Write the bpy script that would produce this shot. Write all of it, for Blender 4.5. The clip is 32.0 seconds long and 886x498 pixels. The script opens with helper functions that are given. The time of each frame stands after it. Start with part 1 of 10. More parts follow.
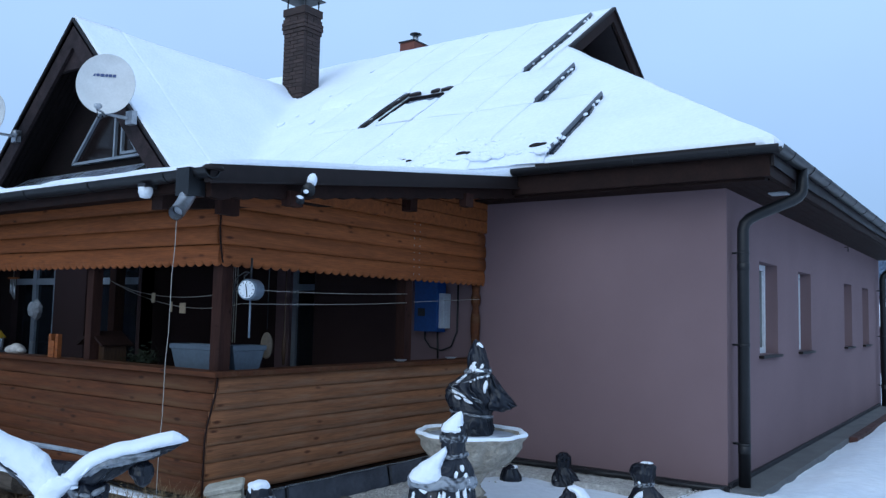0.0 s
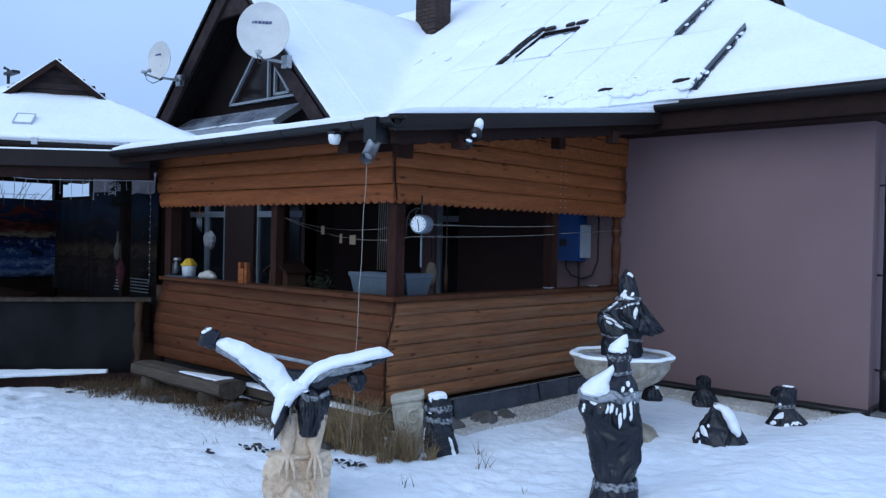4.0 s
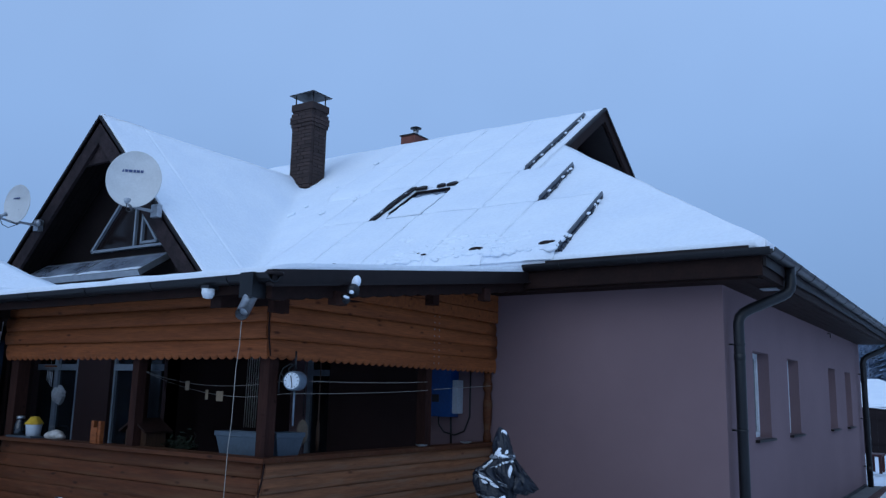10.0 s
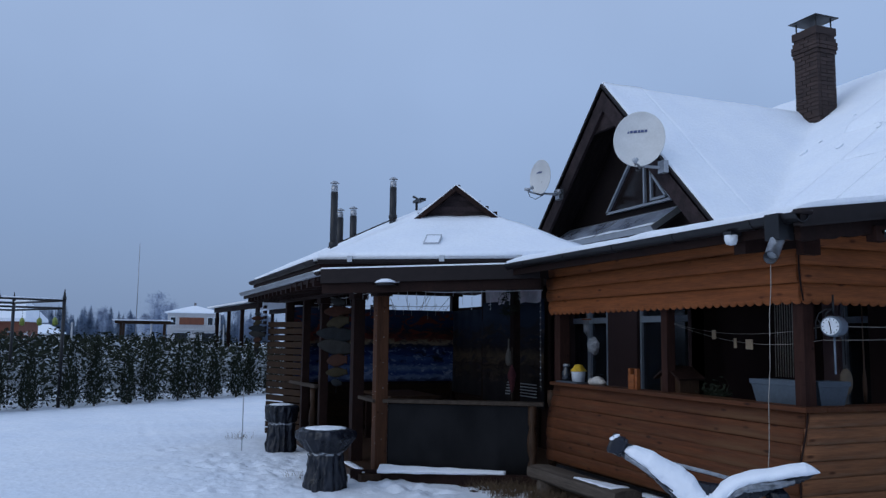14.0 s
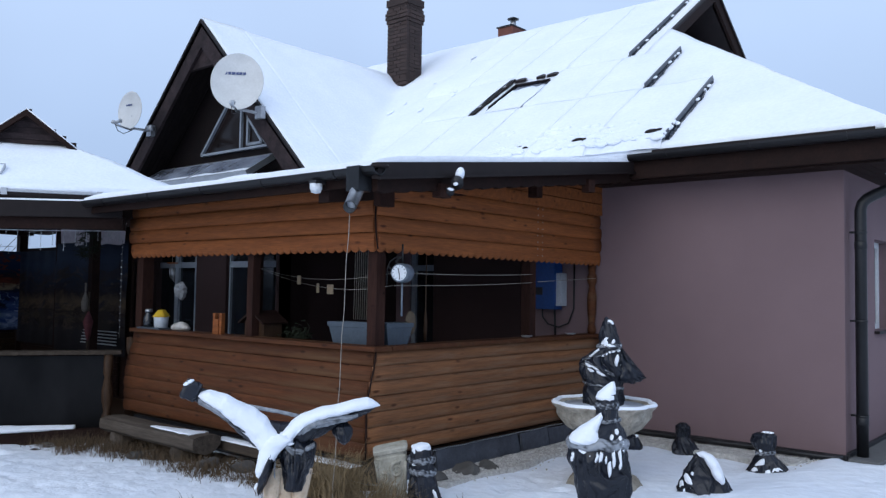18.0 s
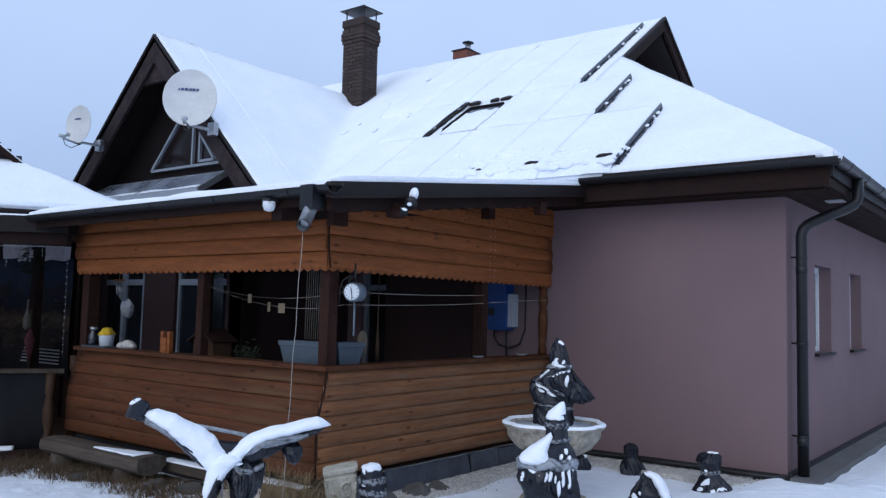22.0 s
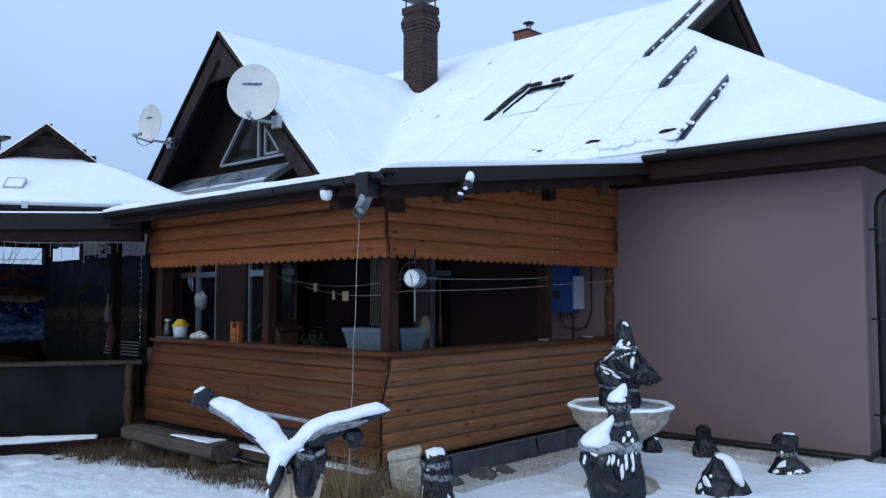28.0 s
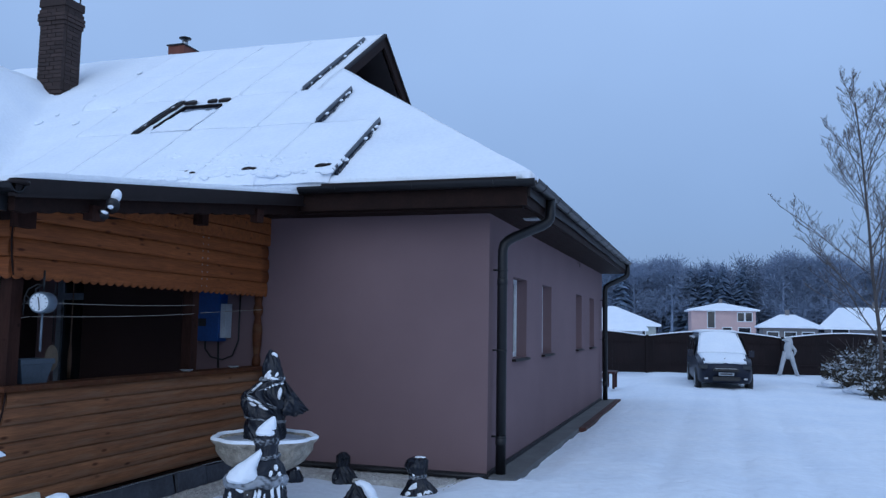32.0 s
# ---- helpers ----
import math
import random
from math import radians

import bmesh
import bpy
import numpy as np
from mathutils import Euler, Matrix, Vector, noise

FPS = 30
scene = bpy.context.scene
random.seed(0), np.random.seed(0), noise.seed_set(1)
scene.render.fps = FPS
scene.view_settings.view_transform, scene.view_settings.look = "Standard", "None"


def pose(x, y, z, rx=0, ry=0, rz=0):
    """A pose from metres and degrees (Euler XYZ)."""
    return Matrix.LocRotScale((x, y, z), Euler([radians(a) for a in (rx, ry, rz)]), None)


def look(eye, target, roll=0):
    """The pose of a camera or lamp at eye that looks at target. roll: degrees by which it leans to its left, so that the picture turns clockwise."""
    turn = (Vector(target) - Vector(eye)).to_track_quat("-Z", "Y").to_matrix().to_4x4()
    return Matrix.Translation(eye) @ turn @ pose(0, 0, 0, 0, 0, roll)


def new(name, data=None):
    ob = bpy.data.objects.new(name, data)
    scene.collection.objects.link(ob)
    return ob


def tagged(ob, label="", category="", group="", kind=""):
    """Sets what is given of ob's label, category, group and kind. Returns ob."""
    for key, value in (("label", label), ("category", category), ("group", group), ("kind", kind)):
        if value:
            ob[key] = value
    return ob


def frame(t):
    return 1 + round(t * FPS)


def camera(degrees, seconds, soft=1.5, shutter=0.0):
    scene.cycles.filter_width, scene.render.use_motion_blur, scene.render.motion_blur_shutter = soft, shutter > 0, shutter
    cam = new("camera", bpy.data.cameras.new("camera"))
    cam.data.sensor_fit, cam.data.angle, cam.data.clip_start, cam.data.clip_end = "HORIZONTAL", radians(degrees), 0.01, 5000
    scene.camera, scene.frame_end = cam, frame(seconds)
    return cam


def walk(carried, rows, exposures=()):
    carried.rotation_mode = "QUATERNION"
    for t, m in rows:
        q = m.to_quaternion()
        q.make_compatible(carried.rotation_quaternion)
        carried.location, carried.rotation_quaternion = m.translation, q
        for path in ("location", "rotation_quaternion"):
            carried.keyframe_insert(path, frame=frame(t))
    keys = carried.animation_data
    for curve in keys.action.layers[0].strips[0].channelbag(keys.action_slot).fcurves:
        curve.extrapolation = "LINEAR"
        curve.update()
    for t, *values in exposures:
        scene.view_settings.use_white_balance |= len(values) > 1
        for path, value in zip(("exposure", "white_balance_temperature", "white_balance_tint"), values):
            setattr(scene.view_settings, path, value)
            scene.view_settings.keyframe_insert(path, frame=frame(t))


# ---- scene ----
cam = camera(56.8, 32.0, soft=1.35)
PATH = [
    (0, (2.2, -7.679, 1.477), (1.052, -6.048, 1.638), 1.3),
    (0.5, (2.222, -7.724, 1.471), (1.133, -6.052, 1.604), 1.4),
    (1, (2.263, -7.772, 1.482), (1.083, -6.162, 1.611), 1.5),
    (1.5, (2.291, -7.837, 1.485), (1.069, -6.259, 1.607), 0.9),
    (2, (2.239, -7.913, 1.513), (1.001, -6.347, 1.648), 0.2),
    (2.5, (2.125, -8.025, 1.5), (0.979, -6.392, 1.636), -0.3),
    (3, (2.122, -8.158, 1.519), (0.95, -6.543, 1.652), -0.4),
    (3.5, (2.195, -8.252, 1.513), (0.909, -6.724, 1.599), 0.5),
    (4, (2.266, -8.367, 1.514), (0.907, -6.9, 1.49), 1.3),
    (4.5, (2.248, -8.434, 1.513), (0.839, -7.016, 1.495), 1.7),
    (6.5, (2.164, -8.42, 1.526), (0.702, -7.06, 1.632), 1.9),
    (7, (2.192, -8.446, 1.522), (0.717, -7.1, 1.627), 1.4),
    (7.5, (2.163, -8.417, 1.512), (0.706, -7.049, 1.591), 1.2),
    (8, (2.172, -8.413, 1.516), (0.72, -7.039, 1.574), 0.9),
    (8.5, (2.17, -8.437, 1.516), (0.727, -7.053, 1.583), 0.9),
    (9, (2.227, -8.442, 1.546), (0.983, -6.883, 1.685), 0.8),
    (9.5, (2.193, -8.415, 1.543), (1.08, -6.773, 1.793), 1.4),
    (10, (2.22, -8.437, 1.561), (1.126, -6.8, 1.908), 1.3),
    (10.5, (2.182, -8.452, 1.55), (1.013, -6.869, 1.901), 1.1),
    (11, (2.2, -8.464, 1.554), (0.853, -7.022, 1.882), 0.6),
    (11.5, (2.172, -8.465, 1.555), (0.686, -7.164, 1.872), 0.5),
    (12, (2.187, -8.49, 1.563), (0.565, -7.361, 1.867), 0.4),
    (12.5, (2.151, -8.483, 1.556), (0.437, -7.495, 1.851), 0.3),
    (13, (2.126, -8.476, 1.559), (0.325, -7.653, 1.841), 0.4),
    (13.5, (2.17, -8.554, 1.528), (0.32, -7.837, 1.781), 0.8),
    (15.5, (2.046, -8.545, 1.492), (0.335, -7.51, 1.485), 0.8),
    (16, (2.024, -8.568, 1.477), (0.428, -7.363, 1.507), 0.8),
    (16.5, (2.031, -8.545, 1.476), (0.487, -7.275, 1.465), 0.6),
    (17, (2.09, -8.48, 1.483), (0.593, -7.154, 1.468), 0.9),
    (17.5, (2.122, -8.432, 1.483), (0.702, -7.024, 1.516), 1.2),
    (18, (2.158, -8.437, 1.498), (0.862, -6.918, 1.598), 0.9),
    (18.5, (2.163, -8.446, 1.488), (0.87, -6.926, 1.62), 0.9),
    (19, (2.145, -8.434, 1.491), (0.832, -6.932, 1.63), 0.8),
    (19.5, (2.142, -8.435, 1.486), (0.807, -6.951, 1.61), 1.0),
    (20, (2.155, -8.445, 1.494), (0.844, -6.939, 1.606), 1.0),
    (20.5, (2.161, -8.456, 1.491), (0.882, -6.924, 1.617), 1.3),
    (21, (2.168, -8.459, 1.49), (0.918, -6.904, 1.633), 1.4),
    (21.5, (2.171, -8.465, 1.494), (0.95, -6.888, 1.647), 1.5),
    (22, (2.172, -8.462, 1.49), (0.967, -6.873, 1.643), 1.4),
    (22.5, (2.175, -8.45, 1.485), (0.97, -6.861, 1.633), 1.4),
    (23, (2.166, -8.435, 1.49), (0.933, -6.866, 1.634), 1.3),
    (23.5, (2.153, -8.439, 1.494), (0.886, -6.898, 1.636), 1.0),
    (24, (2.154, -8.444, 1.485), (0.876, -6.911, 1.623), 0.9),
    (24.5, (2.154, -8.457, 1.488), (0.885, -6.916, 1.617), 1.1),
    (25, (2.156, -8.449, 1.492), (0.888, -6.906, 1.613), 1.0),
    (25.5, (2.15, -8.443, 1.49), (0.888, -6.896, 1.608), 1.0),
    (26, (2.185, -8.427, 1.48), (0.914, -6.886, 1.587), 0.4),
    (26.5, (2.204, -8.398, 1.487), (0.869, -6.913, 1.595), -0.1),
    (28.5, (2.261, -8.365, 1.482), (0.919, -6.887, 1.603), 0.0),
    (29, (2.288, -8.373, 1.477), (0.949, -6.893, 1.614), 0.2),
    (29.5, (2.301, -8.376, 1.469), (0.949, -6.909, 1.611), 0.3),
    (30, (2.293, -8.375, 1.457), (0.942, -6.907, 1.602), 0.4),
    (30.5, (2.262, -8.363, 1.487), (1.022, -6.801, 1.64), 0.6),
    (31, (2.191, -8.354, 1.499), (1.113, -6.678, 1.671), 0.4),
    (31.5, (2.167, -8.357, 1.506), (1.368, -6.534, 1.694), 0.4),
    (32, (2.162, -8.382, 1.52), (1.556, -6.485, 1.705), 1.0),
]
EXPO = [(0.0, 0.03, 5350, 0), (2.0, 0.10, 5420, -1), (3.2, 0.06, 5350, 0), (4.2, 0.08, 5400, 4), (7.0, 0.0, 5400, 4), (8.0, 0.05, 5550, 1), (9.0, 0.1, 5700, -2), (9.5, -0.12, 5450, 0), (10.0, -0.58, 4950, 3), (10.4, -0.78, 4850, 4), (11.0, -0.92, 4850, 4), (12.0, -0.72, 5150, 4), (13.5, -0.66, 5550, 6), (15.5, -0.1, 5900, 9), (16.3, 0.0, 5950, 8), (17.0, 0.12, 6150, 6), (19.0, 0.05, 6100, 7), (21.0, 0.04, 6000, 7), (23.5, -0.04, 5950, 10), (26.0, 0.06, 5950, 5), (28.5, 0.05, 5650, 3), (30.0, 0.0, 5450, 3), (30.6, -0.06, 5450, 3), (31.0, -0.12, 5400, 3), (31.5, -0.33, 5250, 4), (32.0, -0.45, 5200, 5)]
walk(cam, [(t, look(eye, target, roll)) for t, eye, target, roll in PATH], EXPO)

# ---- sky and light ----
world = bpy.data.worlds.new("overcast_sky")
scene.world = world
world.use_nodes = True
wn, wl = world.node_tree.nodes, world.node_tree.links
wn.clear()
w_out = wn.new("ShaderNodeOutputWorld")
w_bg = wn.new("ShaderNodeBackground")
w_sky = wn.new("ShaderNodeTexSky")
w_sky.sky_type = "NISHITA"
w_sky.sun_disc = False
w_sky.sun_elevation, w_sky.sun_rotation = radians(28), radians(169)
w_sky.dust_density = 3.0
w_dim = wn.new("ShaderNodeVectorMath")
w_dim.operation = "SCALE"
w_dim.inputs["Scale"].default_value = 0.012
wl.new(w_sky.outputs[0], w_dim.inputs[0])
w_co = wn.new("ShaderNodeTexCoord")
w_sep = wn.new("ShaderNodeSeparateXYZ")
wl.new(w_co.outputs["Generated"], w_sep.inputs[0])
w_ramp = wn.new("ShaderNodeValToRGB")
el = w_ramp.color_ramp.elements
el[0].position, el[0].color = 0.0, (0.31, 0.39, 0.56, 1)
el[1].position, el[1].color = 1.0, (0.66, 0.76, 0.98, 1)
for pos, col in ((0.12, (0.38, 0.48, 0.69, 1)), (0.30, (0.50, 0.61, 0.84, 1)), (0.55, (0.60, 0.70, 0.92, 1))):
    e = el.new(pos)
    e.color = col
wl.new(w_sep.outputs["Z"], w_ramp.inputs[0])
# cloud cover: slow mottling of the grey sheet
w_noise = wn.new("ShaderNodeTexNoise")
w_noise.inputs["Scale"].default_value, w_noise.inputs["Detail"].default_value = 1.7, 4
w_map = wn.new("ShaderNodeMapRange")
w_map.inputs["From Min"].default_value, w_map.inputs["From Max"].default_value = 0.3, 0.7
w_map.inputs["To Min"].default_value, w_map.inputs["To Max"].default_value = 0.93, 1.07
wl.new(w_noise.outputs[0], w_map.inputs[0])
w_mul = wn.new("ShaderNodeVectorMath")
w_mul.operation = "SCALE"
wl.new(w_ramp.outputs[0], w_mul.inputs[0])
wl.new(w_map.outputs[0], w_mul.inputs["Scale"])
w_add = wn.new("ShaderNodeVectorMath")
w_add.operation = "ADD"
wl.new(w_mul.outputs[0], w_add.inputs[0])
wl.new(w_dim.outputs[0], w_add.inputs[1])
wl.new(w_add.outputs[0], w_bg.inputs[0])
w_bg.inputs[1].default_value = 1.0
wl.new(w_bg.outputs[0], w_out.inputs[0])
sun_data = bpy.data.lights.new("sun", "SUN")
sun_data.energy, sun_data.angle, sun_data.color = 1.0, radians(60), (1.0, 0.97, 0.94)
sun = new("sun", sun_data)
sun.matrix_basis = look((4, -20, 11), (0, 0, 0))

# ---- materials ----
def mat(name, c1, c2=None, rough=0.7, scale=6.0, stretch=(1, 1, 1), bump=0.15, bump_scale=40.0, metal=0.0,
        fine=None, coords="Object", rand=0.0, spec=0.4, detail=6.0, dist=0.02, coat=0.0):
    """A surface whose colour drifts between c1 and c2 at one scale and grains at another, with relief."""
    m = bpy.data.materials.new(name)
    m.use_nodes = True
    n, l = m.node_tree.nodes, m.node_tree.links
    b = n["Principled BSDF"]
    c2 = c2 or tuple(v * 0.75 for v in c1)
    tc = n.new("ShaderNodeTexCoord")
    mp = n.new("ShaderNodeMapping")
    mp.inputs["Scale"].default_value = stretch
    if coords == "World":
        geo = n.new("ShaderNodeNewGeometry")
        l.new(geo.outputs["Position"], mp.inputs[0])
    else:
        l.new(tc.outputs[coords], mp.inputs[0])
    src = mp.outputs[0]
    if rand:
        oi = n.new("ShaderNodeObjectInfo")
        sc = n.new("ShaderNodeMath")
        sc.operation = "MULTIPLY"
        sc.inputs[1].default_value = 37.0
        l.new(oi.outputs["Random"], sc.inputs[0])
        ad = n.new("ShaderNodeVectorMath")
        l.new(src, ad.inputs[0])
        l.new(sc.outputs[0], ad.inputs[1])
        src = ad.outputs[0]
    n1 = n.new("ShaderNodeTexNoise")
    n1.inputs["Scale"].default_value, n1.inputs["Detail"].default_value = scale, detail
    n1.inputs["Roughness"].default_value = 0.6
    l.new(src, n1.inputs[0])
    n2 = n.new("ShaderNodeTexNoise")
    n2.inputs["Scale"].default_value, n2.inputs["Detail"].default_value = bump_scale, 4
    l.new(src, n2.inputs[0])
    ramp = n.new("ShaderNodeValToRGB")
    ramp.color_ramp.elements[0].position, ramp.color_ramp.elements[1].position = 0.32, 0.7
    ramp.color_ramp.elements[0].color, ramp.color_ramp.elements[1].color = (*c2, 1), (*c1, 1)
    l.new(n1.outputs[0], ramp.inputs[0])
    grain = n.new("ShaderNodeMapRange")
    grain.inputs["From Min"].default_value, grain.inputs["From Max"].default_value = 0.3, 0.7
    amount = 0.12 if fine is None else fine
    grain.inputs["To Min"].default_value, grain.inputs["To Max"].default_value = 1 - amount, 1 + amount
    l.new(n2.outputs[0], grain.inputs[0])
    out = grain.outputs[0]
    if rand:
        rr = n.new("ShaderNodeMapRange")
        rr.inputs["To Min"].default_value, rr.inputs["To Max"].default_value = 1 - rand, 1 + rand
        l.new(oi.outputs["Random"], rr.inputs[0])
        mm = n.new("ShaderNodeMath")
        mm.operation = "MULTIPLY"
        l.new(out, mm.inputs[0])
        l.new(rr.outputs[0], mm.inputs[1])
        out = mm.outputs[0]
    mul = n.new("ShaderNodeVectorMath")
    mul.operation = "SCALE"
    l.new(ramp.outputs[0], mul.inputs[0])
    l.new(out, mul.inputs["Scale"])
    l.new(mul.outputs[0], b.inputs["Base Color"])
    rg = n.new("ShaderNodeMapRange")
    rg.inputs["To Min"].default_value, rg.inputs["To Max"].default_value = max(0.03, rough - 0.12), min(1, rough + 0.12)
    l.new(n1.outputs[0], rg.inputs[0])
    l.new(rg.outputs[0], b.inputs["Roughness"])
    b.inputs["Metallic"].default_value = metal
    b.inputs["Specular IOR Level"].default_value = spec
    b.inputs["Coat Weight"].default_value = coat
    if bump:
        bp = n.new("ShaderNodeBump")
        bp.inputs["Strength"].default_value, bp.inputs["Distance"].default_value = bump, dist
        l.new(n2.outputs[0], bp.inputs["Height"])
        l.new(bp.outputs[0], b.inputs["Normal"])
    return m


def wood(name, c1, c2, knots=True, rough=0.55, rand=0.10, worn=None, coords="Object", stretch=(0.55, 9.0, 9.0)):
    """Stained boards: grain along local x, darker knots and, where worn, grey patches."""
    m = mat(name, c1, c2, rough=rough, scale=2.2, stretch=stretch, bump=0.25, bump_scale=13.0, fine=0.22, rand=rand, coords=coords, dist=0.003)
    n, l = m.node_tree.nodes, m.node_tree.links
    b = n["Principled BSDF"]
    b.inputs["Specular IOR Level"].default_value = 0.14
    base = b.inputs["Base Color"].links[0].from_socket
    mp = next(k for k in n if k.type == "MAPPING")
    src = mp.outputs[0]
    if worn:
        nz = n.new("ShaderNodeTexNoise")
        nz.inputs["Scale"].default_value, nz.inputs["Detail"].default_value = 0.9, 8
        nz.inputs["Roughness"].default_value = 0.7
        l.new(src, nz.inputs[0])
        rp = n.new("ShaderNodeValToRGB")
        rp.color_ramp.elements[0].position, rp.color_ramp.elements[1].position = 0.50, 0.72
        l.new(nz.outputs[0], rp.inputs[0])
        mx = n.new("ShaderNodeMix")
        mx.data_type = "RGBA"
        l.new(rp.outputs[0], mx.inputs[0])
        l.new(base, mx.inputs[6])
        mx.inputs[7].default_value = (*worn, 1)
        base = mx.outputs[2]
    if knots:
        mp2 = n.new("ShaderNodeMapping")
        mp2.inputs["Scale"].default_value = (3.4, 10.0, 10.0)
        tc = next(k for k in n if k.type == "TEX_COORD")
        oi = next((k for k in n if k.type == "OBJECT_INFO"), None)
        l.new(tc.outputs["Object"], mp2.inputs[0])
        if oi:
            l.new(oi.outputs["Random"], mp2.inputs["Location"])
        vo = n.new("ShaderNodeTexVoronoi")
        vo.inputs["Scale"].default_value = 1.0
        l.new(mp2.outputs[0], vo.inputs[0])
        rp = n.new("ShaderNodeValToRGB")
        rp.color_ramp.elements[0].position, rp.color_ramp.elements[1].position = 0.06, 0.17
        rp.color_ramp.elements[0].color, rp.color_ramp.elements[1].color = (0.32, 0.25, 0.22, 1), (1, 1, 1, 1)
        l.new(vo.outputs["Distance"], rp.inputs[0])
        mx = n.new("ShaderNodeMix")
        mx.data_type, mx.blend_type = "RGBA", "MULTIPLY"
        mx.inputs[0].default_value = 1.0
        l.new(base, mx.inputs[6])
        l.new(rp.outputs[0], mx.inputs[7])
        base = mx.outputs[2]
    l.new(base, b.inputs["Base Color"])
    return m


SNOW = mat("snow", (0.86, 0.89, 0.93), (0.79, 0.83, 0.90), rough=0.75, scale=1.3, bump=0.35, bump_scale=22, fine=0.03, coords="World", dist=0.03)
GROUND_SNOW = mat("trodden_snow", (0.84, 0.87, 0.92), (0.74, 0.79, 0.87), rough=0.8, scale=0.8, bump=0.5, bump_scale=9, fine=0.04, coords="World", dist=0.05)
STUCCO = mat("mauve_render", (0.193, 0.1345, 0.142), (0.164, 0.1135, 0.1205), rough=0.92, scale=0.7, bump=0.5, bump_scale=160, fine=0.05, coords="World", dist=0.004, spec=0.15)
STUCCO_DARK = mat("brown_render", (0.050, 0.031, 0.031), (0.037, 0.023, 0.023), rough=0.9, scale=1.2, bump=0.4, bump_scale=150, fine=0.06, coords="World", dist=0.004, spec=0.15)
PLINTH = mat("plinth_membrane", (0.020, 0.020, 0.024), (0.012, 0.012, 0.015), rough=0.5, scale=3, bump=0.4, bump_scale=25, coords="World")
PINE = wood("stained_pine", (0.262, 0.087, 0.0265), (0.165, 0.052, 0.0160), rough=0.65)
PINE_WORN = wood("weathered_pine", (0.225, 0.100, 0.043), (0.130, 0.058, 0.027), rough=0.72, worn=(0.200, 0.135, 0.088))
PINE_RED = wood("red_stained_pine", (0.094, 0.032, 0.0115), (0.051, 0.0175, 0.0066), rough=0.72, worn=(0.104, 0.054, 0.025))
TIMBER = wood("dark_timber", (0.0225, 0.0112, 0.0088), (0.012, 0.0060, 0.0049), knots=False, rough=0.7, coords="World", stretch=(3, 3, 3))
TIMBER_MID = wood("brown_timber", (0.052, 0.028, 0.0145), (0.028, 0.0145, 0.0078), knots=False, rough=0.6, coords="World", stretch=(6, 6, 1.2))
METAL = mat("dark_brown_sheet_metal", (0.019, 0.0138, 0.0138), (0.013, 0.0097, 0.0098), rough=0.5, scale=2.5, bump=0.05, bump_scale=12, coords="World", spec=0.16)
PIPE = mat("grey_plastic_pipe", (0.014, 0.0145, 0.017), (0.009, 0.0095, 0.011), rough=0.38, scale=4, bump=0.06, bump_scale=30, coords="World", spec=0.3)
GUTTER = mat("black_gutter_metal", (0.012, 0.0115, 0.013), (0.008, 0.0078, 0.009), rough=0.36, scale=3, bump=0.05, bump_scale=14, coords="World", spec=0.35)
BRICK = mat("brown_brick", (0.050, 0.032, 0.028), (0.032, 0.021, 0.019), rough=0.85, scale=9, bump=0.4, bump_scale=60, rand=0.25, coords="World", dist=0.008)
MORTAR = mat("dark_mortar", (0.05, 0.038, 0.036), (0.035, 0.028, 0.027), rough=0.95, scale=8, bump=0.3, bump_scale=80, coords="World")
RED_BRICK = mat("red_brick", (0.17, 0.065, 0.045), (0.12, 0.045, 0.034), rough=0.9, scale=8, bump=0.4, bump_scale=50, rand=0.2, coords="World")


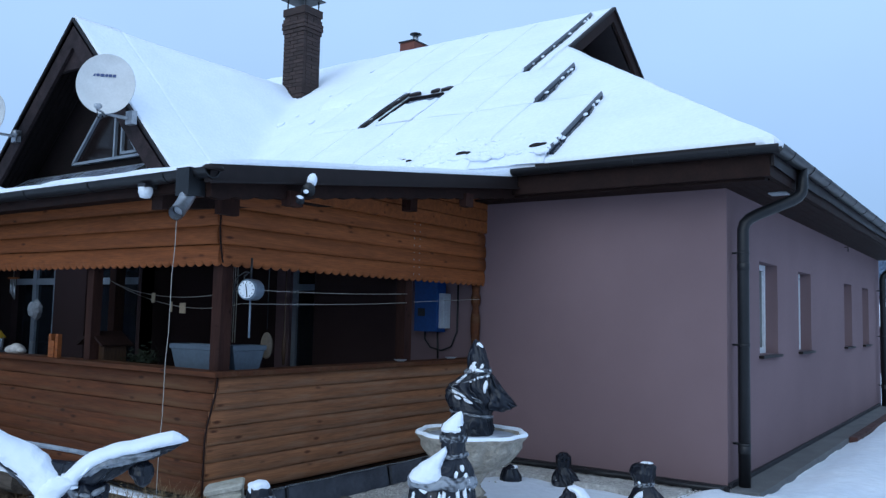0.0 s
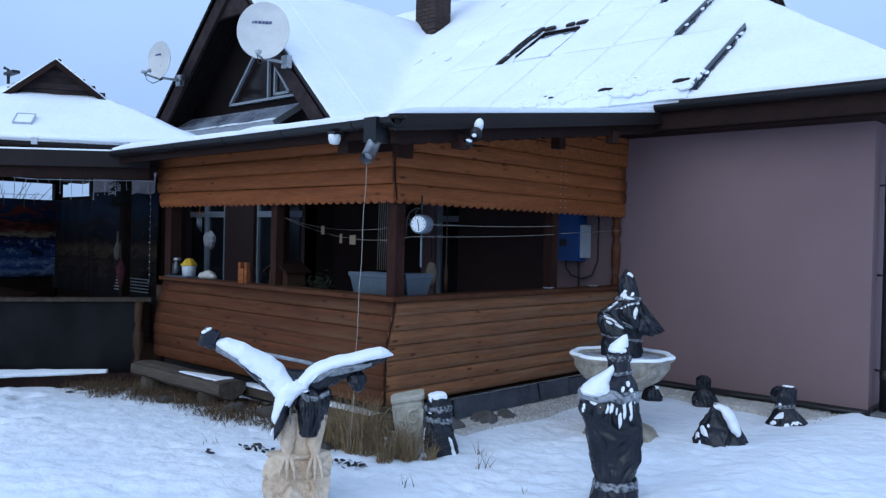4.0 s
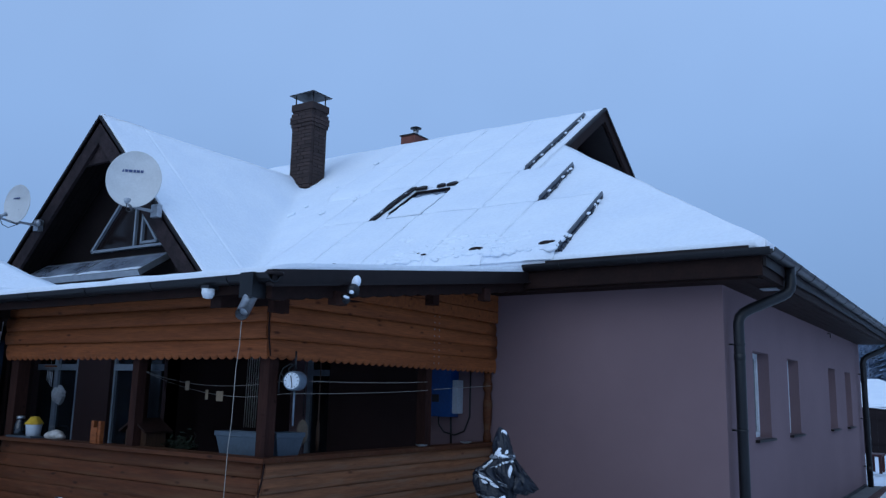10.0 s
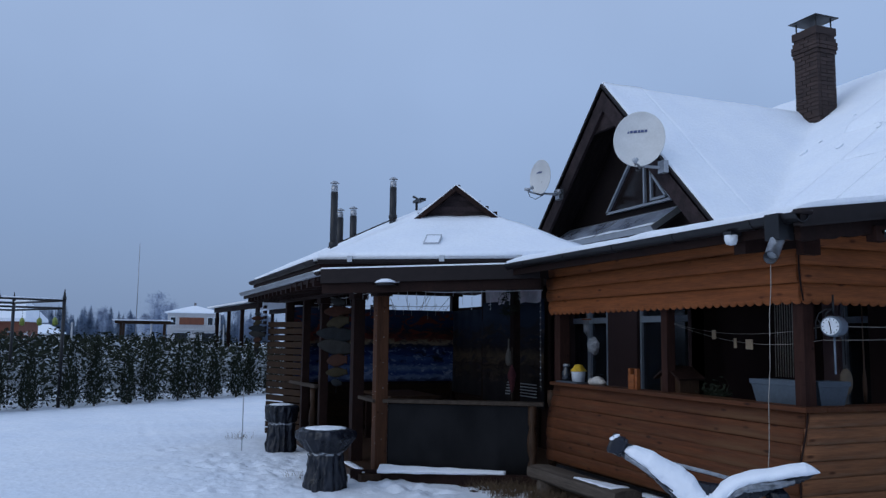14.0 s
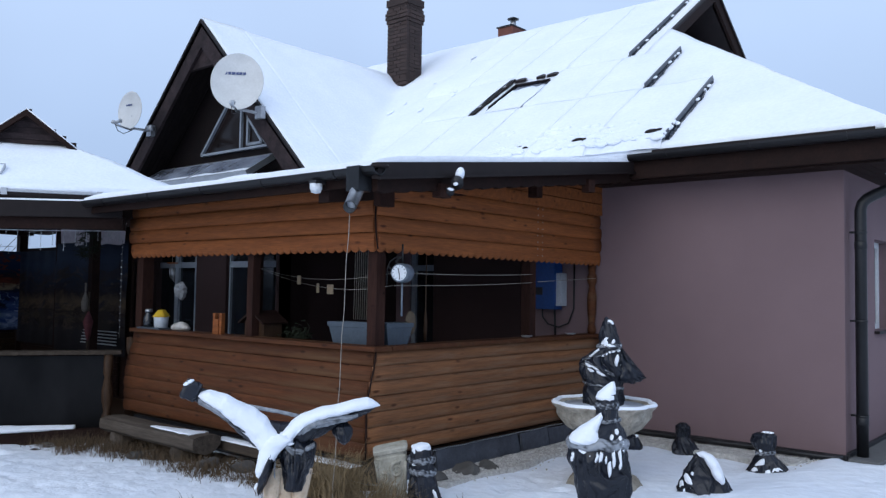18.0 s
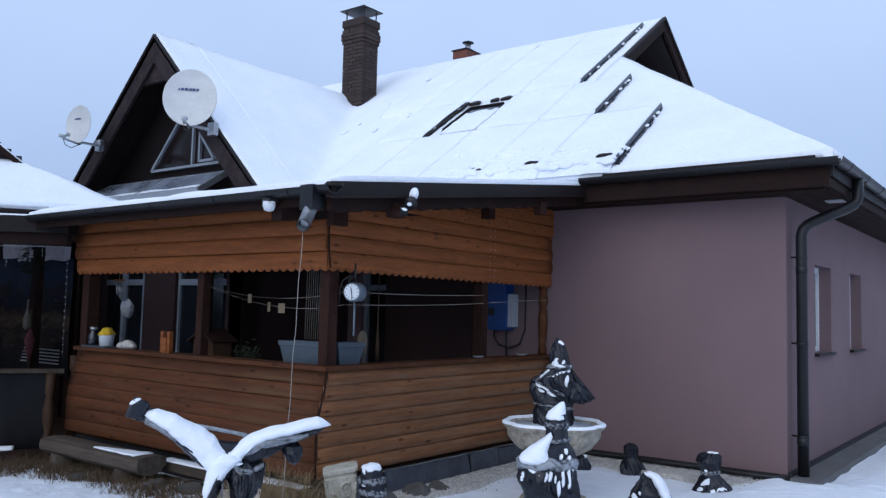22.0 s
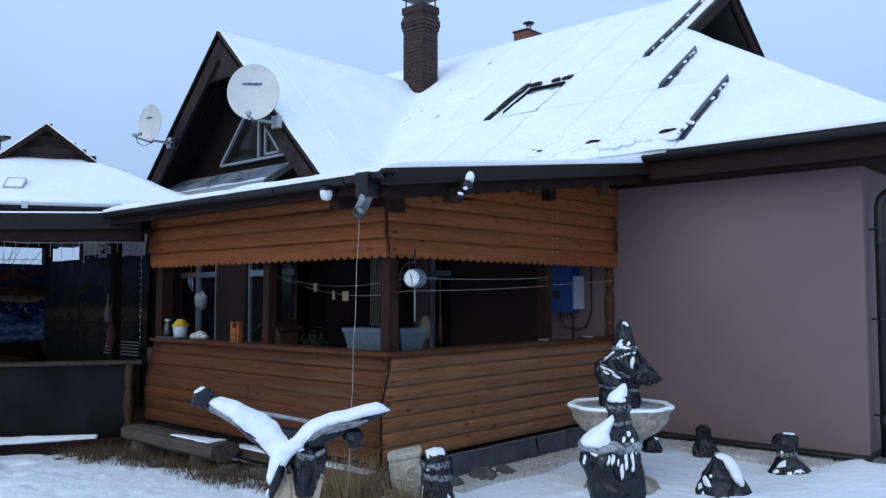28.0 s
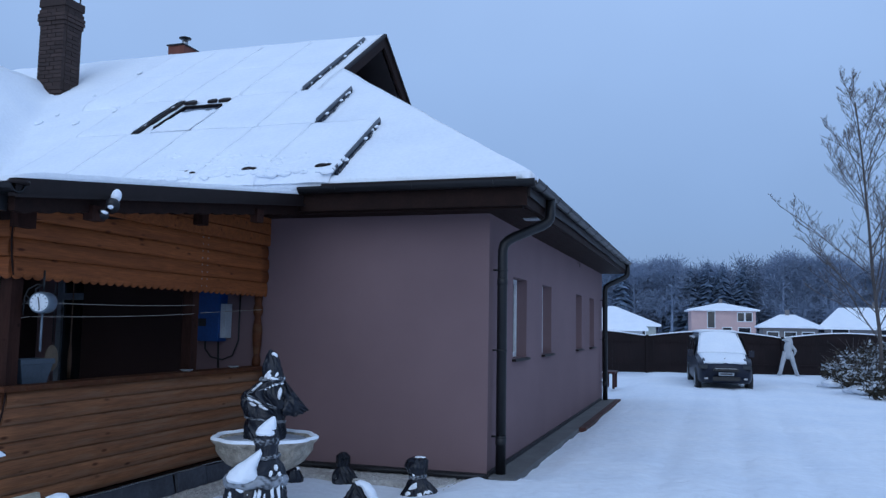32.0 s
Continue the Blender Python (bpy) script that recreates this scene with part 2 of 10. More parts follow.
def wrap_material():
    """Black foil with see-through film bands and snow, told apart by two smooth attributes of the mesh."""
    m = mat("wrapped_foil", (0.013, 0.0155, 0.025), (0.006, 0.0075, 0.012), rough=0.30, scale=5, bump=0.45, bump_scale=26, fine=0.1, spec=0.34, dist=0.02)
    n, l = m.node_tree.nodes, m.node_tree.links
    b = n["Principled BSDF"]
    base, rough = b.inputs["Base Color"].links[0].from_socket, b.inputs["Roughness"].links[0].from_socket
    mp = next(k for k in n if k.type == "MAPPING")

    def mask(name, lo, hi, scale, amount):
        at = n.new("ShaderNodeAttribute")
        at.attribute_name = name
        nz = n.new("ShaderNodeTexNoise")
        nz.inputs["Scale"].default_value, nz.inputs["Detail"].default_value = scale, 4
        l.new(mp.outputs[0], nz.inputs[0])
        ad = n.new("ShaderNodeMath")
        ad.operation = "MULTIPLY_ADD"
        ad.inputs[1].default_value = amount
        l.new(nz.outputs[0], ad.inputs[0])
        l.new(at.outputs["Fac"], ad.inputs[2])
        mr = n.new("ShaderNodeMapRange")
        mr.interpolation_type = "SMOOTHSTEP"
        mr.inputs["From Min"].default_value, mr.inputs["From Max"].default_value = lo + amount / 2, hi + amount / 2
        l.new(ad.outputs[0], mr.inputs[0])
        return mr.outputs[0]

    def blend(fac, a, c):
        mx = n.new("ShaderNodeMix")
        mx.data_type = "RGBA"
        l.new(fac, mx.inputs[0])
        l.new(a, mx.inputs[6])
        mx.inputs[7].default_value = (*c, 1)
        return mx.outputs[2]

    def level(fac, a, c):
        mx = n.new("ShaderNodeMix")
        l.new(fac, mx.inputs[0])
        l.new(a, mx.inputs[2])
        mx.inputs[3].default_value = c
        return mx.outputs[0]

    film, snow = mask("film", 0.25, 0.85, 30, 0.7), mask("snow", 0.46, 0.54, 20, 0.22)
    base = blend(snow, blend(film, base, (0.30, 0.32, 0.35)), (0.83, 0.86, 0.91))
    l.new(base, b.inputs["Base Color"])
    l.new(level(snow, rough, 0.8), b.inputs["Roughness"])
    return m


WRAP = wrap_material()
CAPMETAL = mat("black_cowl", (0.02, 0.02, 0.022), (0.013, 0.013, 0.015), rough=0.45, scale=5, bump=0.1, coords="World")
BLACKWOOD = wood("near_black_boards", (0.0125, 0.0085, 0.0085), (0.006, 0.0042, 0.0042), knots=False, rough=0.75, coords="World", stretch=(3, 3, 3))
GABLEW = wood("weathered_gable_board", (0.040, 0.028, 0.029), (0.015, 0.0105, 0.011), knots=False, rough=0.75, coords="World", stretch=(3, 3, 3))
SLATW = wood("weathered_slat", (0.036, 0.020, 0.0105), (0.018, 0.010, 0.0055), knots=False, rough=0.8, rand=0.15)
PANEL = mat("solar_glass", (0.010, 0.013, 0.024), (0.007, 0.009, 0.017), rough=0.12, scale=3, bump=0.0, coords="World", spec=0.6)
FRAME_EDGE = mat("dull_panel_edge", (0.16, 0.175, 0.20), (0.10, 0.11, 0.13), rough=0.5, scale=8, bump=0.05, coords="World", spec=0.3)
# pale blue tone carries reflected sky as well as snow dust
COLLECTOR = mat("sky_toned_collector_glass", (0.34, 0.38, 0.46), (0.10, 0.112, 0.15), rough=0.16, scale=2.6, bump=0.05, bump_scale=30, coords="World", spec=0.5)
ALU = mat("aluminium_frame", (0.50, 0.52, 0.55), (0.40, 0.42, 0.45), rough=0.4, scale=6, bump=0.05, metal=0.8, coords="World")
for m in (PINE, PINE_WORN, PINE_RED, TIMBER_MID):
    m.node_tree.nodes["Principled BSDF"].inputs["Specular IOR Level"].default_value = 0.2
TIMBER.node_tree.nodes["Principled BSDF"].inputs["Specular IOR Level"].default_value = 0.12
WHITE_PVC = mat("white_pvc", (0.72, 0.75, 0.78), (0.65, 0.68, 0.71), rough=0.35, scale=2, bump=0.02, coords="World")
FRAME = mat("grey_window_frame", (0.26, 0.29, 0.335), (0.20, 0.225, 0.26), rough=0.45, scale=3, bump=0.03, coords="World")
DISH = mat("dish_enamel", (0.60, 0.60, 0.59), (0.52, 0.52, 0.51), rough=0.5, scale=4, bump=0.04, fine=0.04)
GALV = mat("galvanised_steel", (0.42, 0.43, 0.45), (0.30, 0.31, 0.33), rough=0.42, scale=12, bump=0.08, metal=0.85, coords="World")
ICE = mat("cloudy_ice", (0.52, 0.56, 0.62), (0.36, 0.40, 0.46), rough=0.35, scale=9, bump=0.3, bump_scale=30)
CAST = mat("cast_stone", (0.43, 0.39, 0.325), (0.22, 0.195, 0.155), rough=0.9, scale=13, bump=0.9, bump_scale=32, dist=0.03)
BEIGE = mat("beige_concrete", (0.66, 0.56, 0.44), (0.44, 0.32, 0.21), rough=0.9, scale=6, bump=0.5, bump_scale=38, dist=0.012)
MOSSY = mat("mossy_cast_stone", (0.50, 0.465, 0.395), (0.29, 0.275, 0.215), rough=0.92, scale=8, bump=0.5, bump_scale=50, dist=0.01)
SLATE = mat("slate_slab", (0.088, 0.098, 0.122), (0.042, 0.047, 0.060), rough=0.5, scale=5, bump=0.5, bump_scale=22, rand=0.25)
ROCK = mat("field_stone", (0.10, 0.095, 0.09), (0.05, 0.047, 0.044), rough=0.9, scale=4, bump=0.6, bump_scale=18, rand=0.2)
CONCRETE = mat("concrete_apron", (0.15, 0.15, 0.15), (0.09, 0.09, 0.09), rough=0.9, scale=2, bump=0.4, bump_scale=50, coords="World")
GRAVEL = mat("frozen_gravel", (0.62, 0.60, 0.57), (0.33, 0.315, 0.29), rough=0.95, scale=26, bump=0.8, bump_scale=70, coords="World", dist=0.02)
LOG = wood("old_log", (0.070, 0.055, 0.043), (0.034, 0.026, 0.020), knots=False, rough=0.85, rand=0.1)
STRAW = mat("straw", (0.27, 0.195, 0.105), (0.15, 0.105, 0.055), rough=0.9, scale=14, bump=0.0, coords="World")
GRASS = mat("dry_grass", (0.13, 0.085, 0.045), (0.05, 0.034, 0.020), rough=0.9, scale=14, bump=0.0, coords="World")
PAVER = mat("worn_red_paver", (0.075, 0.036, 0.03), (0.05, 0.025, 0.022), rough=0.9, scale=8, bump=0.3, bump_scale=50, rand=0.2, coords="World")
BARK = mat("bark", (0.12, 0.105, 0.10), (0.075, 0.066, 0.062), rough=0.95, scale=10, bump=0.4, bump_scale=40, coords="World")
THUJA = mat("thuja_green", (0.036, 0.042, 0.027), (0.016, 0.020, 0.014), rough=0.9, scale=7, bump=0.0, coords="World", spec=0.1)
FROST = mat("snowy_foliage", (0.55, 0.58, 0.63), (0.28, 0.31, 0.34), rough=0.85, scale=6, bump=0.0, coords="World")
GLASS_DARK = mat("window_glass", (0.014, 0.017, 0.022), (0.010, 0.012, 0.016), rough=0.06, scale=2, bump=0.0, coords="World", spec=0.6, fine=0.02)
BLUE = mat("blue_enamel", (0.010, 0.055, 0.22), (0.008, 0.042, 0.175), rough=0.35, scale=3, bump=0.03, coords="World")
LIGHTGREY = mat("light_grey_plastic", (0.42, 0.44, 0.47), (0.36, 0.38, 0.41), rough=0.45, scale=4, bump=0.05)
PLANTER = mat("blue_grey_plastic", (0.062, 0.080, 0.102), (0.045, 0.059, 0.077), rough=0.5, scale=4, bump=0.08)
DRUM = mat("blue_grey_enamel", (0.15, 0.18, 0.22), (0.11, 0.135, 0.165), rough=0.45, scale=5, bump=0.04)
BLACK = mat("black_plastic", (0.014, 0.014, 0.016), (0.010, 0.010, 0.012), rough=0.45, scale=6, bump=0.05)
STEEL_SHEET = mat("mottled_steel_sheet", (0.016, 0.0155, 0.0165), (0.003, 0.003, 0.0032), rough=0.18, scale=1.5, stretch=(1, 1, 0.5), bump=0.7, bump_scale=2.2, fine=0.1, metal=0.0, coords="World", spec=0.08)
ROPE = mat("cotton_rope", (0.36, 0.33, 0.29), (0.24, 0.22, 0.19), rough=0.9, scale=30, bump=0.3, bump_scale=90, coords="World")


# ---- mesh helpers ----
def box(bm, x0, x1, y0, y1, z0, z1, m=None):
    v = [bm.verts.new(p) for p in ((x0, y0, z0), (x1, y0, z0), (x1, y1, z0), (x0, y1, z0),
                                   (x0, y0, z1), (x1, y0, z1), (x1, y1, z1), (x0, y1, z1))]
    for f in ((3, 2, 1, 0), (4, 5, 6, 7), (0, 1, 5, 4), (1, 2, 6, 5), (2, 3, 7, 6), (3, 0, 4, 7)):
        bm.faces.new([v[i] for i in f])
    if m is not None:
        for q in v:
            q.co = m @ q.co
    return v


def bevel(bm, width, segments=2, limit=30):
    edges = [e for e in bm.edges if len(e.link_faces) == 2 and e.calc_face_angle(0) > radians(limit)]
    bmesh.ops.bevel(bm, geom=edges, offset=width, segments=segments, affect="EDGES", profile=0.6, clamp_overlap=True)


def ring(bm, rows, close_u=True, cap=True):
    """Skin a list of rings (lists of points)."""
    vs = [[bm.verts.new(p) for p in row] for row in rows]
    n = len(vs[0])
    for a, b in zip(vs, vs[1:]):
        for i in range(n if close_u else n - 1):
            j = (i + 1) % n
            bm.faces.new((a[i], a[j], b[j], b[i]))
    if cap and close_u:
        bm.faces.new(list(reversed(vs[0])))
        bm.faces.new(vs[-1])
    return vs


def tube(bm, pts, r, n=10, cap=True):
    """A tube along a polyline; r is one radius or one for each point."""
    pts = [Vector(p) for p in pts]
    rs = r if isinstance(r, (list, tuple)) else [r] * len(pts)
    rows, up = [], None
    for i, p in enumerate(pts):
        d = (pts[min(i + 1, len(pts) - 1)] - pts[max(i - 1, 0)]).normalized()
        if up is None:
            up = Vector((0, 0, 1)) if abs(d.z) < 0.9 else Vector((1, 0, 0))
        side = d.cross(up).normalized()
        up = side.cross(d).normalized()
        rows.append([p + rs[i] * (math.cos(2 * math.pi * k / n) * side + math.sin(2 * math.pi * k / n) * up) for k in range(n)])
    return ring(bm, rows, cap=cap)


def lathe(bm, profile, at=(0, 0, 0), n=24, wob=0.0, seed=0):
    """Turn (radius, height) pairs round z."""
    rows = []
    for r, z in profile:
        row = []
        for k in range(n):
            a = 2 * math.pi * k / n
            f = 1 + wob * noise.noise((3 * math.cos(a) + seed, 3 * math.sin(a), 4 * z))
            row.append((at[0] + r * f * math.cos(a), at[1] + r * f * math.sin(a), at[2] + z))
        rows.append(row)
    return ring(bm, rows)


def finish(bm, smooth=False):
    bmesh.ops.recalc_face_normals(bm, faces=bm.faces)
    for f in bm.faces:
        f.smooth = smooth
    me = bpy.data.meshes.new("mesh")
    bm.to_mesh(me)
    bm.free()
    return me


def part(name, bm, material, parent=None, label="", smooth=False):
    me = finish(bm, smooth) if isinstance(bm, bmesh.types.BMesh) else bm
    if not me.materials:
        me.materials.append(material)
    me.name = name
    ob = new(name, me)
    ob.parent = parent
    if label:
        tagged(ob, label)
    return ob


def thing(name, label, category, group="", kind="", at=(0, 0, 0)):
    ob = new(name)
    ob.empty_display_size = 0.1
    ob.matrix_basis = Matrix.Translation(at)
    return tagged(ob, label, category, group, kind)


def boxpart(name, dims, material, parent, label="", bev=0.0, m=None):
    bm = bmesh.new()
    box(bm, *dims, m)
    if bev:
        bevel(bm, bev)
    return part(name, bm, material, parent, label)


def tubepart(name, pts, r, material, parent, label="", n=10, smooth=True):
    bm = bmesh.new()
    tube(bm, pts, r, n)
    return part(name, bm, material, parent, label, smooth)


def lathepart(name, profile, at, material, parent, label="", n=24, wob=0.0):
    bm = bmesh.new()
    lathe(bm, profile, at, n, wob)
    return part(name, bm, material, parent, label, True)


def sheet(bm, f, nu, nv):
    """A grid of f(u, v) with u and v from 0 to 1."""
    vs = [[bm.verts.new(f(i / nu, j / nv)) for j in range(nv + 1)] for i in range(nu + 1)]
    for i in range(nu):
        for j in range(nv):
            bm.faces.new((vs[i][j], vs[i + 1][j], vs[i + 1][j + 1], vs[i][j + 1]))
    return vs


def slab(bm, f, nu, nv, thick):
    """A grid with its underside thick below and closed rims."""
    t = sheet(bm, f, nu, nv)
    b = sheet(bm, lambda u, v: Vector(f(u, v)) - Vector((0, 0, thick)), nu, nv)
    rim = lambda g: [g[i][0] for i in range(nu + 1)] + [g[nu][j] for j in range(1, nv + 1)] + [g[i][nv] for i in range(nu - 1, -1, -1)] + [g[0][j] for j in range(nv - 1, 0, -1)]
    a, c = rim(t), rim(b)
    for i in range(len(a)):
        j = (i + 1) % len(a)
        bm.faces.new((a[i], a[j], c[j], c[i]))


def fbm(x, y, z=0.0, octaves=4):
    s, a = 0.0, 1.0
    for _ in range(octaves):
        s += a * noise.noise((x, y, z))
        x, y, z, a = x * 2.03, y * 2.03, z * 2.03, a * 0.5
    return s

# ---- ground ----
PRINTS = []
prng = random.Random(5)
for ax, ay, bx, by, n in ((-3.2, -9.0, -8.2, -6.9, 34), (-8.2, -6.9, -14.0, -8.2, 30), (0.60, -1.4, 0.85, 9.0, 130), (0.6, -2.6, 3.0, 2.0, 40), (-3.0, -7.0, -6.5, -5.2, 40), (-6.5, -5.2, -9.5, -7.4, 60), (2.0, -3.0, 3.2, 14.0, 70), (4.2, 2.0, 3.0, 14.0, 30)):
    for i in range(n):
        f = i / n
        k = 0.6 if ax > 0.5 else 1.0      # prints on the packed drive are small and shallow
        PRINTS.append((ax + (bx - ax) * f + prng.gauss(0, 0.22), ay + (by - ay) * f + prng.gauss(0, 0.2), k * prng.uniform(0.08, 0.13), k * k * prng.uniform(0.02, 0.055)))

for i in range(2800):
    x, y = prng.uniform(-10, 1.5), prng.uniform(-7.9, -2.0)
    if y < -4.4 or x > -2.0:
        PRINTS.append((x, y, prng.uniform(0.035, 0.095), prng.uniform(0.006, 0.025)))
CELLS = {}
for p in PRINTS:
    for i in range(int((p[0] - 0.4) // 0.5), int((p[0] + 0.4) // 0.5) + 1):
        for j in range(int((p[1] - 0.4) // 0.5), int((p[1] + 0.4) // 0.5) + 1):
            CELLS.setdefault((i, j), []).append(p)


def ground_z(x, y):
    z = -0.10
    z -= 0.07 * min(1, max(0, (-x - 2.5) / 4.0))
    # the drive lies higher, with a soft shoulder of shovelled snow
    edge = x + 0.25 + 0.02 * y + (0.8 if y > -0.12 else 0) * -1
    drive = 1 / (1 + math.exp(-max(-30, min(30, edge * 9))))
    if y < 22:
        z += 0.10 * drive
    if x > 12 or x < -60 or y > 60 or y < -60:
        return z
    z += 0.022 * fbm(x * 0.8, y * 0.8) + 0.014 * fbm(x * 3.1, y * 3.1, 2.0, 2)
    # wheel tracks down the drive
    if y > -4 and 0.5 < x < 8:
        for c in (1.7, 2.5, 3.2, 4.0, 4.9):
            z -= 0.028 * math.exp(-((x - c - 0.02 * y) / 0.16) ** 2) - 0.010 * math.exp(-((x - c - 0.02 * y) / 0.34) ** 2)
    for px, py, r, d in CELLS.get((int(x // 0.5), int(y // 0.5)), ()):
        q = ((x - px) ** 2 + (y - py) ** 2) / (r * r)
        if q < 4:
            z -= d * (math.exp(-q * 1.4) - 0.35 * math.exp(-((math.sqrt(q) - 1.25) / 0.35) ** 2))
    # swept strip at the foot of the house
    if 0.0 < x < 0.34 and y > -0.3:
        z = min(z, -0.03)
    return z


def axis(lo, a, b, hi, step):
    mid = [a + i * step for i in range(int((b - a) / step) + 1)]
    left, right, s, x = [], [], step, a
    while x > lo:
        s *= 1.45
        x -= s
        left.append(max(x, lo))
    s, x = step, mid[-1]
    while x < hi:
        s *= 1.45
        x += s
        right.append(min(x, hi))
    return left[::-1] + mid + right


gx, gy = axis(-900, -11.0, 4.6, 900, 0.052), axis(-900, -8.0, 6.0, 900, 0.052)
gverts = [(x, y, ground_z(x, y)) for x in gx for y in gy]
ny = len(gy)
gfaces = [(i * ny + j, (i + 1) * ny + j, (i + 1) * ny + j + 1, i * ny + j + 1) for i in range(len(gx) - 1) for j in range(ny - 1)]
gme = bpy.data.meshes.new("ground")
gme.from_pydata(gverts, [], gfaces)
gme.polygons.foreach_set("use_smooth", [True] * len(gfaces))
gme.materials.append(GROUND_SNOW)
tagged(new("ground", gme), "snow-covered garden and drive with footprints and wheel tracks", "ground", kind="structure")

# ---- main house ----
SL = 0.692
SE = 0.95                      # plan slope of the hip line
EV = 2.99                      # eave height


def roof_s(y):
    return EV + SL * (y + 0.45)


house = thing("main_house", "single-storey mauve rendered house with a snow-covered hipped roof", "house")


def wall_with_windows(name, length, height, thick, openings, m, material, z0=-0.25):
    """A wall along local x, its outer face at y = 0, with rectangular openings cut through."""
    bm = bmesh.new()
    xs = sorted({0.0, length, *(o[0] for o in openings), *(o[1] for o in openings)})
    zs = sorted({z0, height, *(o[2] for o in openings), *(o[3] for o in openings)})
    inside = lambda x, z: any(o[0] < x < o[1] and o[2] < z < o[3] for o in openings)
    for a, b in zip(xs, xs[1:]):
        for c, d in zip(zs, zs[1:]):
            if not inside((a + b) / 2, (c + d) / 2):
                box(bm, a, b, 0, thick, c, d)
    bmesh.ops.remove_doubles(bm, verts=bm.verts, dist=1e-4)
    seen, dead = {}, []
    for f in bm.faces:
        k = tuple(round(v, 3) for v in f.calc_center_median())
        if k in seen:
            dead += [f, seen[k]]
        seen[k] = f
    bmesh.ops.delete(bm, geom=dead, context="FACES")
    for v in bm.verts:
        v.co = m @ v.co
    return part(name, bm, material, house)


# east wall: four narrow windows
WINS = [(1.16, 1.94), (3.0, 3.73), (6.18, 6.88), (7.97, 8.66)]
east = wall_with_windows("east_wall", 9.75, 2.78, 0.35, [(a, b, 1.14, 2.11) for a, b in WINS], Matrix.Translation((0, 0, 0)) @ Matrix.Rotation(radians(90), 4, "Z"), STUCCO)
south = wall_with_windows("south_wall", 5.55, 2.78, 0.35, [(0.25, 1.55, 0.0, 2.15)], pose(-5.9, 0, 0), STUCCO)
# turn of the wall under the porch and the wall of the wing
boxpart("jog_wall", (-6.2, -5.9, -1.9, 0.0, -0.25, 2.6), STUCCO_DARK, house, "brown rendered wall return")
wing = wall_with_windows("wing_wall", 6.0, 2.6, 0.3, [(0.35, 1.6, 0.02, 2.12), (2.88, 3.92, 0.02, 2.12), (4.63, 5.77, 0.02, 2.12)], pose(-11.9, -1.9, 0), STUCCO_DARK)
boxpart("north_wall", (-11.9, -0.0, 9.75, 10.05, -0.25, 2.78), STUCCO, house)
boxpart("west_wall", (-12.2, -11.9, -1.9, 10.05, -0.25, 2.78), STUCCO, house)
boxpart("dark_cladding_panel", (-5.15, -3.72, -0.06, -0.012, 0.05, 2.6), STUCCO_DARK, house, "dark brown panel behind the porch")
# dark plinth band and foundation membrane
boxpart("south_plinth", (-2.6, 0.02, -0.045, -0.004, -0.3, 0.0), PLINTH, house, "dark plinth membrane")
boxpart("east_plinth", (0.004, 0.04, 0.0, 9.75, -0.3, 0.02), PLINTH, house, "dark plinth membrane")

for a, b in WINS:
    w = new("window")
    w.parent = house
    boxpart("glass_pane", (-0.17, -0.155, a + 0.05, b - 0.05, 1.19, 2.06), GLASS_DARK, w)
    fr = bmesh.new()
    for d in ((-0.20, -0.13, a, a + 0.06, 1.14, 2.11), (-0.20, -0.13, b - 0.06, b, 1.14, 2.11),
              (-0.20, -0.13, a + 0.06, b - 0.06, 1.14, 1.20), (-0.20, -0.13, a + 0.06, b - 0.06, 2.05, 2.11)):
        box(fr, *d)
    part("window_frame", fr, WHITE_PVC, w, "white plastic window frame")
    boxpart("window_sill", (-0.15, 0.05, a - 0.03, b + 0.03, 1.105, 1.135), METAL, w, "dark metal sill", 0.006)

# roof: snow surface over sheathing
def snow_off(x, y, amp=0.02):
    return amp * fbm(x * 1.3, y * 1.3, 5.0, 3)


def cross_z(x):
    return 5.70 - 1.0 * abs(x + 9.13)


def main_top(x, y):
    z = min(roof_s(y), EV + SL * (10.0 - y))
    if y < 3.6 and y > -0.95:
        c = cross_z(x)
        if c > z:
            return c
    return z


def porch_z(y):
    return 2.427 + 0.130 * (y + 4.25)


T = 0.07                       # snow depth on the roof
bm = bmesh.new()
slab(bm, lambda u, v: Vector((-12.3 + 9.08 * u, -0.45 + 10.6 * v, main_top(-12.3 + 9.08 * u, -0.45 + 10.6 * v) + T + snow_off(-12.3 + 9.08 * u, -0.45 + 10.6 * v))), 91, 104, 0.11)
part("roof_snow", bm, SNOW, house, "thick snow on the roof", True)
bm = bmesh.new()


def hip_s(u, v):
    x = -3.22 + 3.75 * u
    y = -0.45 + SE * (0.53 - x) * v
    return Vector((x, y, roof_s(y) + T + snow_off(x, y)))


def hip_n(u, v):
    p = hip_s(u, v)
    return Vector((p.x, 9.55 - p.y, p.z))


def hip_e(u, v):
    x = 0.53 - 4.45 * u
    k = 0.53 - x
    y0, y1 = -0.45 + SE * k, 10.0 - SE * k
    y = y0 + (y1 - y0) * v
    return Vector((x, y, EV + SL * SE * k + T + snow_off(x, y)))


slab(bm, hip_s, 38, 38, 0.11)
slab(bm, hip_n, 12, 12, 0.11)
slab(bm, hip_e, 44, 50, 0.11)
part("hip_roof_snow", bm, SNOW, house, "smooth snow on the hipped end", True)
